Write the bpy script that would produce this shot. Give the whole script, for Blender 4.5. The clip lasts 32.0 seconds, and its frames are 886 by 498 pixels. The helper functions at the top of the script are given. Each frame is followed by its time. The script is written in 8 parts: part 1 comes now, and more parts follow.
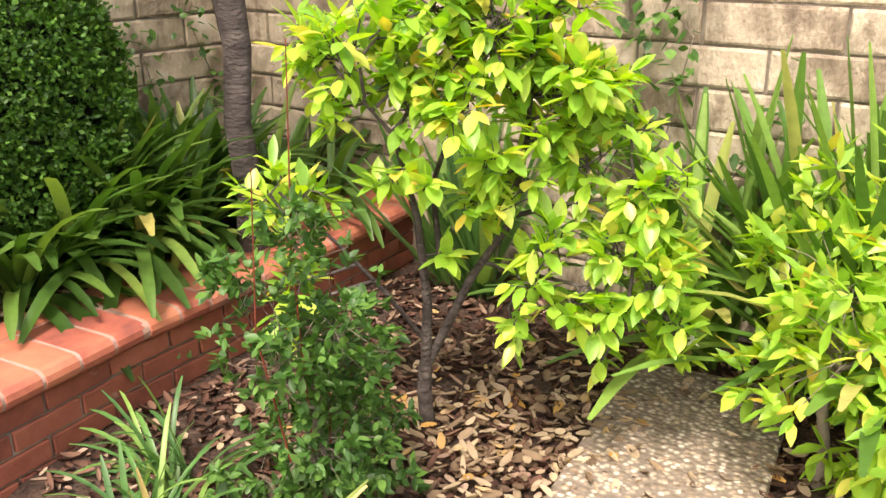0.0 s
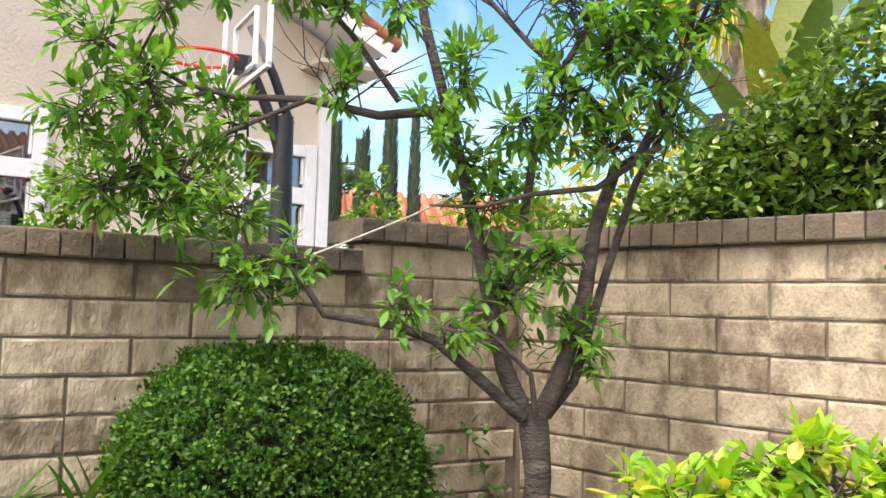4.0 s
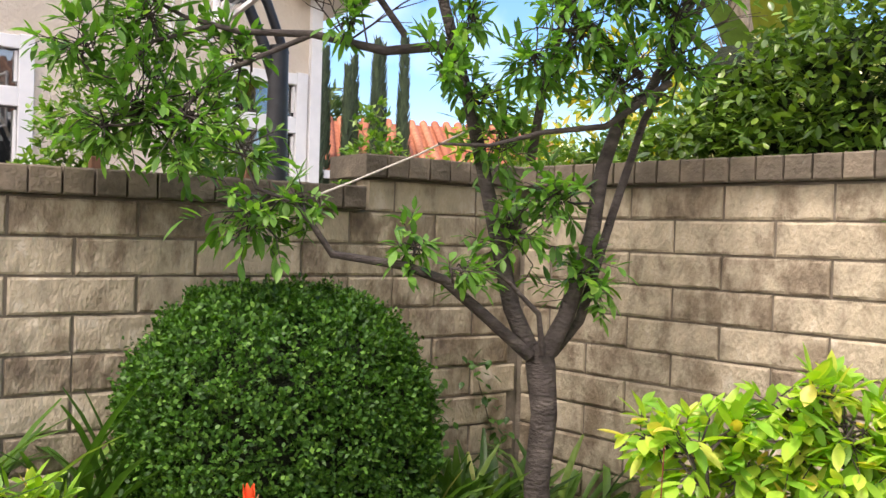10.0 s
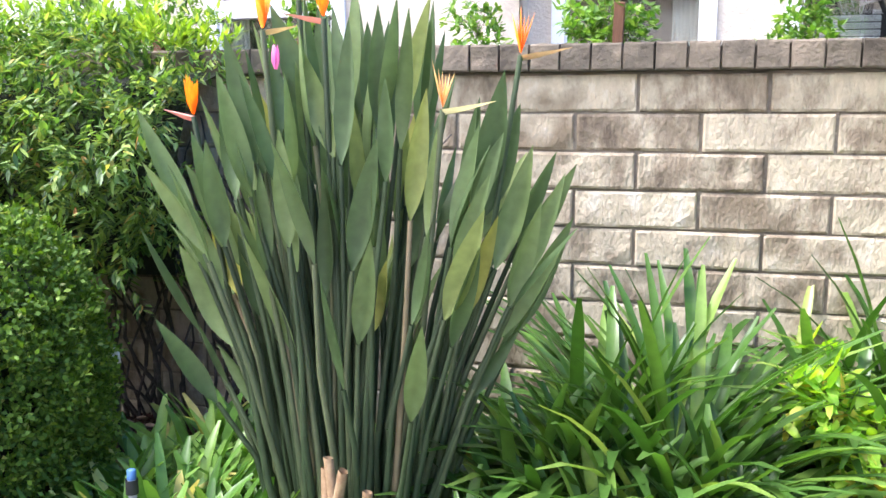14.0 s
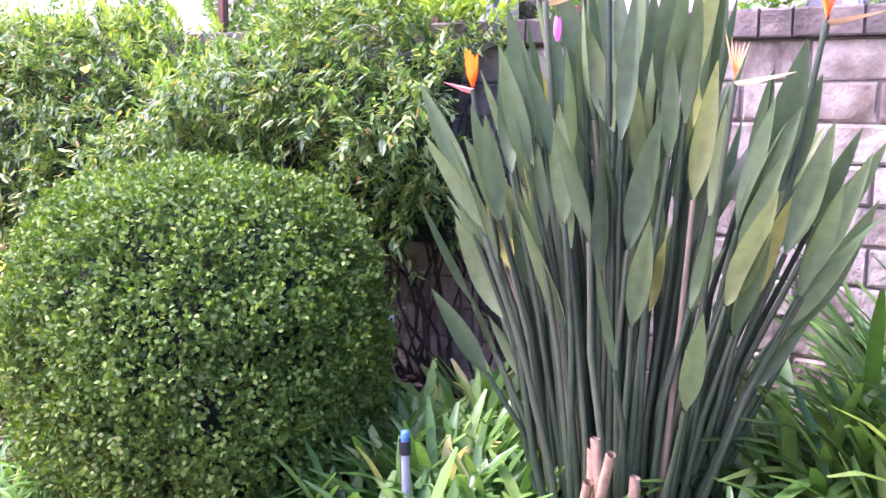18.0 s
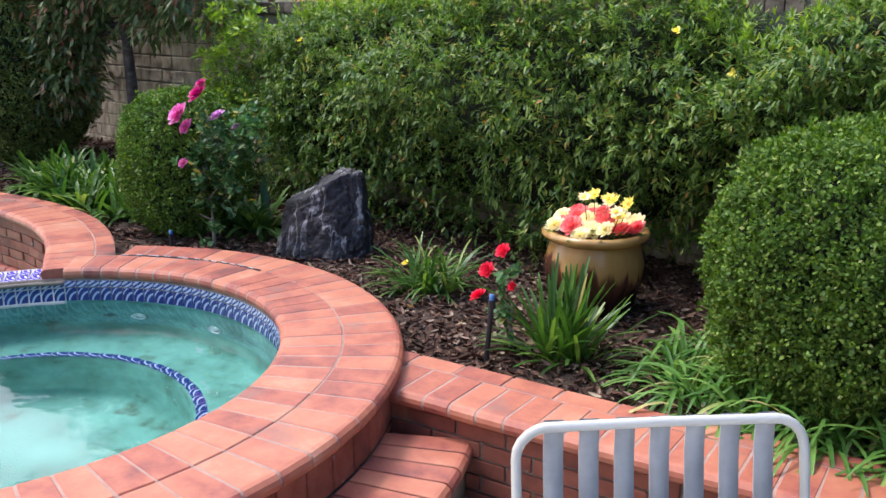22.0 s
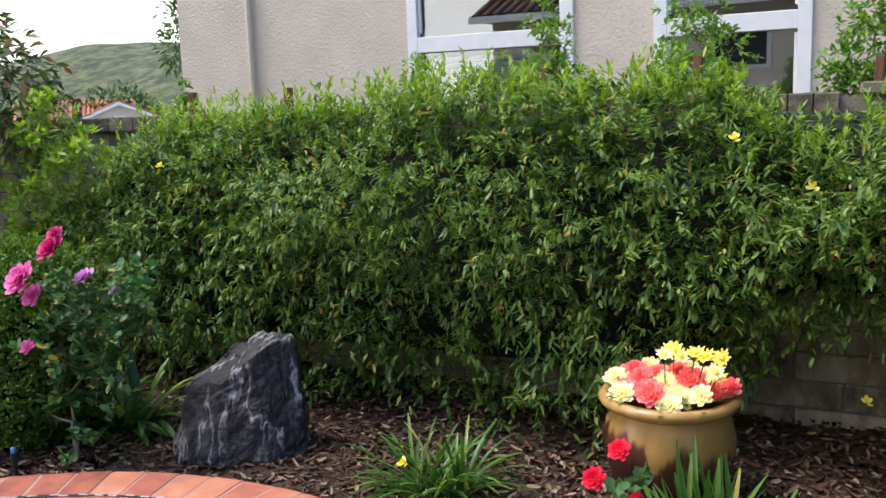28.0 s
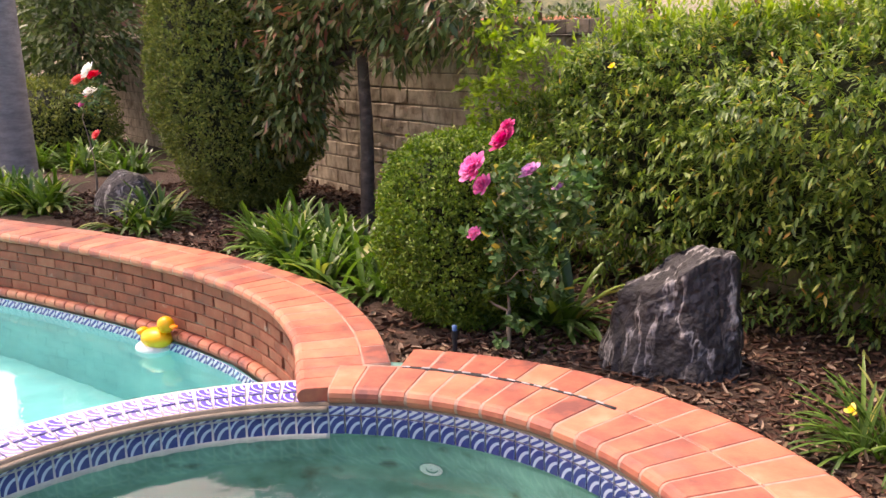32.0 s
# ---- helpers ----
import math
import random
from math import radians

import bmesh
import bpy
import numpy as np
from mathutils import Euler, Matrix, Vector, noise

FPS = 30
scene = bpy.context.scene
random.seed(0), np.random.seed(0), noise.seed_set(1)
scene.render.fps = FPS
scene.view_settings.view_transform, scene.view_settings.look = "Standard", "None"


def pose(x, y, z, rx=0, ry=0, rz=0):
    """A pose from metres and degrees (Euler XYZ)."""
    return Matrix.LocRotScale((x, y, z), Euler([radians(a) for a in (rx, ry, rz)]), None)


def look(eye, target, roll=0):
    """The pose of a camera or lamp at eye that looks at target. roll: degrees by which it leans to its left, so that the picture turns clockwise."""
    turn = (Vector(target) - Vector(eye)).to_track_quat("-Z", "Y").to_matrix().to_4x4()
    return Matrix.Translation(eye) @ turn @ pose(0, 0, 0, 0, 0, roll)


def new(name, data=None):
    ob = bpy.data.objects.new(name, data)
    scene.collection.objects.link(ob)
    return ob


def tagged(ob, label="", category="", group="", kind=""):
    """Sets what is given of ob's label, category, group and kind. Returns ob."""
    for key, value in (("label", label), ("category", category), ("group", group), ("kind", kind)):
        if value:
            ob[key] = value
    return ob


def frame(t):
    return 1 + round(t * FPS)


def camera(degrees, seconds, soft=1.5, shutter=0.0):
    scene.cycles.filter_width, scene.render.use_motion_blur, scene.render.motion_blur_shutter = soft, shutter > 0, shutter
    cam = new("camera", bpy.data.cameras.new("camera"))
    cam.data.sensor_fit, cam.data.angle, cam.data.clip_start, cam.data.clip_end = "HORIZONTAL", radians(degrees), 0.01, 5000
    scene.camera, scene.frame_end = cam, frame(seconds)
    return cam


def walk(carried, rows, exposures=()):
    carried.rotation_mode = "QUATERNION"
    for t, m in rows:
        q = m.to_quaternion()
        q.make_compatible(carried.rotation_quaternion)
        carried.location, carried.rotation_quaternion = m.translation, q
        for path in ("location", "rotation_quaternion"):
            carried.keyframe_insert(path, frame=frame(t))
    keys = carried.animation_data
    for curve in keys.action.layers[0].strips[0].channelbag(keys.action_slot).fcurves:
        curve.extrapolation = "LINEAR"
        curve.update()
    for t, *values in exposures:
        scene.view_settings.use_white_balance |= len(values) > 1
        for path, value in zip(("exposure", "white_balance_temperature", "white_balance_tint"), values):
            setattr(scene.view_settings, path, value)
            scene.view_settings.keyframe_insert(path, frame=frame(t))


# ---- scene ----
# ---------------------------------------------------------------- camera
LENS = 51.7
PATH = [
    (0.0, 1.595, 1.696, 1.392, -46.69, -20.05, -0.42),
    (0.5, 1.588, 1.829, 1.407, -49.87, -19.64, -1.09),
    (1.0, 1.551, 1.907, 1.431, -53.47, -18.11, -1.18),
    (1.5, 1.542, 1.932, 1.426, -55.43, -16.41, -1.02),
    (2.0, 1.516, 1.942, 1.414, -56.70, -16.31, -0.99),
    (2.5, 1.497, 1.938, 1.408, -54.14, -15.32, -0.99),
    (3.0, 1.450, 1.925, 1.543, -45.75, -10.80, -0.68),
    (3.5, 1.391, 1.886, 1.540, -37.72, -1.17, 1.55),
    (4.0, 1.324, 1.842, 1.537, -33.91, 3.76, 1.71),
    (4.5, 1.288, 1.817, 1.534, -31.26, 7.63, 2.07),
    (6.5, 1.259, 1.854, 1.551, -37.31, 12.94, 2.28),
    (7.0, 1.255, 1.854, 1.553, -37.34, 13.05, 2.57),
    (7.5, 1.255, 1.856, 1.559, -37.16, 12.63, 2.51),
    (8.0, 1.255, 1.864, 1.558, -37.52, 11.93, 2.63),
    (8.5, 1.268, 1.881, 1.564, -37.58, 9.84, 2.45),
    (9.0, 1.284, 1.902, 1.565, -37.30, 7.23, 1.58),
    (9.5, 1.283, 1.890, 1.571, -36.87, 3.84, 1.38),
    (10.0, 1.277, 1.892, 1.575, -34.86, -0.81, 1.77),
    (10.5, 1.284, 1.911, 1.574, -28.78, -2.44, 0.73),
    (11.0, 1.286, 1.925, 1.579, -22.57, -2.41, 0.57),
    (11.5, 1.281, 1.911, 1.575, -14.68, -2.76, 0.24),
    (12.0, 1.275, 1.875, 1.579, -5.02, -4.44, -0.84),
    (12.5, 1.255, 1.894, 1.573, 0.39, -6.19, -0.80),
    (13.0, 1.240, 1.910, 1.568, 5.37, -8.01, -0.41),
    (13.5, 1.216, 1.925, 1.563, 11.52, -9.99, -0.54),
    (14.0, 1.180, 1.934, 1.583, 15.64, -9.34, -0.15),
    (14.5, 1.150, 1.922, 1.597, 18.27, -5.64, -0.33),
    (16.5, 1.148, 1.898, 1.613, 22.55, -10.03, -0.90),
    (17.0, 1.134, 1.911, 1.607, 24.10, -11.65, -0.94),
    (17.5, 1.127, 1.931, 1.602, 27.45, -12.23, -1.06),
    (18.0, 1.124, 1.958, 1.599, 31.86, -11.30, -0.90),
    (18.5, 1.119, 1.939, 1.595, 40.43, -10.61, -0.42),
    (19.0, 1.085, 1.815, 1.597, 49.60, -11.03, -0.58),
    (19.5, 1.064, 1.580, 1.645, 52.64, -11.87, -2.62),
    (20.0, 1.003, 1.403, 1.670, 54.36, -12.20, -2.53),
    (20.5, 0.895, 1.229, 1.674, 52.16, -12.70, -1.21),
    (21.0, 0.683, 0.969, 1.660, 45.88, -14.77, 0.46),
    (21.5, 0.470, 0.699, 1.692, 45.46, -15.99, -0.20),
    (22.0, 0.223, 0.592, 1.731, 44.85, -14.99, -0.47),
    (22.5, -0.084, 0.471, 1.762, 38.98, -14.83, -0.79),
    (23.0, -0.362, 0.398, 1.759, 33.76, -15.70, -0.98),
    (23.5, -0.584, 0.435, 1.790, 29.75, -14.71, -0.75),
    (24.0, -0.822, 0.534, 1.812, 23.23, -13.18, -0.68),
    (24.5, -1.027, 0.610, 1.793, 18.23, -14.27, -0.88),
    (26.5, -1.213, 0.880, 1.772, 16.48, -7.08, -1.00),
    (27.0, -1.295, 0.867, 1.777, 19.07, -7.27, -0.75),
    (27.5, -1.358, 0.865, 1.761, 22.73, -8.00, -1.07),
    (28.0, -1.414, 0.860, 1.749, 27.62, -8.75, -1.96),
    (28.5, -1.455, 0.870, 1.731, 33.97, -9.26, -2.35),
    (29.0, -1.490, 0.925, 1.734, 40.71, -9.20, -2.43),
    (29.5, -1.531, 0.960, 1.726, 44.88, -8.17, -1.53),
    (30.0, -1.566, 0.977, 1.722, 47.93, -7.87, -1.25),
    (30.5, -1.561, 0.978, 1.716, 50.32, -8.12, -1.48),
    (31.0, -1.548, 0.986, 1.710, 51.49, -9.98, -1.96),
    (31.5, -1.532, 0.969, 1.670, 51.90, -12.83, -1.33),
    (32.0, -1.559, 0.978, 1.657, 54.91, -12.92, -1.30),]
cam = camera(LENS, 32.0)
walk(cam, [(t, pose(x, y, z, 90 + pitch, 0, yaw) @ pose(0, 0, 0, 0, 0, roll)) for t, x, y, z, yaw, pitch, roll in PATH],
     exposures=[(0.0, 0.82, 7100, 22), (2.5, 0.70, 7100, 26), (4.0, 0.55, 6850, 18), (6.5, -0.35, 7150, 16), (9.0, -0.10, 7300, 20), (10.0, 0.36, 6800, 20), (10.8, 0.48, 6650, 14), (12.0, 0.52, 6500, 10), (13.0, 0.70, 6400, 17), (14.0, 1.48, 5970, 18), (14.5, 1.45, 6020, 10), (16.5, 0.92, 6200, 20), (17.0, 1.54, 5900, 28), (18.0, 1.85, 5450, 62), (19.0, 1.15, 5600, 76), (20.5, 0.42, 5750, 24), (21.0, 0.55, 5600, 28), (21.7, 0.14, 5750, 14), (23.0, 0.74, 6200, 44), (24.5, 0.85, 6450, 40), (26.5, 0.23, 6210, 9), (28.0, 0.13, 6110, 13), (30.0, 0.30, 6010, 14), (31.0, 0.34, 6250, 20), (32.0, 0.66, 8000, 34)])

# ---------------------------------------------------------------- light
SUN_ELEV, SUN_AZ = radians(63), radians(202)       # azimuth counted from +x, anticlockwise
world = bpy.data.worlds.new("sky")
scene.world = world
world.use_nodes = True
wn = world.node_tree.nodes
sky = wn.new("ShaderNodeTexSky")
sky.sky_type = 'NISHITA'
sky.sun_disc = False
sky.sun_elevation = SUN_ELEV
sky.sun_rotation = radians(90) - SUN_AZ
sky.air_density, sky.dust_density, sky.ozone_density = 1.0, 0.25, 3.2
# thin white cloud over the blue
tc = wn.new("ShaderNodeTexCoord")
cn = wn.new("ShaderNodeTexNoise")
cn.inputs["Scale"].default_value, cn.inputs["Detail"].default_value = 2.2, 6
cr = wn.new("ShaderNodeValToRGB")
cr.color_ramp.elements[0].position, cr.color_ramp.elements[1].position = 0.54, 0.86
sep = wn.new("ShaderNodeSeparateXYZ")
band = wn.new("ShaderNodeMapRange")
band.inputs["From Min"].default_value, band.inputs["From Max"].default_value = 0.30, -0.35
band.inputs["To Min"].default_value, band.inputs["To Max"].default_value = 0.0, 1.0
addc = wn.new("ShaderNodeMath")
addc.operation, addc.use_clamp = 'ADD', True
cm = wn.new("ShaderNodeMixRGB")
cm.inputs[2].default_value = (9.6, 9.3, 8.8, 1)
wl = world.node_tree.links
wl.new(tc.outputs["Generated"], cn.inputs["Vector"])
wl.new(tc.outputs["Generated"], sep.inputs[0])
wl.new(sep.outputs["X"], band.inputs["Value"])
wl.new(cn.outputs["Fac"], cr.inputs[0])
wl.new(cr.outputs[0], addc.inputs[0])
wl.new(band.outputs[0], addc.inputs[1])
wl.new(addc.outputs[0], cm.inputs[0])
deep = wn.new("ShaderNodeHueSaturation")
deep.inputs["Saturation"].default_value, deep.inputs["Value"].default_value = 1.22, 0.90
wl.new(sky.outputs[0], deep.inputs["Color"])
wl.new(deep.outputs[0], cm.inputs[1])
wl.new(cm.outputs[0], wn["Background"].inputs[0])
wn["Background"].inputs[1].default_value = 0.25
sun = new("sun", bpy.data.lights.new("sun", 'SUN'))
sun.data.energy, sun.data.angle, sun.data.color = 2.9, radians(14), (1.0, 0.95, 0.87)
sun.matrix_world = look((0, 0, 20), (-20 * math.cos(SUN_AZ) * math.cos(SUN_ELEV), -20 * math.sin(SUN_AZ) * math.cos(SUN_ELEV), 20 - 20 * math.sin(SUN_ELEV)))

# ---------------------------------------------------------------- materials
def nodes_of(name):
    m = bpy.data.materials.new(name)
    m.use_nodes = True
    n, l = m.node_tree.nodes, m.node_tree.links
    return m, n, l, n["Principled BSDF"]


def ramp_node(n, stops):
    r = n.new("ShaderNodeValToRGB")
    e = r.color_ramp.elements
    while len(e) < len(stops):
        e.new(0.5)
    for k, (p, c) in zip(e, stops):
        k.position, k.color = p, (*c, 1)
    return r


def surface(name, stops, scale=8.0, rough=0.8, bump=0.3, fine=60.0, per=0.0, metal=0.0, spec=0.4, stain=None, stretch=(1, 1, 1), dist=0.01):
    """Noise-coloured surface: two scales of colour, fine relief, per-piece variation (Object Info random)."""
    m, n, l, b = nodes_of(name)
    co = n.new("ShaderNodeTexCoord")
    mp = n.new("ShaderNodeMapping")
    mp.inputs["Scale"].default_value = stretch
    geo = n.new("ShaderNodeNewGeometry")
    l.new(geo.outputs["Position"], mp.inputs[0])
    a = n.new("ShaderNodeTexNoise")
    a.inputs["Scale"].default_value, a.inputs["Detail"].default_value, a.inputs["Roughness"].default_value = scale, 8, 0.65
    l.new(mp.outputs[0], a.inputs["Vector"])
    fac = a.outputs["Fac"]
    if per:
        info = n.new("ShaderNodeObjectInfo")
        mr = n.new("ShaderNodeMapRange")
        mr.inputs["To Min"].default_value, mr.inputs["To Max"].default_value = -per, per
        l.new(info.outputs["Random"], mr.inputs["Value"])
        ad = n.new("ShaderNodeMath")
        ad.operation = 'ADD'
        l.new(fac, ad.inputs[0])
        l.new(mr.outputs[0], ad.inputs[1])
        fac = ad.outputs[0]
    r = ramp_node(n, stops)
    l.new(fac, r.inputs[0])
    col = r.outputs[0]
    if stain:
        s2 = n.new("ShaderNodeTexNoise")
        s2.inputs["Scale"].default_value, s2.inputs["Detail"].default_value = stain[0], 5
        l.new(geo.outputs["Position"], s2.inputs["Vector"])
        r2 = n.new("ShaderNodeMapRange")
        r2.inputs["From Min"].default_value, r2.inputs["From Max"].default_value = stain[2], stain[2] + 0.16
        l.new(s2.outputs["Fac"], r2.inputs["Value"])
        mx = n.new("ShaderNodeMixRGB")
        mx.inputs[2].default_value = (*stain[1], 1)
        l.new(r2.outputs[0], mx.inputs[0])
        l.new(col, mx.inputs[1])
        col = mx.outputs[0]
    l.new(col, b.inputs["Base Color"])
    b.inputs["Roughness"].default_value, b.inputs["Metallic"].default_value = rough, metal
    b.inputs["Specular IOR Level"].default_value = spec
    if bump:
        f = n.new("ShaderNodeTexNoise")
        f.inputs["Scale"].default_value, f.inputs["Detail"].default_value = fine, 6
        l.new(mp.outputs[0], f.inputs["Vector"])
        bp = n.new("ShaderNodeBump")
        bp.inputs["Strength"].default_value, bp.inputs["Distance"].default_value = bump, dist
        l.new(f.outputs["Fac"], bp.inputs["Height"])
        l.new(bp.outputs[0], b.inputs["Normal"])
    return m


def leafy(name, stops, rough=0.42, thin=0.3, spec=0.5, bump=0.0):
    """Leaves: a colour for each leaf, light coming through the blade."""
    m, n, l, b = nodes_of(name)
    geo = n.new("ShaderNodeNewGeometry")
    r = ramp_node(n, stops)
    info = n.new("ShaderNodeObjectInfo")
    su = n.new("ShaderNodeMath")
    su.operation = 'ADD'
    l.new(geo.outputs["Random Per Island"], su.inputs[0])
    l.new(info.outputs["Random"], su.inputs[1])
    fr = n.new("ShaderNodeMath")
    fr.operation = 'FRACT'
    l.new(su.outputs[0], fr.inputs[0])
    l.new(fr.outputs[0], r.inputs[0])
    nz = n.new("ShaderNodeTexNoise")
    nz.inputs["Scale"].default_value, nz.inputs["Detail"].default_value = 35, 3
    l.new(geo.outputs["Position"], nz.inputs["Vector"])
    mr = n.new("ShaderNodeMapRange")
    mr.inputs["To Min"].default_value, mr.inputs["To Max"].default_value = 0.8, 1.6
    l.new(nz.outputs["Fac"], mr.inputs["Value"])
    hs = n.new("ShaderNodeHueSaturation")
    l.new(r.outputs[0], hs.inputs["Color"])
    l.new(mr.outputs[0], hs.inputs["Value"])
    l.new(hs.outputs[0], b.inputs["Base Color"])
    b.inputs["Roughness"].default_value, b.inputs["Specular IOR Level"].default_value = rough, spec
    t = n.new("ShaderNodeBsdfTranslucent")
    g = n.new("ShaderNodeHueSaturation")
    g.inputs["Saturation"].default_value, g.inputs["Value"].default_value = 1.15, 1.5
    l.new(hs.outputs[0], g.inputs["Color"])
    l.new(g.outputs[0], t.inputs[0])
    mix = n.new("ShaderNodeMixShader")
    mix.inputs[0].default_value = thin
    l.new(b.outputs[0], mix.inputs[1])
    l.new(t.outputs[0], mix.inputs[2])
    l.new(mix.outputs[0], n["Material Output"].inputs[0])
    return m


M_BLOCK = surface("split_block", [(0.27, (0.15, 0.115, 0.082)), (0.40, (0.28, 0.225, 0.160)), (0.50, (0.43, 0.368, 0.272)), (0.61, (0.52, 0.440, 0.318)), (0.72, (0.60, 0.54, 0.435))], 6.5, 0.92, 0.6, 50, 0.11, stain=(4.5, (0.22, 0.17, 0.115), 0.56), stretch=(1.6, 1.6, .9), dist=0.014)
M_CAP = surface("cap_block", [(0.25, (0.075, 0.062, 0.048)), (0.5, (0.15, 0.125, 0.095)), (0.75, (0.26, 0.21, 0.155))], 6, 0.95, 0.6, 60, 0.12)
M_MORTAR = surface("mortar", [(0.3, (0.16, 0.135, 0.105)), (0.7, (0.28, 0.24, 0.19))], 12, 0.95, 0.5, 90)
M_BRICK = surface("terracotta_coping", [(0.24, (0.20, 0.066, 0.055)), (0.38, (0.36, 0.105, 0.070)), (0.52, (0.46, 0.155, 0.090)), (0.68, (0.51, 0.195, 0.112)), (0.84, (0.57, 0.27, 0.17))], 6.5, 0.50, 0.15, 120, 0.17, stain=(3.5, (0.27, 0.15, 0.12), 0.60), dist=0.004)
M_FACE = surface("red_face_brick", [(0.2, (0.14, 0.045, 0.030)), (0.5, (0.28, 0.085, 0.050)), (0.8, (0.37, 0.14, 0.085))], 9, 0.8, 0.35, 90, 0.16, stain=(14, (0.45, 0.36, 0.31), 0.66), dist=0.005)
M_JOINT = surface("pale_joint", [(0.3, (0.33, 0.20, 0.155)), (0.7, (0.45, 0.30, 0.24))], 20, 0.95, 0.3, 120)
M_SOIL = surface("bark_mulch_ground", [(0.25, (0.030, 0.017, 0.011)), (0.5, (0.075, 0.045, 0.030)), (0.75, (0.15, 0.10, 0.07))], 30, 0.95, 1.0, 70, dist=0.03)
M_CHIP = leafy("bark_chip", [(0.0, (0.035, 0.017, 0.011)), (0.4, (0.085, 0.042, 0.028)), (0.75, (0.15, 0.085, 0.055)), (1.0, (0.32, 0.24, 0.17))], 0.85, 0.0, 0.2)
M_DRY = leafy("dry_leaf", [(0.0, (0.09, 0.058, 0.036)), (0.4, (0.21, 0.15, 0.09)), (0.85, (0.40, 0.32, 0.21)), (1.0, (0.42, 0.24, 0.06))], 0.7, 0.2, 0.2)
M_PATIO = surface("patio_concrete", [(0.3, (0.20, 0.185, 0.165)), (0.7, (0.36, 0.335, 0.30))], 5, 0.9, 0.3, 140)
M_AGG = surface("exposed_aggregate", [(0.3, (0.22, 0.17, 0.115)), (0.5, (0.42, 0.34, 0.24)), (0.7, (0.60, 0.52, 0.40))], 55, 0.8, 0.9, 75, dist=0.02)
def add_pebbles(m):
    """Rounded pebbles of differing colour in a cement face."""
    n, l = m.node_tree.nodes, m.node_tree.links
    b = n["Principled BSDF"]
    geo = n.new("ShaderNodeNewGeometry")
    vo = n.new("ShaderNodeTexVoronoi")
    vo.inputs["Scale"].default_value = 62
    l.new(geo.outputs["Position"], vo.inputs["Vector"])
    sp = n.new("ShaderNodeSeparateColor")
    l.new(vo.outputs["Color"], sp.inputs[0])
    r = ramp_node(n, [(0.0, (.16, .12, .085)), (.35, (.34, .26, .18)), (.7, (.50, .42, .31)), (1.0, (.66, .60, .50))])
    l.new(sp.outputs[0], r.inputs[0])
    d = ramp_node(n, [(.30, (0, 0, 0)), (.62, (1, 1, 1))])
    l.new(vo.outputs["Distance"], d.inputs[0])
    mx = n.new("ShaderNodeMixRGB")
    mx.inputs[2].default_value = (.20, .165, .125, 1)
    l.new(d.outputs[0], mx.inputs[0])
    l.new(r.outputs[0], mx.inputs[1])
    l.new(mx.outputs[0], b.inputs["Base Color"])
    bp = n.new("ShaderNodeBump")
    bp.invert = True
    bp.inputs["Strength"].default_value, bp.inputs["Distance"].default_value = .7, .008
    l.new(vo.outputs["Distance"], bp.inputs["Height"])
    l.new(bp.outputs[0], b.inputs["Normal"])


add_pebbles(M_AGG)
M_BARK = surface("smooth_bark", [(0.3, (0.034, 0.027, 0.024)), (0.55, (0.078, 0.065, 0.058)), (0.75, (0.17, 0.145, 0.125))], 9, 0.85, 0.7, 45, stretch=(1, 1, 2.2), dist=0.015)
M_BARK2 = surface("pale_branch_bark", [(0.3, (0.14, 0.115, 0.09)), (0.7, (0.33, 0.28, 0.22))], 14, 0.9, 0.5, 60)
M_STUCCO = surface("stucco", [(0.3, (0.56, 0.49, 0.40)), (0.7, (0.66, 0.585, 0.49))], 1.6, 0.95, 0.55, 28, dist=0.03)
M_WHITE = surface("white_paint", [(0.3, (0.72, 0.73, 0.74)), (0.7, (0.82, 0.82, 0.82))], 6, 0.45, 0.05, 60)
M_TILE = surface("clay_roof_tile", [(0.2, (0.21, 0.065, 0.035)), (0.5, (0.38, 0.13, 0.065)), (0.8, (0.50, 0.22, 0.12))], 7, 0.8, 0.3, 60, 0.15)
M_SHINGLE = surface("brown_shingle", [(0.25, (0.085, 0.042, 0.028)), (0.5, (0.16, 0.082, 0.052)), (0.75, (0.24, 0.13, 0.085))], 5, 0.85, 0.4, 40, 0.15)
# near-black in place of room shade; also the dark of the open joint
M_DARK = surface("unlit_hollow", [(0.3, (0.012, 0.012, 0.014)), (0.7, (0.03, 0.03, 0.033))], 2, 0.8, 0)
M_ROCK = surface("dark_boulder", [(0.28, (0.012, 0.012, 0.014)), (0.5, (0.034, 0.033, 0.036)), (0.70, (0.075, 0.073, 0.078))], 11, 0.62, 1.0, 30, dist=0.035)


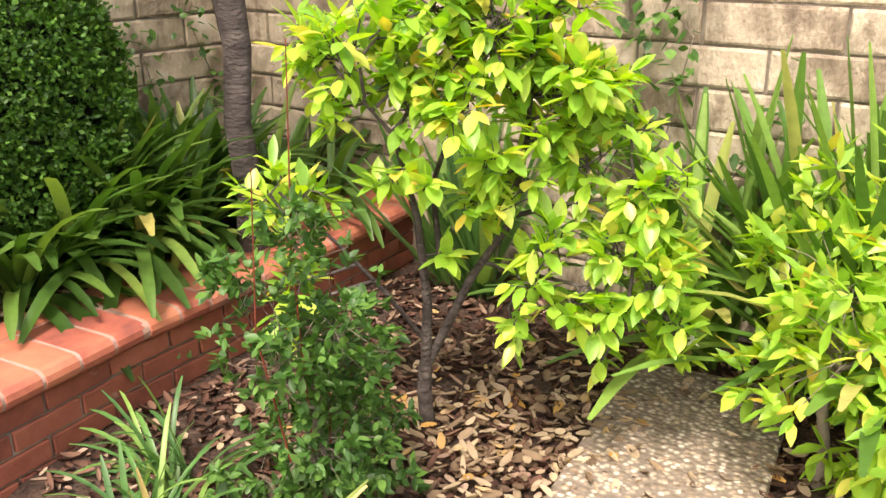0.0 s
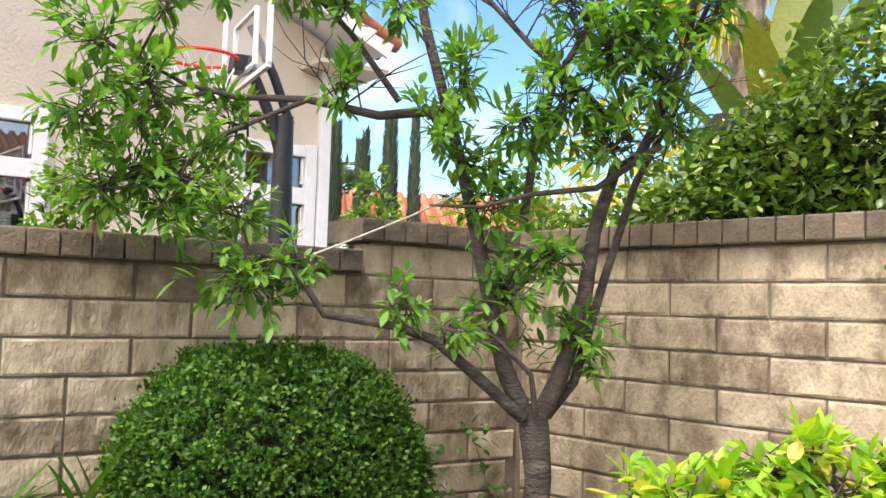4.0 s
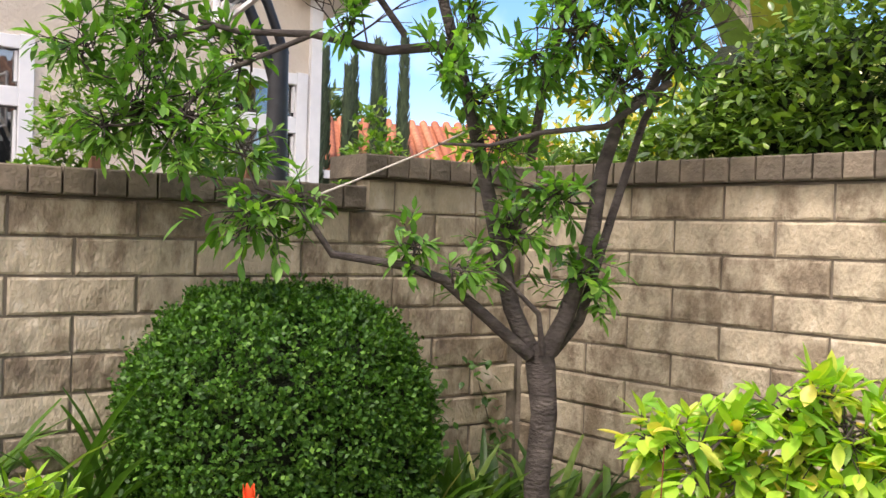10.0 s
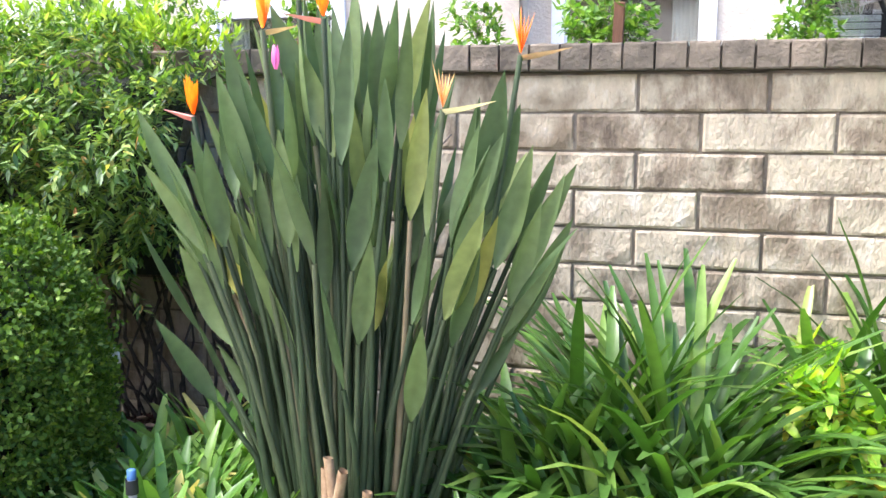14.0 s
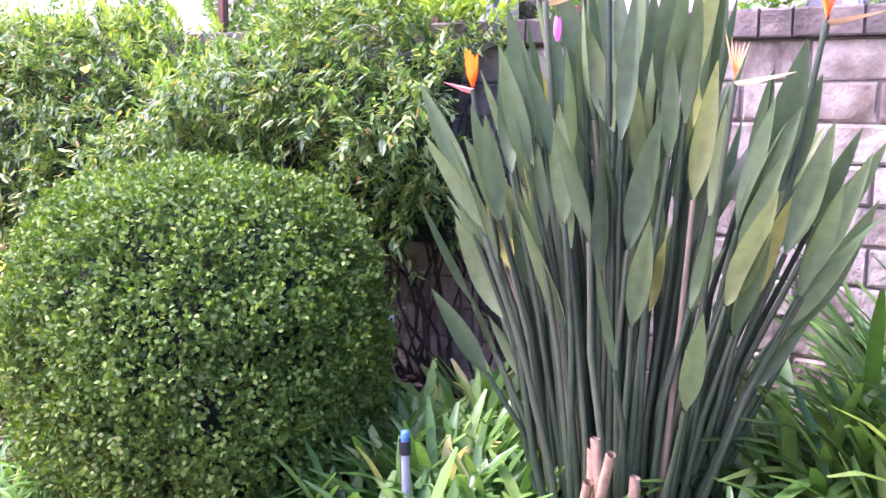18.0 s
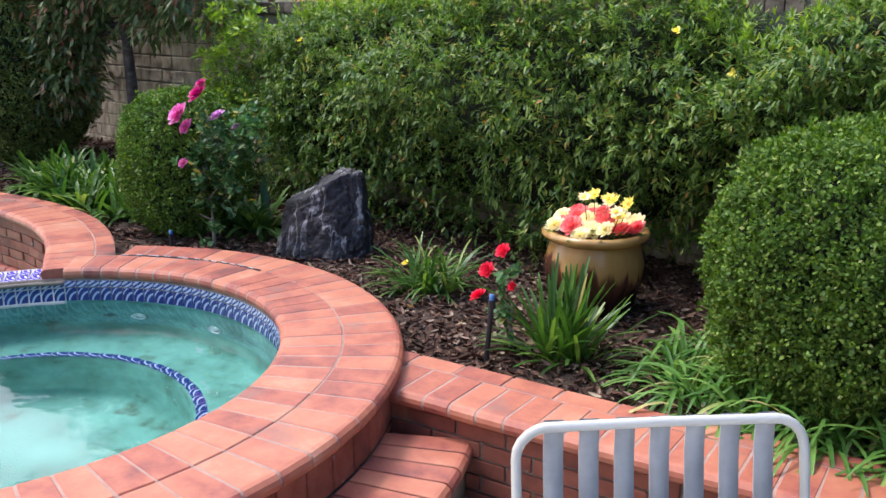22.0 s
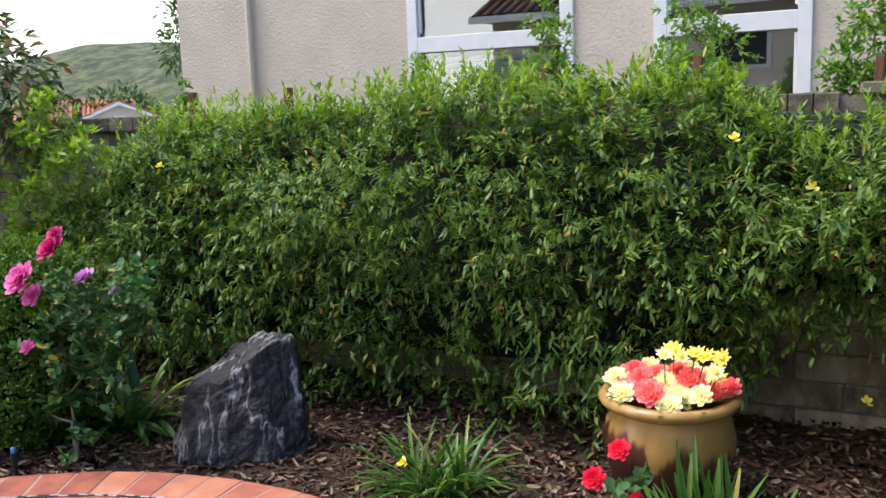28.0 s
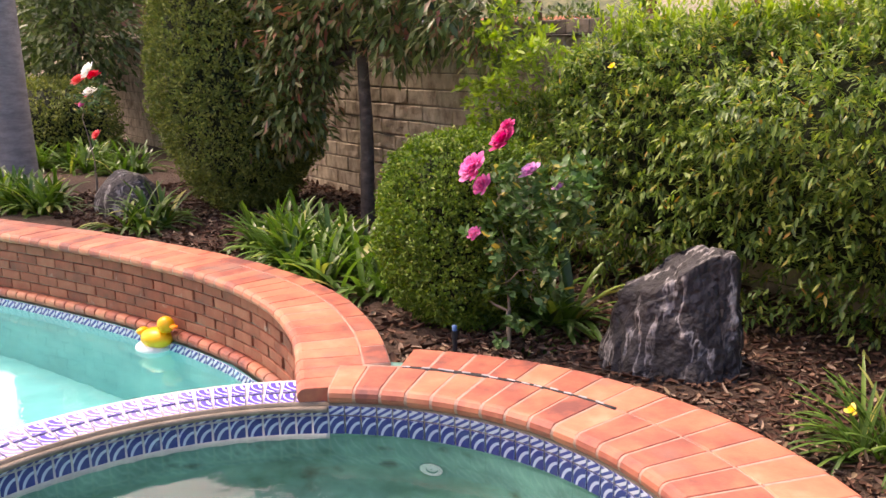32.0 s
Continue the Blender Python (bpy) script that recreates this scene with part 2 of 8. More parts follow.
def add_veins(m):
    """Pale streaky mineral veins running slantwise through the rock."""
    n, l = m.node_tree.nodes, m.node_tree.links
    b = n["Principled BSDF"]
    geo = n.new("ShaderNodeNewGeometry")
    wob = n.new("ShaderNodeTexNoise")
    wob.inputs["Scale"].default_value, wob.inputs["Detail"].default_value = 9, 4
    l.new(geo.outputs["Position"], wob.inputs["Vector"])
    off = n.new("ShaderNodeVectorMath")
    off.operation = 'MULTIPLY_ADD'
    off.inputs[1].default_value = (.05, .05, .05)
    l.new(wob.outputs["Color"], off.inputs[0])
    l.new(geo.outputs["Position"], off.inputs[2])
    mp = n.new("ShaderNodeMapping")
    mp.inputs["Rotation"].default_value = (0, radians(-32), radians(38))
    mp.inputs["Scale"].default_value = (13, 5, 2.4)
    l.new(off.outputs[0], mp.inputs[0])
    vo = n.new("ShaderNodeTexNoise")
    vo.inputs["Scale"].default_value, vo.inputs["Detail"].default_value, vo.inputs["Roughness"].default_value = .8, 4, .55
    l.new(mp.outputs[0], vo.inputs["Vector"])
    br = n.new("ShaderNodeTexNoise")
    br.inputs["Scale"].default_value, br.inputs["Detail"].default_value = 14, 5
    l.new(geo.outputs["Position"], br.inputs["Vector"])
    r = ramp_node(n, [(.47, (0, 0, 0)), (.495, (.75, .75, .75)), (.505, (.75, .75, .75)), (.53, (0, 0, 0))])
    l.new(vo.outputs["Fac"], r.inputs[0])
    cut = n.new("ShaderNodeMapRange")
    cut.inputs["From Min"].default_value, cut.inputs["From Max"].default_value = .36, .54
    l.new(br.outputs["Fac"], cut.inputs["Value"])
    mu = n.new("ShaderNodeMath")
    mu.operation = 'MULTIPLY'
    l.new(r.outputs[0], mu.inputs[0])
    l.new(cut.outputs[0], mu.inputs[1])
    old = b.inputs["Base Color"].links[0].from_socket
    mx = n.new("ShaderNodeMixRGB")
    mx.inputs[2].default_value = (.42, .41, .40, 1)
    l.new(mu.outputs[0], mx.inputs[0])
    l.new(old, mx.inputs[1])
    l.new(mx.outputs[0], b.inputs["Base Color"])


add_veins(M_ROCK)
M_WOOD = surface("stake_wood", [(0.3, (0.10, 0.045, 0.025)), (0.7, (0.20, 0.10, 0.055))], 10, 0.85, 0.4, 50, stretch=(4, 4, .5))
M_PLASTIC = surface("white_plastic", [(0.3, (0.74, 0.74, 0.72)), (0.7, (0.80, 0.80, 0.79))], 5, 0.35, 0.03, 60)
M_STRAP = surface("grey_vinyl_strap", [(0.3, (0.30, 0.31, 0.31)), (0.7, (0.44, 0.45, 0.45))], 10, 0.45, 0.1, 80)
M_TUBE = surface("cream_tube", [(0.3, (0.52, 0.51, 0.45)), (0.7, (0.62, 0.61, 0.54))], 5, 0.35, 0.03, 60)
M_BLACK = surface("black_plastic", [(0.3, (0.012, 0.013, 0.016)), (0.7, (0.03, 0.032, 0.036))], 8, 0.45, 0.1, 60)
M_STEEL = surface("rusty_wire", [(0.3, (0.07, 0.055, 0.045)), (0.7, (0.16, 0.11, 0.08))], 30, 0.7, 0.2, 90, metal=0.5)
M_PLASTER = surface("pool_plaster", [(0.3, (0.10, 0.41, 0.43)), (0.5, (0.15, 0.50, 0.51)), (0.7, (0.22, 0.58, 0.58))], 3, 0.7, 0.2, 30)
M_SPA = surface("spa_plaster", [(0.28, (0.06, 0.16, 0.13)), (0.5, (0.12, 0.31, 0.27)), (0.72, (0.20, 0.44, 0.39))], 4.5, 0.75, 0.2, 30, stain=(7, (0.05, 0.085, 0.06), 0.60))

L_BOX = leafy("boxwood_leaf", [(0.0, (0.018, 0.056, 0.007)), (0.5, (0.038, 0.108, 0.013)), (0.85, (0.075, 0.180, 0.024)), (1.0, (0.14, 0.27, 0.045))], 0.48, 0.25, 0.3)
L_BOXY = leafy("boxwood_leaf_pale", [(0.0, (0.036, 0.076, 0.010)), (0.5, (0.072, 0.138, 0.018)), (0.85, (0.125, 0.210, 0.028)), (0.97, (0.20, 0.28, 0.05)), (1.0, (0.32, 0.34, 0.12))], 0.55, 0.25, 0.25)
L_HEDGE = leafy("hedge_leaf", [(0.0, (0.026, 0.062, 0.014)), (0.45, (0.092, 0.170, 0.034)), (0.8, (0.180, 0.265, 0.054)), (0.95, (0.270, 0.335, 0.075)), (0.99, (0.38, 0.29, 0.08)), (1.0, (0.36, 0.13, 0.045))], 0.42, 0.34, 0.4)
L_SHOOT = leafy("hedge_new_growth", [(0.0, (0.11, 0.19, 0.025)), (0.5, (0.18, 0.28, 0.038)), (1.0, (0.29, 0.38, 0.066))], 0.45, 0.38, 0.4)
L_CITRUS = leafy("citrus_leaf", [(0.0, (0.15, 0.31, 0.036)), (0.4, (0.25, 0.43, 0.047)), (0.80, (0.37, 0.52, 0.065)), (0.94, (0.49, 0.51, 0.10)), (1.0, (0.56, 0.40, 0.07))], 0.34, 0.38)
L_AGA = leafy("strap_leaf", [(0.0, (0.030, 0.072, 0.013)), (0.5, (0.056, 0.126, 0.022)), (0.85, (0.098, 0.185, 0.034)), (0.97, (0.18, 0.27, 0.055)), (1.0, (0.38, 0.32, 0.10))], 0.34, 0.28, 0.38)
L_IRIS = leafy("iris_blade", [(0.0, (0.05, 0.125, 0.035)), (0.6, (0.085, 0.20, 0.045)), (1.0, (0.20, 0.32, 0.07))], 0.4, 0.25)
L_BOP = leafy("paddle_leaf", [(0.0, (0.050, 0.084, 0.034)), (0.45, (0.082, 0.126, 0.050)), (0.84, (0.128, 0.180, 0.068)), (0.94, (0.185, 0.225, 0.07)), (0.985, (0.35, 0.32, 0.070)), (1.0, (0.33, 0.21, 0.12))], 0.42, 0.18, 0.4)
L_STEM = leafy("paddle_stem", [(0.0, (0.022, 0.038, 0.018)), (0.6, (0.050, 0.076, 0.036)), (0.92, (0.10, 0.115, 0.06)), (1.0, (0.28, 0.19, 0.12))], 0.5, 0.0)
L_PLUM = leafy("tree_leaf", [(0.0, (0.060, 0.145, 0.026)), (0.5, (0.105, 0.235, 0.040)), (0.9, (0.165, 0.320, 0.055)), (1.0, (0.26, 0.41, 0.09))], 0.42, 0.42, 0.4)
L_ROSE = leafy("rose_leaf", [(0.0, (0.030, 0.078, 0.022)), (0.6, (0.066, 0.150, 0.045)), (0.92, (0.135, 0.245, 0.095)), (1.0, (0.45, 0.34, 0.06))], 0.42, 0.25, 0.4)
L_SHRUB = leafy("dark_shrub_leaf", [(0.0, (0.028, 0.080, 0.016)), (0.6, (0.060, 0.150, 0.026)), (1.0, (0.11, 0.22, 0.045))], 0.42, 0.28, 0.4)
L_FAR = leafy("far_foliage", [(0.0, (0.025, 0.051, 0.015)), (0.6, (0.055, 0.098, 0.027)), (1.0, (0.111, 0.153, 0.051))], 0.5, 0.25)
L_YELLOW = leafy("palm_frond", [(0.0, (0.20, 0.22, 0.035)), (0.5, (0.40, 0.38, 0.05)), (1.0, (0.58, 0.48, 0.09))], 0.45, 0.35)
L_BIG = leafy("banana_leaf", [(0.0, (0.053, 0.094, 0.021)), (0.7, (0.090, 0.137, 0.035)), (1.0, (0.195, 0.194, 0.035))], 0.35, 0.35)
L_PHOT = leafy("photinia_leaf", [(0.0, (0.040, 0.070, 0.024)), (0.45, (0.085, 0.130, 0.040)), (0.74, (0.155, 0.195, 0.075)), (0.88, (0.19, 0.145, 0.075)), (1.0, (0.27, 0.10, 0.07))], 0.36, 0.22, 0.4)
L_TOPI = leafy("topiary_leaf", [(0.0, (0.060, 0.088, 0.018)), (0.6, (0.120, 0.160, 0.034)), (1.0, (0.22, 0.25, 0.06))], 0.55, 0.22, 0.3)


def petal(name, a, b2):
    return leafy(name, [(0.0, a), (1.0, b2)], 0.5, 0.3, 0.3)


P_PINK = petal("pink_petal", (0.56, 0.11, 0.32), (0.72, 0.26, 0.50))
P_MAUVE = petal("mauve_petal", (0.50, 0.22, 0.46), (0.66, 0.38, 0.60))
P_MAG = petal("magenta_petal", (0.42, 0.03, 0.14), (0.60, 0.08, 0.25))
P_RED = petal("red_petal", (0.55, 0.008, 0.03), (0.75, 0.03, 0.07))
P_CORAL = petal("coral_petal", (0.72, 0.12, 0.13), (0.85, 0.30, 0.26))
P_CREAM = petal("cream_petal", (0.80, 0.72, 0.38), (0.86, 0.82, 0.58))
P_YELL = petal("yellow_petal", (0.80, 0.62, 0.05), (0.88, 0.78, 0.22))
P_ORANGE = petal("orange_petal", (0.85, 0.22, 0.01), (0.90, 0.36, 0.03))
P_WHITE = petal("white_petal", (0.80, 0.80, 0.74), (0.85, 0.85, 0.82))

# ---------------------------------------------------------------- mesh helpers
RNG = np.random.default_rng(7)


def part(name, bm, material, parent=None, label="", at=None, smooth=False):
    """Link a bmesh or mesh as ONE object under a thing."""
    if isinstance(bm, bmesh.types.BMesh):
        me = bpy.data.meshes.new(name)
        bm.to_mesh(me)
        bm.free()
    else:
        me = bm
    if material is not None and not me.materials:
        me.materials.append(material)
    if smooth:
        me.polygons.foreach_set("use_smooth", [True] * len(me.polygons))
    ob = new(name, me)
    if parent is not None:
        ob.parent = parent
    if at is not None:
        ob.matrix_basis = at
    if label:
        tagged(ob, label)
    return ob


def thing(name, label, category, at=(0, 0, 0), group="", kind="", rz=0):
    ob = new(name)
    ob.matrix_basis = pose(*at, 0, 0, rz)
    ob.empty_display_size = 0.1
    return tagged(ob, label, category, group, kind)


def raw(name, verts, faces, material=None, smooth=False):
    """Mesh from arrays of vertices and quads (fast)."""
    me = bpy.data.meshes.new(name)
    v, f = np.asarray(verts, float), np.asarray(faces, int)
    me.vertices.add(len(v))
    me.vertices.foreach_set("co", v.ravel())
    me.loops.add(f.size)
    me.loops.foreach_set("vertex_index", f.ravel())
    me.polygons.add(len(f))
    me.polygons.foreach_set("loop_start", np.arange(len(f)) * f.shape[1])
    me.polygons.foreach_set("loop_total", np.full(len(f), f.shape[1]))
    if smooth:
        me.polygons.foreach_set("use_smooth", np.ones(len(f), bool))
    me.update(calc_edges=True)
    if material is not None:
        me.materials.append(material)
    return me


def unit(a):
    a = np.asarray(a, float)
    return a / np.maximum(np.linalg.norm(a, axis=-1, keepdims=True), 1e-9)


def blades(name, P, D, L, W, material, droop=0.0, K=3, prof=(0.25, 1.0, 0.05), fold=0.25, up=None, roll=0.0):
    """Leaves: each starts at P along D, length L, width W, sagging by droop; K cross-sections, creased along the middle."""
    P, D = np.asarray(P, float), unit(D)
    n = len(P)
    L, W, droop = (np.broadcast_to(np.asarray(q, float), (n,)) for q in (L, W, droop))
    ref = np.tile((0.0, 0.0, 1.0), (n, 1)) if up is None else np.asarray(up, float)
    side = np.cross(D, ref)
    bad = np.linalg.norm(side, axis=1) < 1e-3
    side[bad] = np.cross(D[bad], (1.0, 0.3, 0.0))
    side = unit(side)
    if np.any(roll):
        nrm = np.cross(side, D)
        a = RNG.uniform(-1, 1, n) * roll
        side = unit(side * np.cos(a)[:, None] + nrm * np.sin(a)[:, None])
    cur, d = P.copy(), D.copy()
    out = np.zeros((n, K, 3, 3))
    for k in range(K):
        nrm = unit(np.cross(side, d))
        w = (W * prof[k] * 0.5)[:, None]
        out[:, k, 0], out[:, k, 2] = cur - side * w, cur + side * w
        out[:, k, 1] = cur - nrm * w * fold
        step = (L / (K - 1))[:, None]
        d = unit(d + np.array((0, 0, -1.0)) * (droop / (K - 1))[:, None])
        cur = cur + d * step
    idx = np.arange(n * K * 3).reshape(n, K, 3)
    f = np.stack([np.stack([idx[:, :-1, j], idx[:, :-1, j + 1], idx[:, 1:, j + 1], idx[:, 1:, j]], -1) for j in (0, 1)], 2).reshape(-1, 4)
    return raw(name, out.reshape(-1, 3), f, material, smooth=True)


def leaflets(name, P, D, L, W, material, up):
    """Tiny leaves, one folded diamond each."""
    P, D = np.asarray(P, float), unit(D)
    n = len(P)
    side = unit(np.cross(D, up) + 1e-6)
    nrm = np.cross(side, D)
    L, W = (np.broadcast_to(np.asarray(q, float), (n,))[:, None] for q in (L, W))
    mid = P + D * L * .48 + nrm * W * .16
    v = np.stack([P, mid + side * W * .5, P + D * L, mid - side * W * .5], 1).reshape(-1, 3)
    return raw(name, v, np.arange(n * 4).reshape(n, 4), material)


def tube(name, pts, radii, material=None, sides=8):
    """A tapered limb along points."""
    pts, radii = np.asarray(pts, float), np.broadcast_to(np.asarray(radii, float), (len(pts),))
    v, f = [], []
    for i, p in enumerate(pts):
        d = unit(pts[min(i + 1, len(pts) - 1)] - pts[max(i - 1, 0)])
        a = unit(np.cross(d, (0.31, 0.87, 0.38)))
        b = np.cross(d, a)
        for k in range(sides):
            g = 2 * math.pi * k / sides
            v.append(p + radii[i] * (a * math.cos(g) + b * math.sin(g)))
    for i in range(len(pts) - 1):
        for k in range(sides):
            k2 = (k + 1) % sides
            f.append((i * sides + k, i * sides + k2, (i + 1) * sides + k2, (i + 1) * sides + k))
    return raw(name, v, f, material, smooth=True)


def merge(name, meshes, material=None, smooth=True):
    """Join quad meshes into one."""
    vs, fs, o = [], [], 0
    for me in meshes:
        v = np.zeros(len(me.vertices) * 3)
        me.vertices.foreach_get("co", v)
        f = np.zeros(len(me.loops), int)
        me.loops.foreach_get("vertex_index", f)
        vs.append(v.reshape(-1, 3))
        fs.append(f.reshape(-1, 4) + o)
        o += len(me.vertices)
        bpy.data.meshes.remove(me)
    return raw(name, np.concatenate(vs), np.concatenate(fs), material, smooth)


def box_mesh(name, sx, sy, sz, bevel=0.004, base=False, seg=1):
    """A bevelled box centred on its origin (base: standing on it)."""
    bm = bmesh.new()
    bmesh.ops.create_cube(bm, size=1)
    for v in bm.verts:
        v.co = Vector((v.co.x * sx, v.co.y * sy, (v.co.z + (0.5 if base else 0)) * sz))
    if bevel:
        bmesh.ops.bevel(bm, geom=bm.edges[:], offset=bevel, segments=seg, affect='EDGES')
    me = bpy.data.meshes.new(name)
    bm.to_mesh(me)
    bm.free()
    return me


def lathe(name, prof, seg=32, material=None, wob=0.0):
    """Turn a profile of (radius, height) round z."""
    v, f = [], []
    for i, (r, z) in enumerate(prof):
        for k in range(seg):
            a = 2 * math.pi * k / seg
            v.append((r * math.cos(a), r * math.sin(a), z))
    for i in range(len(prof) - 1):
        for k in range(seg):
            k2 = (k + 1) % seg
            f.append((i * seg + k, i * seg + k2, (i + 1) * seg + k2, (i + 1) * seg + k))
    return raw(name, v, f, material, smooth=True)


def jitter(n, s):
    return RNG.normal(0, 1, (n, 3)) * s


def ball_dirs(n):
    return unit(RNG.normal(0, 1, (n, 3)))


def lump(p, f=1.0, seed=0.0):
    """Smooth noise at points."""
    return np.array([noise.noise(Vector((q[0] * f + seed, q[1] * f, q[2] * f))) for q in np.asarray(p)])

# ---------------------------------------------------------------- setting: ground, beds, pool
M_GROUT = surface("pale_grout", [(0.3, (0.40, 0.39, 0.40)), (0.7, (0.54, 0.52, 0.52))], 30, 0.9, 0.2, 100)
WALL_Y, CAP_Z, CH, BW = 5.014, 1.668, 0.1277, 0.406
COL0 = 1.182
E0, EANG = Vector((3.975, 4.239, 0)), radians(-82.3)
EDIR = Vector((math.cos(EANG), math.sin(EANG), 0))
CORNER_U = -0.782
SPA, R_IN, R_MID, R_OUT, RIM = (-3.44, 1.674), 1.175, 1.434, 1.675, 0.43
COPE = 0.36
SOIL = 0.30
PLANTER = [(-2.42, 2.60), (-2.16, 2.66), (-1.25, 2.83), (-0.5, 3.0), (2.5, 3.80), (3.1, 3.90), (3.98, 4.08)]
POOL = [(-4.62, 2.42), (-5.0, 2.60), (-5.5, 2.73), (-6.05, 2.73), (-6.62, 2.62), (-7.2, 2.45), (-7.72, 2.26), (-8.27, 2.04), (-9.2, 1.6), (-10.2, 1.0), (-11.2, 0.2)]
WATER_Z, SPA_WATER = -0.085, 0.25


def polar(r, deg, z=0.0):
    return (SPA[0] + r * math.cos(radians(deg)), SPA[1] + r * math.sin(radians(deg)), z)


def filled(name, loops, z, material):
    """Flat sheet with an outline and holes."""
    bm = bmesh.new()
    edges = []
    for lp in loops:
        vs = [bm.verts.new((p[0], p[1], z)) for p in lp]
        edges += [bm.edges.new((vs[i], vs[(i + 1) % len(vs)])) for i in range(len(vs))]
    bmesh.ops.triangle_fill(bm, edges=edges, use_beauty=True)
    for f in bm.faces:
        if f.normal.z < 0:
            f.normal_flip()
    return part(name, bm, material)


def prism(name, loop, z0, z1, material, parent=None):
    """A wall ring: the sides of an outline between two heights."""
    n = len(loop)
    v = [(p[0], p[1], z0) for p in loop] + [(p[0], p[1], z1) for p in loop]
    f = [(i, (i + 1) % n, n + (i + 1) % n, n + i) for i in range(n)]
    return part(name, raw(name, v, f, material), None, parent)


pool_loop = [polar(R_MID + 0.02, a)[:2] for a in range(219, 140, -6)] + POOL + [(-12.5, -2.5), (-10, -4.5), (-6.5, -4.0), (-5.2, -1.5), (-4.75, 0.4)]
spa_loop = [polar(R_IN, a)[:2] for a in range(0, 360, 6)]
far = [(-600, -600), (600, -600), (600, 600), (-600, 600)]
ground = tagged(filled("ground", [far, pool_loop, spa_loop], 0.0, M_PATIO), "pale concrete patio ground round a pool", "ground", kind="structure")
pool_shell = tagged(prism("pool_shell", pool_loop, -1.3, -0.035, M_PLASTER), "turquoise plaster walls of a swimming pool", "pool", kind="structure")
pf = filled("pool_floor", [pool_loop], -1.3, M_PLASTER)
pf.parent = pool_shell


def rolled(pts, step):
    """Points and headings at an even step along a polyline."""
    pts = [Vector((*p[:2], 0)) for p in pts]
    out, carry = [], step / 2
    for a, b in zip(pts, pts[1:]):
        d = b - a
        ln = d.length
        s = carry
        while s < ln:
            out.append((a + d * (s / ln), math.degrees(math.atan2(d.y, d.x))))
            s += step
        carry = s - ln
    return out


def smoothed(pts, rounds=2):
    for _ in range(rounds):
        q = [pts[0]]
        for a, b in zip(pts, pts[1:]):
            q += [(a[0] * .75 + b[0] * .25, a[1] * .75 + b[1] * .25), (a[0] * .25 + b[0] * .75, a[1] * .25 + b[1] * .75)]
        pts = q + [pts[-1]]
    return pts


def offset_line(pts, d):
    out = []
    for i, p in enumerate(pts):
        a, b = pts[max(i - 1, 0)], pts[min(i + 1, len(pts) - 1)]
        t = Vector((b[0] - a[0], b[1] - a[1])).normalized()
        out.append((p[0] - t.y * d, p[1] + t.x * d))
    return out


def ribbon(name, line_a, line_b, z0, z1, material, parent=None):
    """A solid strip between two lines, from z0 to z1."""
    n = len(line_a)
    v = [(*p, z1) for p in line_a] + [(*p, z1) for p in line_b] + [(*p, z0) for p in line_a] + [(*p, z0) for p in line_b]
    f = []
    for i in range(n - 1):
        f += [(i, i + 1, n + i + 1, n + i), (2 * n + i + 1, 2 * n + i, 3 * n + i, 3 * n + i + 1), (2 * n + i, 2 * n + i + 1, i + 1, i), (n + i, n + i + 1, 3 * n + i + 1, 3 * n + i)]
    f += [(0, n, 3 * n, 2 * n), (n - 1, 3 * n - 1, 4 * n - 1, 2 * n - 1)]
    return part(name, raw(name, v, f, material), None, parent)


def nose_brick(w0, w1, depth, thick=0.062):
    """A coping brick, round-nosed at y=0 (width w0) and square at y=depth (width w1), top at z=0."""
    r = thick / 2
    prof = [(depth, -thick), (depth, -0.004), (depth - 0.004, 0.0)]
    prof += [(r - r * math.cos(radians(a)), -r + r * math.sin(radians(a))) for a in (90, 62, 30, 0, -30, -62, -90)]
    n = len(prof)
    v = []
    for s in (-1, 1):
        for y, z in prof:
            w = w0 + (w1 - w0) * y / depth
            v.append((s * w / 2, y, z))
    bm = bmesh.new()
    vs = [bm.verts.new(p) for p in v]
    for i in range(n):
        j = (i + 1) % n
        bm.faces.new((vs[i], vs[j], vs[n + j], vs[n + i]))
    bm.faces.new(vs[:n][::-1])
    bm.faces.new(vs[n:])
    bmesh.ops.recalc_face_normals(bm, faces=bm.faces)
    bmesh.ops.bevel(bm, geom=[e for e in bm.edges if len(e.link_faces) == 2 and abs(e.calc_face_angle(0)) > 1.2 and abs(e.verts[0].co.x - e.verts[1].co.x) < 0.02], offset=0.0025, segments=1, affect='EDGES')
    me = bpy.data.meshes.new("coping_brick")
    bm.to_mesh(me)
    bm.free()
    me.materials.append(M_BRICK)
    return me


def settle():
    return RNG.uniform(-0.0015, 0.0015), RNG.uniform(-0.5, 0.5)


def nose_bed(name, lines_at, z, thick, depth, parent, inset=.0022):
    """Mortar under a coping: the same round-nosed section, a little smaller, swept along a line. lines_at(y) gives the line y behind the nose."""
    r = thick / 2
    prof = [(depth, -inset)] + [(r - (r - inset) * math.cos(radians(a)), -r + (r - inset) * math.sin(radians(a))) for a in (90, 60, 30, 0, -30, -60, -90)]
    rows = [lines_at(y) for y, _ in prof]
    n = len(rows[0])
    v = [(p[0], p[1], z + q[1]) for row, q in zip(rows, prof) for p in row]
    f = [(k * n + i, k * n + i + 1, (k + 1) * n + i + 1, (k + 1) * n + i) for k in range(len(prof) - 1) for i in range(n - 1)]
    return part(name, raw(name, v, f, M_JOINT, smooth=True), None, parent)


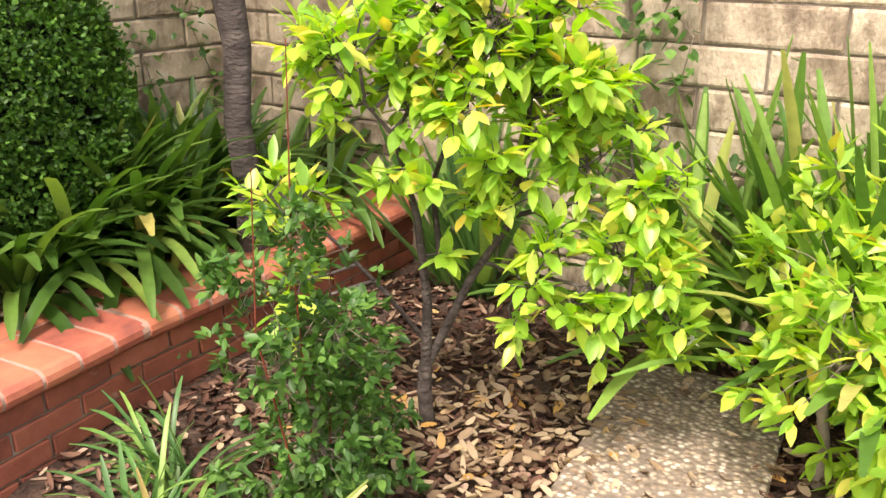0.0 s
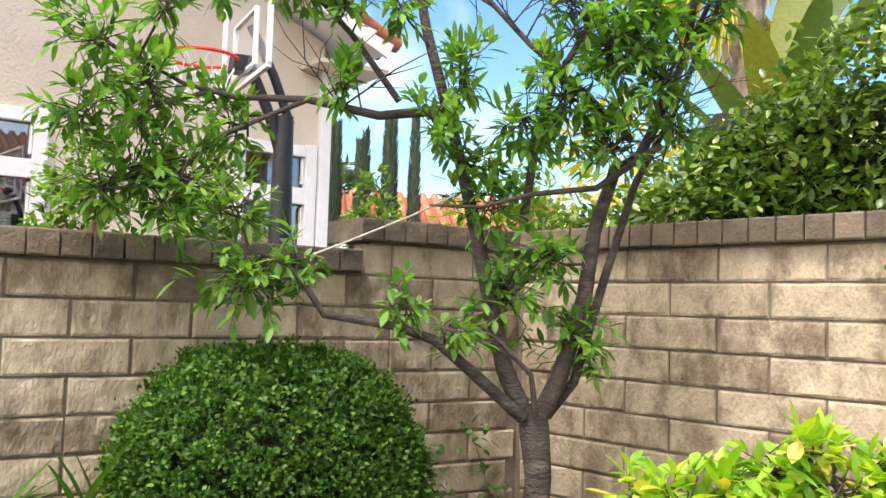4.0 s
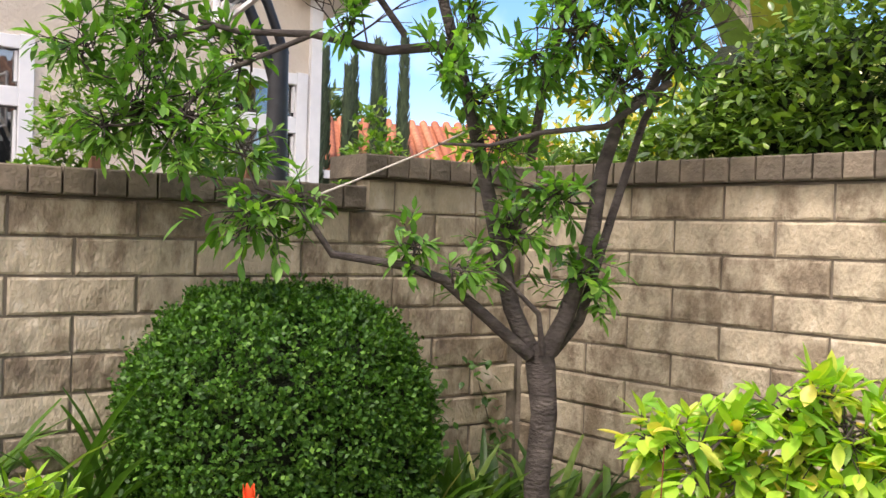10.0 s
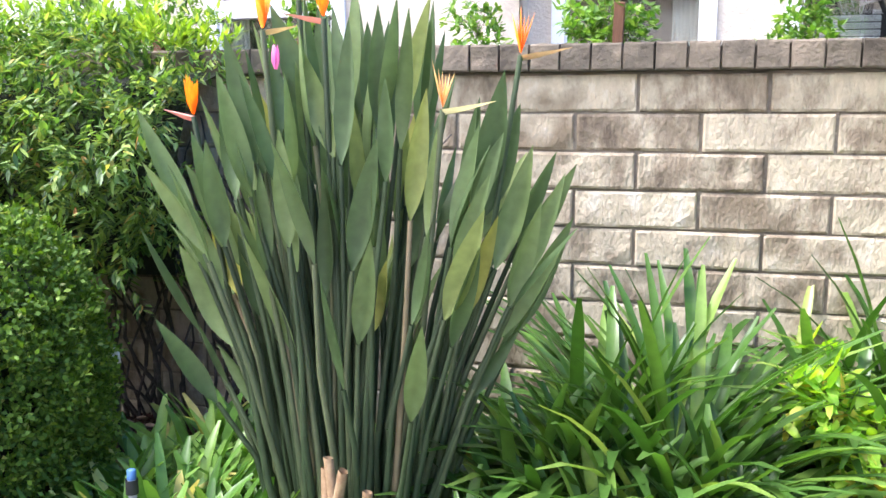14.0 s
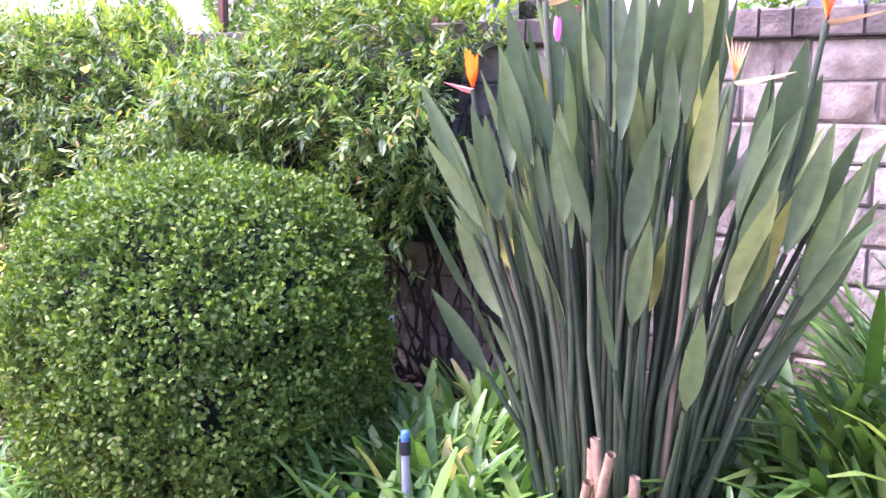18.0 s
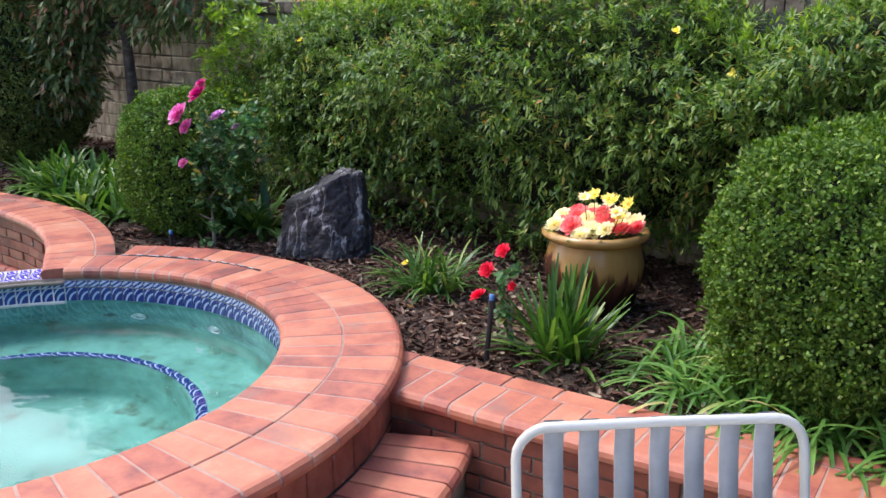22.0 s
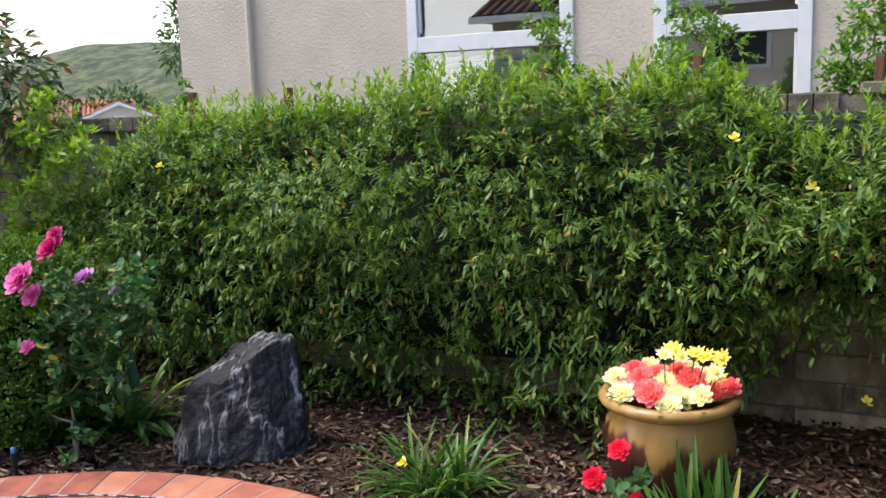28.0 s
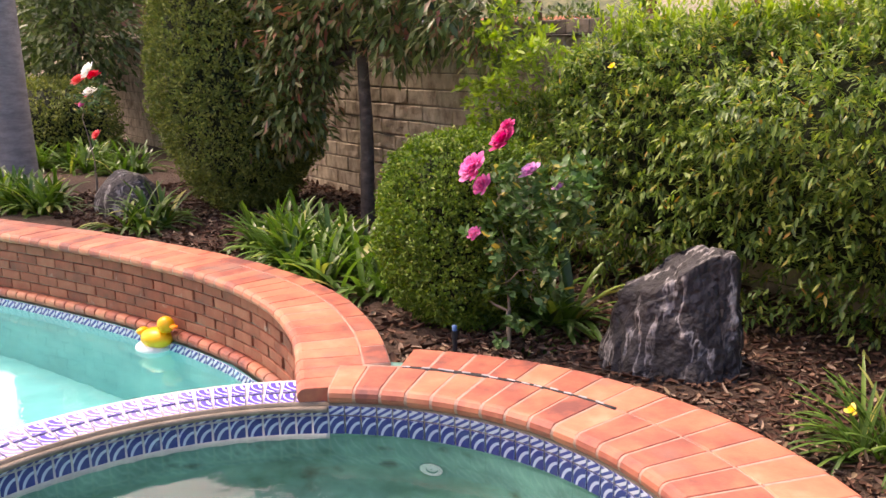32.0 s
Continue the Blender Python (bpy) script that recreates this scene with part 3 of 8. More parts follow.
# planter wall with a round-nosed brick coping
line = smoothed(PLANTER, 1)
planter = thing("planter_wall", "low red brick planter wall with round-nosed terracotta coping", "planter wall", kind="structure")
ribbon("mortar_bed", offset_line(line, 0.24), offset_line(line, 0.345), 0.25, COPE - 0.004, M_JOINT, planter)
nose_bed("joint", lambda y: offset_line(line, y), COPE, .062, .245, planter)
ribbon("wall_core", offset_line(line, 0.045), offset_line(line, 0.30), -0.05, COPE - 0.05, M_MORTAR, planter)
nb = nose_brick(0.1035, 0.1035, 0.245)
for p, a in rolled(line, 0.112):
    dz, da = settle()
    part("coping_brick", nb, None, planter, at=pose(p.x, p.y, COPE + dz, 0, 0, a + da))
bb = box_mesh("back_brick", 0.205, 0.098, 0.06, 0.003)
bb.materials.append(M_BRICK)
for p, a in rolled(offset_line(line, 0.302), 0.215):
    dz, da = settle()
    part("coping_brick", bb, None, planter, at=pose(p.x, p.y, COPE - 0.03 + dz, 0, 0, a + da * .5))
fb = box_mesh("face_brick", 0.198, 0.09, 0.056, 0.003)
fb.materials.append(M_FACE)
for k in range(5):
    for p, a in rolled(offset_line(line, 0.079), 0.208)[:]:
        q = p + Vector((math.cos(radians(a)), math.sin(radians(a)), 0)) * (0.104 * (k % 2) - 0.05)
        part("brick", fb, None, planter, at=pose(q.x, q.y, COPE - 0.062 - 0.034 - 0.0655 * k, 0, 0, a))

# raised spa with two rings of coping
spa = thing("spa", "round raised spa with terracotta brick coping and blue tile band", "spa", kind="structure")
A0, A1, STEP = 141.0, -141.0, 4.7


def arc_ring(name, r0, r1, z0, z1, a0, a1, material, parent):
    ang = np.linspace(a0, a1, 90)
    return ribbon(name, [polar(r0, a)[:2] for a in ang], [polar(r1, a)[:2] for a in ang], z0, z1, material, parent)


arc_ring("mortar_bed", R_MID - 0.02, R_MID + 0.02, RIM - 0.05, RIM - 0.0042, 141, -141, M_JOINT, spa)
full = np.linspace(141, -141, 120)
nose_bed("joint", lambda y: [polar(R_IN + y, a)[:2] for a in full], RIM, .062, R_MID - R_IN - .003, spa)
nose_bed("joint", lambda y: [polar(R_OUT - y, a)[:2] for a in np.linspace(131, -141, 120)], RIM, .062, R_OUT - R_MID - .008, spa)
arc_ring("spa_wall", R_IN + 0.03, R_OUT - 0.06, -0.05, RIM - 0.05, 141, -141, M_SPA, spa)
wi, wm, wo = (2 * r * math.tan(radians(STEP / 2)) - 0.009 for r in (R_IN, R_MID - 0.004, R_OUT))
inb, outb = nose_brick(wi, wm, R_MID - R_IN - 0.003), nose_brick(wo, wm, R_OUT - R_MID - 0.003)
n_in = int((A0 - A1) / STEP)
for k in range(n_in):
    a = A0 - STEP / 2 - k * STEP
    dz, da = settle()
    part("coping_brick", inb, None, spa, at=pose(*polar(R_IN, a, RIM + dz), 0, 0, a - 90 + da * .4))
    if a < 131:
        dz, da = settle()
        part("coping_brick", outb, None, spa, at=pose(*polar(R_OUT, a, RIM + dz), 0, 0, a + 90 + da * .4))
# open joint between the two rings of coping, where the outer ring has settled
joint_a = np.linspace(131, 96, 26)
jw = 0.004 + 0.006 * np.abs(np.sin(joint_a * .7)) + 0.004 * (joint_a > 118)
ribbon("open_joint", [polar(R_MID - w, a)[:2] for a, w in zip(joint_a, jw)], [polar(R_MID + w * .9, a)[:2] for a, w in zip(joint_a, jw)], RIM - .02, RIM + .0022, M_DARK, spa)
crumb = box_mesh("mortar_crumb", .035, .006, .006, .002)
crumb.materials.append(M_GROUT)
for k in range(14):
    a = 130 - k * 2.4 + RNG.uniform(-.6, .6)
    part("mortar_crumb", crumb, None, spa, at=pose(*polar(R_MID + RNG.uniform(-.006, .008), a, RIM + .003), 0, 0, a + 90 + RNG.uniform(-9, 9)))
fb2 = box_mesh("spa_face_brick", 0.196, 0.06, 0.056, 0.003)
fb2.materials.append(M_FACE)
upright = box_mesh("upright_brick", 0.128, 0.06, 0.142, 0.004)
upright.materials.append(M_FACE)
for j in range(38):
    a = 40 - j * 4.7
    part("brick", upright, None, spa, at=pose(*polar(R_OUT - 0.060, a, RIM - 0.062 - 0.073), 0, 0, a + 90))
for k in range(3):
    for j in range(27):
        a = 40 - j * 6.8 + 3.4 * (k % 2)
        if a > -141:
            part("brick", fb2, None, spa, at=pose(*polar(R_OUT - 0.060, a, RIM - 0.25 - 0.0655 * k), 0, 0, a + 90))
# step round the outside of the spa
stp = thing("spa_step", "curved brick step with round-nosed terracotta tread beside the spa", "step", kind="structure")
arc_ring("step_core", R_OUT - 0.07, R_OUT + 0.27, 0.0, 0.215, 34, -120, M_MORTAR, stp)
sb = nose_brick(2 * (R_OUT + 0.30) * math.tan(radians(1.6)) - 0.009, 2 * R_OUT * math.tan(radians(1.6)) - 0.009, 0.33)
for k in range(48):
    a = 33 - k * 3.2
    part("coping_brick", sb, None, stp, at=pose(*polar(R_OUT + 0.30, a, 0.22 + settle()[0]), 0, 0, a + 90))
for k in range(2):
    for j in range(25):
        a = 33 - j * 6.0 + 3.0 * (k % 2)
        part("brick", fb2, None, stp, at=pose(*polar(R_OUT + 0.235, a, 0.124 - 0.0655 * k), 0, 0, a + 90))


def pattern_tile(name, glaze, line, scale, wobble, cut, bands=False):
    """Glazed tile with a looping painted figure."""
    m, n, l, b = nodes_of(name)
    co = n.new("ShaderNodeTexCoord")
    wv = n.new("ShaderNodeTexWave")
    if bands:
        wv.wave_type, wv.bands_direction = 'BANDS', 'DIAGONAL'
    else:
        wv.wave_type, wv.rings_direction = 'RINGS', 'SPHERICAL'
    wv.inputs["Scale"].default_value, wv.inputs["Distortion"].default_value, wv.inputs["Detail"].default_value = scale, wobble, 1.0
    l.new(co.outputs["Generated"], wv.inputs["Vector"])
    r = ramp_node(n, [(cut, glaze), (cut + .12, line)])
    l.new(wv.outputs["Fac"], r.inputs[0])
    l.new(r.outputs[0], b.inputs["Base Color"])
    b.inputs["Roughness"].default_value = 0.12
    return m


M_BTILE = pattern_tile("blue_loop_tile", (0.022, 0.035, 0.19), (0.42, 0.48, 0.66), 1.15, 1.8, .74)
M_TRIM = pattern_tile("pale_stripe_tile", (0.045, 0.065, 0.26), (0.50, 0.54, 0.66), 0.9, 0.0, .42, True)
M_VTILE = pattern_tile("violet_figure_tile", (0.12, 0.09, 0.46), (0.70, 0.68, 0.80), 1.35, 3.0, .72)
tile = box_mesh("tile", 0.055, 0.008, 0.070, 0.002)
tile.materials.append(M_BTILE)
trim = box_mesh("trim_tile", 0.056, 0.008, 0.034, 0.002)
trim.materials.append(M_TRIM)
band = thing("waterline_tiles", "blue and white glazed waterline tiles round the spa", "tile band", kind="structure")
arc_ring("grout", R_IN + 0.016, R_IN + 0.028, 0.20, RIM - 0.055, 216, -144, M_MORTAR, band)
for k in range(124):
    a = 215 - k * 2.9
    part("tile", tile, None, band, at=pose(*polar(R_IN + 0.013, a, RIM - 0.14), 0, 0, a + 90))
    part("trim_tile", trim, None, band, at=pose(*polar(R_IN + 0.013, a, RIM - 0.084), 0, 0, a + 90))
# dam between spa and pool, tiled on top
dam = thing("spa_dam", "low spillway dam with violet and white glazed tiles on top", "spillway", kind="structure")
DAM_Z = RIM - 0.06
arc_ring("dam_core", R_IN + 0.01, R_MID + 0.02, -0.3, DAM_Z - 0.006, 219, 141, M_GROUT, dam)
arc_ring("dam_lip", R_IN - 0.014, R_IN + 0.03, DAM_Z - 0.022, DAM_Z - 0.006, 219, 141, M_MORTAR, dam)
dt = box_mesh("dam_tile", 0.051, 0.095, 0.008, 0.002)
dt.materials.append(M_VTILE)
for row in range(2):
    r = R_IN + 0.070 + row * 0.118
    for k in range(28):
        a = 217.2 - k * 2.75
        part("tile", dt, None, dam, at=pose(*polar(r, a, DAM_Z), 0, 0, a + 90))
# spa inside
inner = thing("spa_basin", "turquoise plaster spa basin with a bench and blue tile line", "spa basin", kind="structure")
part("basin", lathe("basin", [(R_IN + 0.016, 0.258), (R_IN + 0.004, 0.16), (R_IN - 0.02, -0.14), (R_IN - 0.06, -0.18), (0.82, -0.19), (0.80, -0.21), (0.78, -0.55), (0.72, -0.60), (0.02, -0.62)], 72, M_SPA), None, inner, at=pose(*SPA, 0))
bt = box_mesh("bench_tile", 0.074, 0.05, 0.008, 0.002)
bt.materials.append(M_BTILE)
for k in range(68):
    a = k * 360 / 68
    part("tile", bt, None, inner, at=pose(*polar(0.835, a, -0.184), 0, 0, a + 90))
jet = lathe("jet", [(0.045, 0.0), (0.043, 0.008), (0.022, 0.012), (0.018, 0.004), (0.004, 0.003)], 20, M_WHITE)
for a in (122, 98, 60, 20, -30):
    part("jet", jet, None, inner, "round white jet fitting", at=pose(*polar(R_IN - 0.018, a, 0.05), 90, 0, a + 90))


def water(name, tint):
    m, n, l, b = nodes_of(name)
    b.inputs["Base Color"].default_value = (*tint, 1)
    b.inputs["Roughness"].default_value, b.inputs["IOR"].default_value = 0.03, 1.33
    b.inputs["Transmission Weight"].default_value = 1.0
    geo = n.new("ShaderNodeNewGeometry")
    nz = n.new("ShaderNodeTexNoise")
    nz.inputs["Scale"].default_value, nz.inputs["Detail"].default_value = 6.0, 3
    bp = n.new("ShaderNodeBump")
    bp.inputs["Strength"].default_value, bp.inputs["Distance"].default_value = 0.10, 0.02
    l.new(geo.outputs["Position"], nz.inputs["Vector"])
    l.new(nz.outputs["Fac"], bp.inputs["Height"])
    l.new(bp.outputs[0], b.inputs["Normal"])
    return m


sw = part("spa_water", raw("spa_water", [(*SPA, SPA_WATER)] + [polar(R_IN + 0.015, a, SPA_WATER) for a in range(0, 360, 6)], [(0, 1 + i, 1 + (i + 1) % 60, 1 + (i + 1) % 60) for i in range(0)] or [(1 + i, 1 + (i + 1), 1 + (59 - i - 1), 1 + (59 - i)) for i in range(29)], water("spa_water", (0.72, 0.92, 0.88))), None)
tagged(sw, "clear greenish still water in the round spa", "water", kind="structure")
sw.visible_shadow = False
pw = filled("pool_water", [pool_loop], WATER_Z, water("pool_water", (0.55, 0.93, 0.93)))
tagged(pw, "turquoise rippled pool water", "water", kind="structure")
pw.visible_shadow = False

# raised brick wall behind the pool
pl = smoothed(POOL, 2)
pwall = thing("pool_wall", "curved raised red brick pool wall with terracotta coping", "pool wall", kind="structure")
ribbon("mortar_bed", offset_line(pl, -0.25), offset_line(pl, -0.37), RIM - 0.06, RIM - 0.004, M_JOINT, pwall)
nose_bed("joint", lambda y: offset_line(pl, -y), RIM, .062, .262, pwall)
ribbon("wall_core", offset_line(pl, -0.055), offset_line(pl, -0.34), -0.3, RIM - 0.05, M_MORTAR, pwall)
nb2 = nose_brick(0.0985, 0.112, 0.262)
for p, a in rolled(pl, 0.107):
    dz, da = settle()
    part("coping_brick", nb2, None, pwall, at=pose(p.x, p.y, RIM + dz, 0, 0, a + 180 + da * .5))
end_dir = Vector((pl[0][0] - pl[1][0], pl[0][1] - pl[1][1], 0)).normalized()
for s in (0.05, 0.155):
    q = Vector((*pl[0], 0)) + end_dir * s
    part("coping_brick", nb2, None, pwall, at=pose(q.x, q.y, RIM - 0.003, 0, 0, math.degrees(math.atan2(-end_dir.y, -end_dir.x)) + 180))
bb2 = box_mesh("back_brick", 0.205, 0.10, 0.06, 0.003)
bb2.materials.append(M_BRICK)
for p, a in rolled(offset_line(pl, -0.318), 0.216):
    part("coping_brick", bb2, None, pwall, at=pose(p.x, p.y, RIM - 0.031 + settle()[0], 0, 0, a))
for k in range(5):
    for p, a in rolled(offset_line(pl, -0.085), 0.206):
        q = p + Vector((math.cos(radians(a)), math.sin(radians(a)), 0)) * (0.103 * (k % 2))
        if q.x > -11:
            part("brick", fb, None, pwall, at=pose(q.x, q.y, RIM - 0.096 - 0.0655 * k, 0, 0, a))
edge = nose_brick(0.098, 0.104, 0.10)
for p, a in rolled(offset_line(pl, 0.005), 0.107):
    if p.x > -11:
        part("edge_brick", edge, None, pwall, at=pose(p.x, p.y, RIM - 0.062 - 0.33 - 0.005, 0, 0, a + 180))
pt = box_mesh("pool_tile", 0.07, 0.008, 0.055, 0.002)
pt.materials.append(M_TRIM)
for p, a in rolled(offset_line(pl, 0.010), 0.075):
    if p.x > -10.5:
        part("tile", pt, None, pwall, at=pose(p.x, p.y, -0.062, 0, 0, a))

# garden beds
def bed(name, front, back, n, fz, label):
    """An uneven planting bed between a front line and the garden wall."""
    fr = rolled(front, 0.10)
    v, f = [], []
    for i, (p, a) in enumerate(fr):
        for k in range(n):
            s = k / (n - 1)
            q = Vector((p.x, p.y, 0)).lerp(Vector((p.x, back, 0)), s)
            v.append((q.x, q.y, fz(q.x, q.y) + 0.02 * noise.noise(q * 3.1) + 0.008 * noise.noise(q * 11)))
    for i in range(len(fr) - 1):
        for k in range(n - 1):
            f.append((i * n + k, (i + 1) * n + k, (i + 1) * n + k + 1, i * n + k + 1))
    return tagged(part(name, raw(name, v, f, M_SOIL, smooth=True), None), label, "planting bed", kind="structure")


def soil_z(x, y):
    return SOIL + 0.02 + 0.10 * max(0.0, min(1.0, (x - 0.2) / 1.5)) * max(0.0, min(1.0, (y - 3.9) / 0.9))


bed_front = [polar(R_OUT - 0.03, a)[:2] for a in range(126, 42, -6)] + [(p[0], p[1] + 0.31) for p in line[1:] if p[0] > -2.2]
bed("bed_raised", bed_front, WALL_Y + 0.05, 30, soil_z, "raised bed of dark brown bark mulch behind the brick coping")
far_bed = part("bed_far", box_mesh("bed_far", 11.0, 3.0, .30, .04, True), M_SOIL, at=pose(-16.3, 3.70, 0.0, 0, 0, 0))
tagged(far_bed, "planted mulch bed beyond the end of the pool wall", "planting bed", kind="structure")
bed("bed_pool", offset_line(pl, -0.36)[::-1], WALL_Y + 0.1, 24, lambda x, y: SOIL + 0.02, "bark mulch bed behind the pool wall")
v, f = [], []
for i in range(40):
    for k in range(60):
        x, y = 1.9 + i * 0.065, 0.2 + k * 0.068
        z = 0.10 + 0.02 * noise.noise(Vector((x * 3, y * 3, 0))) - max(0.0, 2.3 - x) * 0.25
        v.append((x, y, z))
for i in range(39):
    for k in range(59):
        f.append((i * 60 + k, (i + 1) * 60 + k, (i + 1) * 60 + k + 1, i * 60 + k + 1))
tagged(part("bed_low", raw("bed_low", v, f, M_SOIL, smooth=True), None), "low bed of bark mulch and fallen leaves under citrus", "planting bed", kind="structure")

# ---------------------------------------------------------------- garden walls of split-face block
def split_block(w, h, d=0.10):
    """A block with a rough broken front at y=0, pillowed edges."""
    nx, nz = 9, 5
    bm = bmesh.new()
    g = []
    seed = RNG.uniform(0, 100)
    for i in range(nx):
        row = []
        for k in range(nz):
            x, z = ((0, .018, .2, .36, .5, .64, .8, .982, 1)[i] - .5) * w, (0, .07, .5, .93, 1)[k] * h
            rim = i in (0, nx - 1) or k in (0, nz - 1)
            y = 0.004 if rim else 0.0045 * noise.noise(Vector((x * 8 + seed, z * 14, 0))) + 0.003 * noise.noise(Vector((x * 24, z * 30 + seed, 0)))
            ix = 0 if i in (0, nx - 1) else RNG.uniform(-.006, .006)
            if rim:
                x, z = x * 0.992 + ix, z + RNG.uniform(-0.0015, 0.0015)
            row.append(bm.verts.new((x, y, z)))
        g.append(row)
    for i in range(nx - 1):
        for k in range(nz - 1):
            bm.faces.new((g[i][k], g[i + 1][k], g[i + 1][k + 1], g[i][k + 1]))
    rim = [g[i][0] for i in range(nx)] + [g[-1][k] for k in range(1, nz)] + [g[i][-1] for i in range(nx - 2, -1, -1)] + [g[0][k] for k in range(nz - 2, 0, -1)]
    bk = [bm.verts.new((v.co.x, d, v.co.z)) for v in rim]
    for i in range(len(rim)):
        j = (i + 1) % len(rim)
        bm.faces.new((rim[j], rim[i], bk[i], bk[j]))
    me = bpy.data.meshes.new("block")
    bm.to_mesh(me)
    bm.free()
    me.materials.append(M_BLOCK)
    return me


BLOCKS = [split_block(BW - 0.008, CH - 0.009) for _ in range(12)]
CAPS = [split_block(BW / 4 - 0.006, 0.088, 0.30) for _ in range(6)]
for c in CAPS:
    c.materials.clear()
    c.materials.append(M_CAP)
wall_n = thing("wall_north", "tan split-face concrete block garden wall with darker cap course", "garden wall", kind="structure")
wall_e = thing("wall_east", "tan split-face concrete block garden wall with darker cap course", "garden wall", kind="structure")
core = box_mesh("mortar_core", 26.0, 0.18, 2.1, 0)
part("mortar_core", core, M_MORTAR, wall_n, at=pose(3.93 - 13.0, WALL_Y + 0.011 + 0.09, CAP_Z - 1.05))
core = box_mesh("mortar_core", 0.79, 0.18, CH, 0)
part("mortar_core", core, M_MORTAR, wall_n, at=pose(3.09 + 0.42, WALL_Y + 0.011 + 0.09, CAP_Z + CH / 2))
rot_e = pose(E0.x, E0.y, 0, 0, 0, math.degrees(EANG))
core = box_mesh("mortar_core", 6.5, 0.18, 2.2, 0)
part("mortar_core", core, M_MORTAR, wall_e, at=rot_e @ pose(6.5 / 2 + CORNER_U - 0.01, 0.011 + 0.09, CAP_Z + CH - 1.1))
far_n = []


def lay(wall, base, course, x0, x1, phase, joined=None):
    """Lay one course of blocks between x0 and x1 along the wall."""
    k = math.floor((x0 - phase) / BW)
    while True:
        a, b = phase + k * BW, phase + (k + 1) * BW
        k += 1
        if a >= x1 - 0.02:
            break
        a, b = max(a, x0), min(b, x1)
        if b - a < 0.04:
            continue
        cut = (a, (a + b) / 2, b) if joined is not None and b - a > .39 and RNG.uniform() < .12 else (a, b)
        for a, b in zip(cut, cut[1:]):
            lay_one(wall, base, course, a, b, joined, .008 if len(cut) == 2 else .004)


def lay_one(wall, base, course, a, b, joined, gap):
    """One block between a and b."""
    m = base @ pose((a + b) / 2, RNG.uniform(-0.003, 0.004), CAP_Z - course * CH) @ Matrix.Diagonal(((b - a - gap) / (BW - 0.008), 1, 1, 1))
    me = BLOCKS[int(RNG.integers(len(BLOCKS)))]
    if joined is not None and a < -2.4:
        joined.append((me, m))
    else:
        part("block", me, None, wall, at=m)


north = pose(0, WALL_Y, 0)
for c in range(1, 12):
    lay(wall_n, north, c, -21.5, 3.86, COL0 + (BW / 2 if c % 2 else 0), far_n)
lay(wall_n, north, 0, 3.085, 3.86, COL0)
for c in range(0, 13):
    lay(wall_e, rot_e, c, CORNER_U + 0.02, 4.3, 0 if c % 2 else BW / 2)
vs, fs, o = [], [], 0
for me, m in far_n:
    for vv in me.vertices:
        vs.append(m @ vv.co)
    for p in me.polygons:
        fs.append([i + o for i in p.vertices])
    o += len(me.vertices)
fm = bpy.data.meshes.new("far_blocks")
fm.from_pydata(vs, [], fs)
fm.materials.append(M_BLOCK)
tagged(part("far_blocks", fm, None, wall_n), kind="stuff")
cw = BW / 4
part("cap_core", box_mesh("cap_core", 24.0, 0.26, 0.075, 0), M_MORTAR, wall_n, at=pose(3.03 - 12, WALL_Y + 0.12, CAP_Z + 0.04))
part("cap_core", box_mesh("cap_core", 6.4, 0.26, 0.075, 0), M_MORTAR, wall_e, at=rot_e @ pose(3.2 + CORNER_U, 0.12, CAP_Z + CH + 0.04))
part("cap_core", box_mesh("cap_core", 0.85, 0.26, 0.075, 0), M_MORTAR, wall_n, at=pose(3.5, WALL_Y + 0.12, CAP_Z + CH + 0.04))
for k in range(int((3.06 + 20.5) / cw)):
    x = 3.06 - cw / 2 - k * cw
    if not -1.72 < x < -1.25:
        part("cap_block", CAPS[int(RNG.integers(6))], None, wall_n, at=pose(x, WALL_Y - 0.035 + RNG.uniform(-.004, .004), CAP_Z + 0.004))
for k in range(9):
    part("cap_block", CAPS[int(RNG.integers(6))], None, wall_n, at=pose(3.10 + cw * k, WALL_Y - 0.035, CAP_Z + CH + 0.004))
for k in range(48):
    part("cap_block", CAPS[int(RNG.integers(6))], None, wall_e, at=rot_e @ pose(CORNER_U + 0.06 + cw * k, -0.035 + RNG.uniform(-.004, .004), CAP_Z + CH + 0.004))

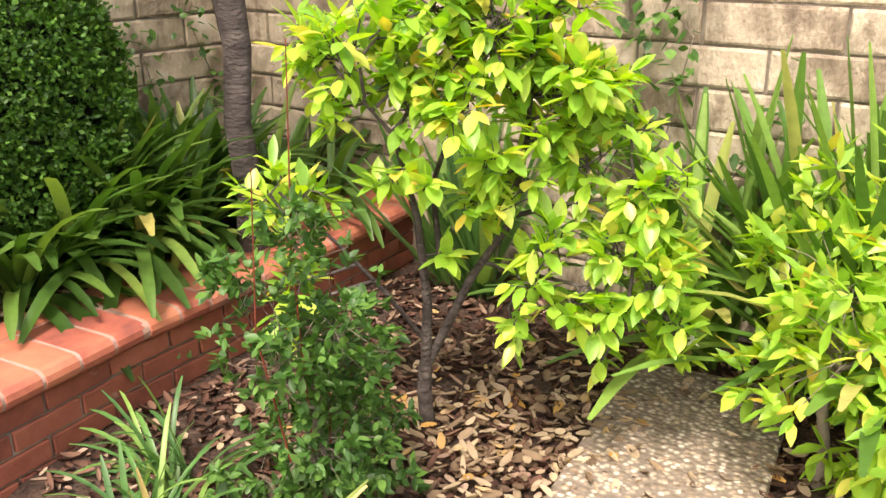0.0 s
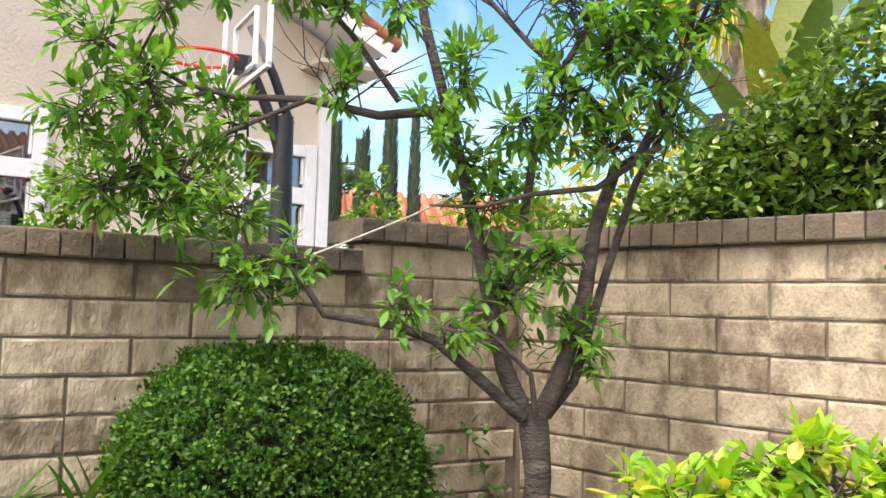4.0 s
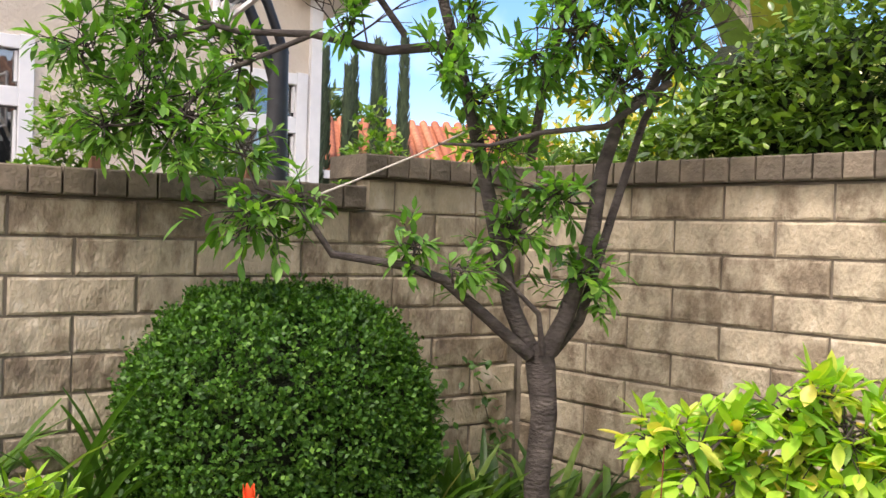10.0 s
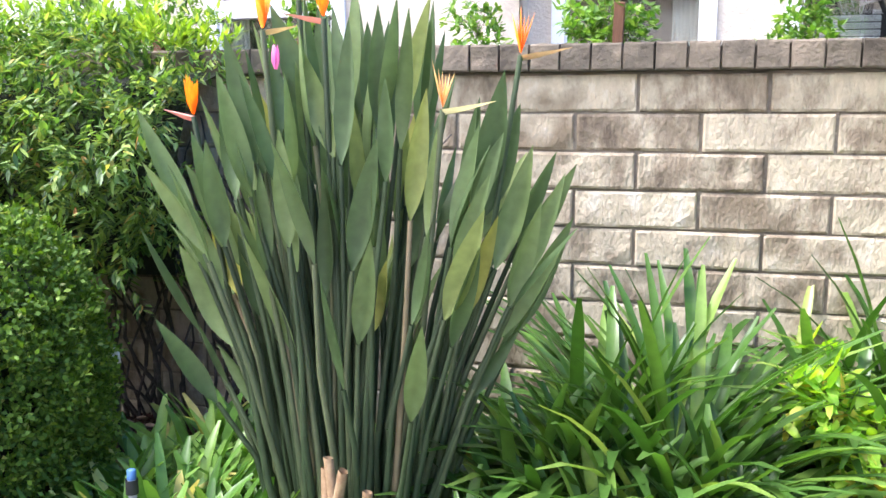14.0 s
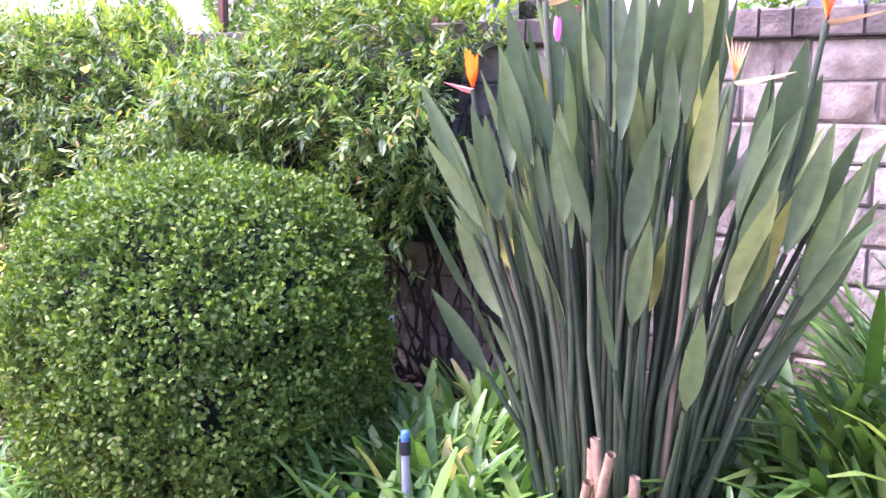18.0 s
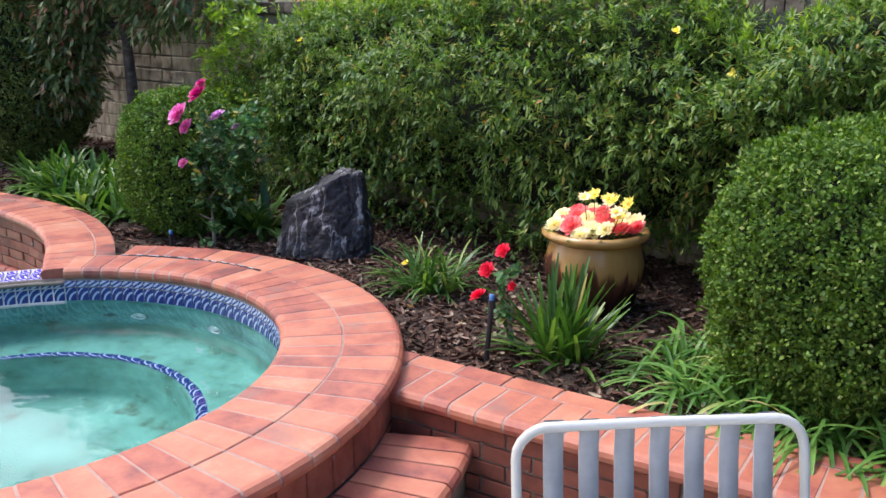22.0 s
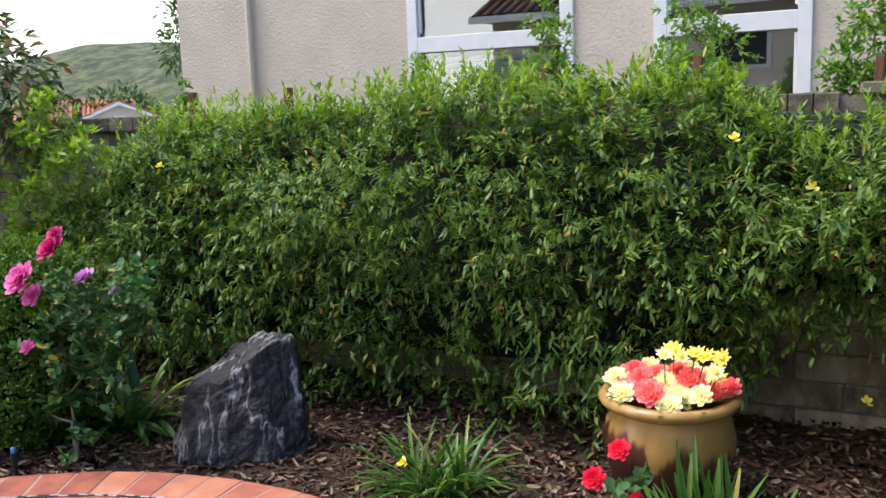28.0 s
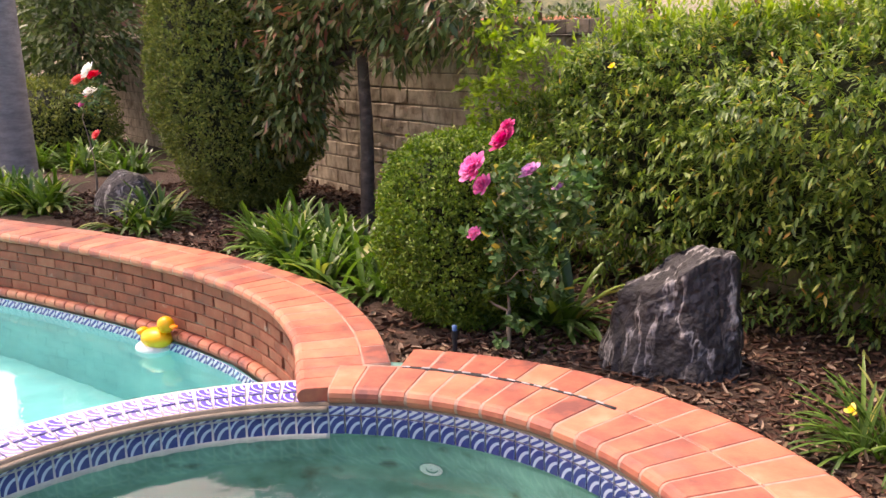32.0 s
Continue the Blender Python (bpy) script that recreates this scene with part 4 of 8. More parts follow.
# ---------------------------------------------------------------- plants
def clipped_bush(name, c, rx, ry, z0, z1, n, leaf, size, material, label, squash=2.6, category="bush"):
    """A clipped shrub: dense small leaves on a rounded form over a core painted near-black as shade."""
    t = thing(name, label, category, (c[0], c[1], z0))
    h = (z1 - z0) / 2
    tuft = 9
    nt = n // tuft
    d = ball_dirs(nt)
    e = squash
    r = (np.abs(d[:, 0]) ** e + np.abs(d[:, 1]) ** e + np.abs(d[:, 2]) ** e) ** (-1 / e)
    q = d * r[:, None]
    wob = 1 + 0.06 * lump(q, 2.3, c[0] * 7) + 0.045 * lump(q, 6.0, c[1] * 5) + 0.045 * lump(q, 13.0, c[0] * 3)
    sprig = RNG.uniform(0, 1, nt) < .06
    deep = 1 - np.abs(RNG.normal(0, 0.045, nt)) + sprig * RNG.uniform(.01, .07, nt)
    C = q * (wob * deep)[:, None] * (rx, ry, h) + (0, 0, h)
    axis = unit(q / (rx, ry, h) * rx * .8 + ball_dirs(nt) * .55 + (0, 0, 0.45))
    k = np.repeat(np.arange(nt), tuft)
    m = len(k)
    u = RNG.uniform(0, 1, m)
    P = C[k] + axis[k] * ((u - .6) * leaf * 2.0)[:, None] + jitter(m, leaf * .45)
    D = unit(axis[k] * (.35 + .75 * u)[:, None] + ball_dirs(m) * 1.0)
    tagged(part("foliage", leaflets("foliage", P, D, leaf * RNG.uniform(.7, 1.3, m), size * RNG.uniform(.8, 1.2, m), material, unit(axis[k] + ball_dirs(m) * .6)), None, t), kind="stuff")
    # solid filler, near-black to stand for the shade between the leaves
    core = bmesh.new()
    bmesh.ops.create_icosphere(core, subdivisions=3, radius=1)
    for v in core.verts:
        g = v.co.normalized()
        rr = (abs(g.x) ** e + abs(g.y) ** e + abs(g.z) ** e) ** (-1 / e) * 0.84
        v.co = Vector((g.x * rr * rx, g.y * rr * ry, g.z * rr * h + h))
    part("twig_core", core, M_CORE, t, "near-black core coloured as the bush's inner shade")
    return t


# shade put into the colour: filler inside bushes and hedges
M_CORE = surface("inner_shade", [(0.3, (0.006, 0.010, 0.004)), (0.7, (0.018, 0.026, 0.009))], 30, 0.95, 0.8, 40, dist=0.03)
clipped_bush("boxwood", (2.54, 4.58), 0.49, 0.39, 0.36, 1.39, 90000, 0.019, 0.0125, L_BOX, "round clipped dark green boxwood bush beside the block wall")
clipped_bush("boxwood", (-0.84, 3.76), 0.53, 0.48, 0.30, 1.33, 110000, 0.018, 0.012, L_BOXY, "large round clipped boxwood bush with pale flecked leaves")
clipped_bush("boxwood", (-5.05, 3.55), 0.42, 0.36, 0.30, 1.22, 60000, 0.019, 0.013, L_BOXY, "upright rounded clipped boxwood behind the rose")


def strap_clump(name, at, n, ln, w, spread, material, label, category="strap-leaf plant", droop=(0.9, 2.3), lift=1.35):
    """A clump of arching strap leaves."""
    t = thing(name, label, category, at)
    per = 10
    nf = max(2, n // per)
    fa, fr = RNG.uniform(0, 2 * math.pi, nf), spread * np.sqrt(RNG.uniform(0, 1, nf))
    k = np.arange(n) % nf
    P = np.c_[np.cos(fa[k]) * fr[k], np.sin(fa[k]) * fr[k], np.full(n, -0.01)] + jitter(n, (.012, .012, .004))
    turn = RNG.uniform(0, math.pi, nf)
    s = RNG.choice([-1.0, 1.0], n)
    a2 = turn[k] + (s < 0) * math.pi + RNG.normal(0, .45, n)
    age = RNG.uniform(0, 1, n)
    rise = lift * (1.45 - 1.1 * age)
    D = np.c_[np.cos(a2) * .6 + np.cos(fa[k]) * .35, np.sin(a2) * .6 + np.sin(fa[k]) * .35, rise + .15]
    L = ln * (.78 + .30 * RNG.uniform(0, 1, n)) * (1 - .18 * age)
    W, sag = w * RNG.uniform(.75, 1.15, n), droop[0] + (droop[1] - droop[0]) * (.25 + .75 * age) * RNG.uniform(.7, 1.1, n)
    prof = (0.7, .95, 1, 1, 1, 0.96, 0.84, 0.30)
    own = 12 if w > .012 else 0
    for i in range(own):
        part("leaf", blades("leaf", P[i:i + 1], D[i:i + 1], L[i], W[i], material, sag[i], 8, prof, 0.35), None, t)
    tagged(part("leaf_mass", blades("leaf_mass", P[own:], D[own:], L[own:], W[own:], material, sag[own:], 8, prof, 0.35), None, t), kind="stuff")
    return t


L_GRASS = leafy("grass_blade", [(0.0, (0.045, 0.12, 0.020)), (0.5, (0.095, 0.205, 0.036)), (0.92, (0.165, 0.29, 0.058)), (1.0, (0.42, 0.38, 0.15))], 0.42, 0.3, 0.35)


L_STRAP = leafy("bright_strap_leaf", [(0.0, (0.05, 0.12, 0.022)), (0.5, (0.10, 0.21, 0.038)), (0.9, (0.18, 0.30, 0.06)), (1.0, (0.46, 0.40, 0.13))], 0.36, 0.28, 0.4)


def aga(x, y, n=70, ln=0.62, w=0.034, spread=0.20, z=None):
    t = strap_clump("strap_leaf_plant", (x, y, soil_z(x, y) if z is None else z), int(n * 1.9), ln, w if x > .5 else .034, spread, L_AGA if x > .5 else L_STRAP, "glossy green strap-leaf clump in bark mulch")
    t["group"] = "strap-leaf clumps"
    return t


for x, y, n, ln in ((1.06, 4.38, 230, 0.86), (0.90, 4.12, 220, 0.64), (1.28, 4.18, 150, 0.52), (0.76, 3.88, 150, 0.42), (1.66, 4.74, 90, 0.84), (2.0, 4.75, 70, 0.80), 
                    (3.02, 4.50, 70, 0.56), (3.20, 4.42, 60, 0.54), (3.3, 4.6, 40, 0.5), (3.65, 4.45, 40, 0.55),
                    (0.0, 3.72, 80, 0.44), (-0.25, 3.68, 70, 0.40), (0.2, 3.80, 60, 0.42), (-0.1, 3.95, 60, 0.46), (0.85, 3.85, 60, 0.5), (-0.05, 3.72, 90, 0.42), (-0.35, 3.70, 70, 0.32), (0.15, 3.74, 80, 0.40), (-0.20, 3.90, 110, 0.36), (-0.22, 4.04, 120, 0.4), (-0.23, 4.27, 120, 0.42), (-0.10, 4.44, 110, 0.42), (-0.00, 4.10, 110, 0.38), (0.42, 3.66, 60, 0.36)):
    aga(x, y, n, ln)
for x, y, n, ln in ((2.70, 4.31, 44, 0.62), (2.90, 4.34, 50, 0.64), (3.12, 4.40, 44, 0.58), (2.50, 4.27, 40, 0.58), (3.02, 4.30, 20, 0.40), (3.42, 4.48, 34, 0.50)):
    aga(x, y, n, ln, w=.042, spread=.11, z=0.355)
for x, y, n, ln in ((-0.35, 3.47, 60, 0.30), (-0.65, 3.42, 60, 0.30), (-0.95, 3.42, 60, 0.30), (-1.2, 3.50, 60, 0.30), (-1.4, 3.62, 50, 0.30)):
    t = strap_clump("grass_clump", (x, y, SOIL), n * 4, ln * 1.3, 0.016, 0.19, L_GRASS, "fine arching green grass-like clump along the coping", "grass clump", droop=(1.6, 3.2), lift=1.0)
strap_clump("day_lily", (-1.92, 3.46, SOIL), 120, 0.42, 0.020, 0.09, L_AGA, "spiky green day lily clump in mulch near the pot", droop=(0.3, 1.1))
strap_clump("day_lily", (-2.95, 3.68, SOIL), 150, 0.36, 0.015, 0.10, L_AGA, "small arching day lily clump in mulch")
for x, y in ((-5.75, 3.40), (-6.05, 3.42), (-6.4, 3.42), (-6.75, 3.40), (-7.1, 3.45), (-6.6, 3.7), (-7.2, 3.75), (-4.75, 3.85)):
    strap_clump("strap_leaf_plant", (x, y, SOIL), 120, 0.40, 0.034, 0.18, L_AGA, "arching strap-leaf clump behind the pool wall")
for x, y, n in ((4.02, 2.42, 150), (4.08, 2.15, 150), (4.10, 1.85, 110), (4.0, 2.78, 60)):
    strap_clump("strap_leaf_plant", (x, y, 0.12), n, 0.98, 0.040, 0.16, L_STRAP, "tall bright green strap-leaf clump against the block wall", droop=(.3, 1.3), lift=2.0)
for x, y, n in ((4.15, 1.7, 40), (3.95, 3.75, 40)):
    strap_clump("iris", (x, y, 0.12), n + 25, 0.72, 0.046, 0.16, L_IRIS, "upright sword-leaved iris clump against the block wall", "iris", droop=(0.05, 0.5), lift=2.4)


L_STUB = surface("dry_stalk", [(0.3, (0.22, 0.13, 0.07)), (0.7, (0.42, 0.29, 0.17))], 30, 0.85, 0.3, 80)
# bird of paradise: long stalks with paddle leaves
def paddle_plant(at, n=185):
    t = thing("bird_of_paradise", "large clump of upright grey-green paddle leaves with orange flowers", "flowering plant", at)
    a = RNG.uniform(0, 2 * math.pi, n)
    rr = np.sqrt(RNG.uniform(0, 1, n))
    P = np.c_[np.cos(a) * rr * 0.17, np.sin(a) * rr * 0.14, np.zeros(n)]
    a = a + RNG.normal(0, .25, n)
    away = np.c_[np.cos(a), np.where(np.sin(a) < 0, .5, .8) * np.sin(a), 0 * a]
    spread = (.03 + .24 * rr ** 1.2) * RNG.uniform(.7, 1.15, n)
    H = (1.20 - .34 * rr ** 2) * (1.06 - .46 * RNG.uniform(0, 1, n) ** 1.6)
    small = RNG.uniform(0, 1, n) < .10
    H[small] *= .62
    tip = P + away * spread[:, None] + np.c_[0 * a, 0 * a, H] + jitter(n, (.03, .03, .01))
    q1 = P + (tip - P) * (.34, .34, .36) - away * .012 + jitter(n, .008)
    q2 = P + (tip - P) * (.64, .64, .70) - away * .014 + jitter(n, .008)
    stems = [tube("s", [P[i], q1[i], q2[i], tip[i]], [0.0115, 0.0095, 0.0075, 0.006], sides=6) for i in range(n)]
    tagged(part("stalk_mass", merge("stalk_mass", stems, L_STEM), None, t), kind="stuff")
    D = unit(tip - q2)
    face = np.c_[RNG.normal(0, .9, n), -np.ones(n), RNG.normal(0, .3, n)]
    L = RNG.uniform(.23, .33, n) * np.where(small, .70, 1)
    W = L * RNG.uniform(.16, .235, n)
    up = unit(np.cross(D, np.cross(face, D)))
    out = unit(D + away * .10 + jitter(n, .09))
    prof = (0.08, 0.55, 0.86, 1.0, 0.98, 0.90, 0.75, 0.55, 0.31, 0.02)
    near = np.argsort(P[:, 1] + tip[:, 1])
    front, rest = near[:90], near[90:]
    for i in front:
        part("paddle_leaf", blades("paddle_leaf", tip[i:i + 1], out[i:i + 1], L[i], W[i], L_BOP, RNG.uniform(-.25, .35), 10, prof, RNG.uniform(.4, .9), up=up[i:i + 1], roll=1.2), None, t)
    tagged(part("leaf_mass", blades("leaf_mass", tip[rest], out[rest], L[rest], W[rest], L_BOP, RNG.uniform(-.25, .35, len(rest)), 10, prof, .7, up=up[rest], roll=1.3), None, t), kind="stuff")
    cut = tube("cut_stub", [(0, 0, -.02), (.004, 0, .06), (.01, 0, .13)], [.015, .013, .012], L_STUB, 7)
    for x, y in ((-.02, -.24), (.03, -.26), (.08, -.25), (.12, -.28), (-.06, -.22), (.2, -.26), (.05, -.2)):
        part("cut_stub", cut, None, t, "dry cut-off tan stalk", at=pose(x, y, 0, RNG.uniform(-12, 12), RNG.uniform(-12, 12), 0) @ Matrix.Diagonal((1, 1, RNG.uniform(2.3, 3.6), 1)))
    return t


BOP = (0.36, 4.02, SOIL + 0.02)
bop = paddle_plant(BOP)


P_FADED = petal("faded_petal", (0.70, 0.40, 0.16), (0.80, 0.58, 0.32))


def crane_flower(parent, p, h, turn, old=False):
    """A beaked flower on a tall stalk."""
    st = tube("flower_stalk", [(p[0] * .3, p[1] * .3, 0.1), (p[0] * .8, p[1] * .8, h * .6), (p[0], p[1], h)], [0.010, 0.008, 0.007], L_STEM, 6)
    s = part("flower_stalk", st, None, parent)
    c, sn = math.cos(turn), math.sin(turn)
    beak = blades("beak", [(p[0], p[1], h)], [(c, sn, 0.15)], 0.12, 0.022, petal("beak_green" if not old else "beak_pale", (0.25, 0.20, 0.10) if not old else (0.45, 0.42, 0.22), (0.45, 0.12, 0.16) if not old else (0.55, 0.5, 0.3)), 0.0, 4, (1, .9, .5, .05), 1.2)
    part("beak", beak, None, s)
    n = 6
    a = np.linspace(-0.35, 0.5, n)
    D = np.c_[c * np.sin(a) * .6, sn * np.sin(a) * .6, np.cos(a)]
    part("petal_fan", blades("petal_fan", np.tile((p[0], p[1], h + .005), (n, 1)), D, RNG.uniform(.07, .11, n), 0.020, P_ORANGE if not old else P_FADED, 0.1, 4, (.4, 1, .7, .05), .3), None, s)


crane_flower(bop, (0.0, -0.14, 1.52), 1.44, 2.9)
crane_flower(bop, (-0.10, -0.05, 1.55), 1.50, 0.3)
crane_flower(bop, (0.27, -0.12, 1.3), 1.24, 0.1, True)
crane_flower(bop, (0.42, 0.0, 1.3), 1.36, 0.4)
crane_flower(bop, (-0.42, 0.0, 1.3), 1.22, 2.8)
crane_flower(bop, (-0.16, -0.12, 1.4), 1.42, 1.2)
part("flower_bud", blades("flower_bud", [(-.12, -.14, 1.33)] * 3, [(.1, 0, 1), (-.1, 0, 1), (0, -.1, 1)], .055, .020, P_PINK, 0, 4, (.4, 1, .8, .1), .8), None, bop, "pink bud sheath")


# vine hedge over the north wall
def hedge():
    t = thing("vine_hedge", "dense green vine hedge covering the block wall", "hedge", (0, 0, 0))
    nc, per = 7200, 12
    n = nc * per
    x = RNG.uniform(-6.35, -0.42, nc)
    s = RNG.uniform(0, 1, nc) ** 0.9
    q = np.c_[x, s * 2, 0 * x]
    bulge = 0.20 * lump(q, 1.3) + 0.20 * lump(q, 3.6, 9) + 0.14 * lump(q, 8.0, 5)
    low = 0.40 + 0.40 * np.clip((x + 2.4) / .6, 0, 1) + 0.12 * lump(np.c_[x, 0 * x, 0 * x], 2.2, 4) + 0.22 * np.clip((x + 1.2) / 0.6, 0, 1)
    top = 1.83 - 0.16 * np.clip((-3.6 - x) / 1.8, 0, 1.4) + 0.07 * lump(np.c_[x, 0 * x, 0 * x], 1.7, 2) - 0.24 * np.exp(-((x + 1.75) / 0.30) ** 2) - 0.62 * np.clip((-5.15 - x) / 1.1, 0, 1.2) - 0.12 * (x > -.62)
    ang = s * 1.75
    y = 4.56 - 0.20 * np.exp(-((s - .55) / .30) ** 2) - bulge + np.clip(ang - 1.1, 0, 1) * 0.45
    z = low + (top - low) * np.sin(np.clip(ang / 1.35, 0, math.pi / 2))
    C = np.c_[x, y, z] + jitter(nc, (0.02, 0.07, 0.03))
    axis = unit(np.c_[RNG.normal(0, .6, nc), -np.abs(RNG.normal(.6, .3, nc)), RNG.normal(-.12, .6, nc) + (s > .72) * .9])
    ln = RNG.uniform(.06, .14, nc)
    k = np.repeat(np.arange(nc), per)
    u = RNG.uniform(0, 1, n)
    P = C[k] + axis[k] * (ln[k] * u)[:, None] + jitter(n, .006)
    wing = unit(np.cross(axis, ball_dirs(nc)))
    D = unit(axis[k] * .75 + wing[k] * RNG.choice([-1.0, 1.0], n)[:, None] * .8 + ball_dirs(n) * .45)
    tagged(part("foliage", blades("foliage", P, D, RNG.uniform(.026, .052, n), RNG.uniform(.010, .016, n), L_HEDGE, 0.4, 4, (0.25, 1.0, .75, 0.05), .3, roll=.5), None, t), kind="stuff")
    m = 8000
    sx = RNG.uniform(-6.0, -0.4, 520)
    sz = 1.76 - 0.16 * np.clip((-3.6 - sx) / 1.8, 0, 1.4) + 0.07 * lump(np.c_[sx, 0 * sx, 0 * sx], 1.7, 2) - 0.26 * np.exp(-((sx + 1.75) / 0.28) ** 2) - 0.62 * np.clip((-5.15 - sx) / 1.1, 0, 1.2)
    base = np.c_[sx, RNG.uniform(4.5, 5.0, 520), sz]
    ln = RNG.uniform(.04, .22, 520)
    dirs = unit(np.c_[RNG.normal(0, .35, 520), RNG.normal(-.1, .3, 520), np.ones(520)])
    k = RNG.integers(0, 520, m)
    u = RNG.uniform(0, 1, m)
    P2 = base[k] + dirs[k] * (ln[k] * u)[:, None]
    part("new_growth", blades("new_growth", P2, dirs[k] + ball_dirs(m) * .9, RNG.uniform(.035, .06, m), .014, L_SHOOT, 0.2, 3, (.3, 1, .05), .3), None, t)
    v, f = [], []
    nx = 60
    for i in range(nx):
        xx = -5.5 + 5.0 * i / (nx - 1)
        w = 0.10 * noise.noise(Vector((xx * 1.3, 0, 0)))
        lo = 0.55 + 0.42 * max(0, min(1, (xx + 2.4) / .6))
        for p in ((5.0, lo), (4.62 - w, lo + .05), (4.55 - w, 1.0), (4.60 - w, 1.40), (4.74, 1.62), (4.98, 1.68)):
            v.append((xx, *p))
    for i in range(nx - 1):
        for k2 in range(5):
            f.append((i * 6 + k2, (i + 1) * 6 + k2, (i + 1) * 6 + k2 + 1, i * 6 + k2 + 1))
    # slab added behind the leaves, coloured near-black as the hedge's shade
    part("stem_mass", raw("stem_mass", v, f, M_CORE), None, t, "dark filler slab coloured as shade inside the hedge")
    vines = []
    for i in range(58):
        xx = RNG.uniform(-1.0, 0.08)
        p = [(xx + RNG.normal(0, .03), 4.98, 0.33)]
        lean = RNG.normal(-.01, .035)
        for j in range(11):
            p.append((p[-1][0] + lean + RNG.normal(0, .022), 4.94 + RNG.uniform(-.07, .03), p[-1][2] + RNG.uniform(.07, .13)))
        vines.append(tube("v", p, np.linspace(RNG.uniform(.005, .010), .003, 12), sides=5))
    k = 60
    tx = RNG.uniform(-5.4, -2.4, k)
    P3, D3 = [], []
    for q in range(k):
        zz, yy, ln3 = RNG.uniform(.62, 1.35), 4.40 - RNG.uniform(0, .12), RNG.uniform(.2, .5)
        for j in range(26):
            w = j / 25
            P3.append((tx[q] + .05 * math.sin(w * 4 + q) + RNG.normal(0, .008), yy - .05 * math.sin(w * 3), zz - ln3 * w))
            D3.append((RNG.normal(0, .8), RNG.normal(-.4, .4), RNG.normal(-.7, .4)))
    part("trailing_spray", blades("trailing_spray", P3, D3, .05, .016, L_HEDGE, .3, 4, (.3, 1, .7, .05), .3, roll=.8), None, t)
    part("vine_stem_mass", merge("vine_stem_mass", vines, M_BARK), None, t, "bare brown woody vine stems on the wall")


hedge()


def shrub(name, at, trunk, clouds, n, leaf, w, material, label, category="shrub", bark=None, droop=.4, fork=(0, 0, .3), tuft=7, hang=0.0):
    """A loose shrub: a forked trunk, side twigs, and leaves set in rosettes at the twig ends."""
    t = thing(name, label, category, at)
    clouds = np.asarray(clouds, float)
    fork = np.array(fork, float)
    part("trunk", tube("trunk", [(0, 0, -.03), fork * .3 + (.012, 0, 0), fork * .65 + (-.014, .01, 0), fork], [trunk * 1.1, trunk * .9, trunk * .95, trunk * .75], bark or M_BARK2, 8), None, t)
    stems, ends = [], []
    nodes = [(fork, trunk * .62)]
    for c in sorted(clouds, key=lambda q: np.linalg.norm(q[:3] - fork)):
        src, tr = min(nodes, key=lambda q: np.linalg.norm(q[0] - c[:3]) + .25 * np.linalg.norm(q[0] - fork))
        dist = np.linalg.norm(c[:3] - src)
        mid = src * .5 + c[:3] * .5 + RNG.normal(0, .10 * dist, 3)
        m1, m2 = src * .6 + mid * .4 + RNG.normal(0, .04 * dist, 3), mid * .45 + c[:3] * .55 + RNG.normal(0, .05 * dist, 3)
        stems.append(tube("s", [src, m1, mid, m2, c[:3]], [tr, tr * .85, tr * .7, tr * .5, tr * .28], sides=6))
        nodes += [(m1, tr * .75), (mid, tr * .65), (m2, tr * .5)]
        for j in range(max(3, int(n / tuft * c[3] ** 2 / (clouds[:, 3] ** 2).sum()))):
            e = c[:3] + ball_dirs(1)[0] * c[3] * RNG.uniform(.3, 1.05)
            b0 = mid * RNG.uniform(.1, .6) + c[:3] * .5 + RNG.normal(0, .02, 3)
            b0 = c[:3] + (b0 - c[:3]) * .3
            if j % 2 == 0:
                stems.append(tube("s", [b0, b0 * .4 + e * .6 + RNG.normal(0, .02, 3), e], [trunk * .10, trunk * .08, trunk * .05], sides=4))
            ends.append(np.r_[e, unit(e - c[:3] * .7 - fork * .3)])
    tagged(part("branch_mass", merge("branch_mass", stems, bark or M_BARK2), None, t), kind="stuff")
    ends = np.array(ends)
    k = np.repeat(np.arange(len(ends)), tuft)
    m = len(k)
    D = unit(ends[k, 3:] * .55 + ball_dirs(m) * .9 + (0, 0, .15 - hang))
    P = ends[k, :3] + jitter(m, leaf * .18)
    tagged(part("leaf_mass", blades("leaf_mass", P, D, leaf * RNG.uniform(.65, 1.25, m), w * RNG.uniform(.75, 1.2, m), material, droop, 4, (0.15, 1.0, 0.85, 0.04), .35, roll=.7), None, t), kind="stuff")
    return t


# the large yellow-green citrus in the low bed, a second by the slab, a third in the raised bed
M_ROPE = surface("rope", [(.3, (.42, .38, .32)), (.7, (.60, .56, .50))], 60, .9, .4, 200)


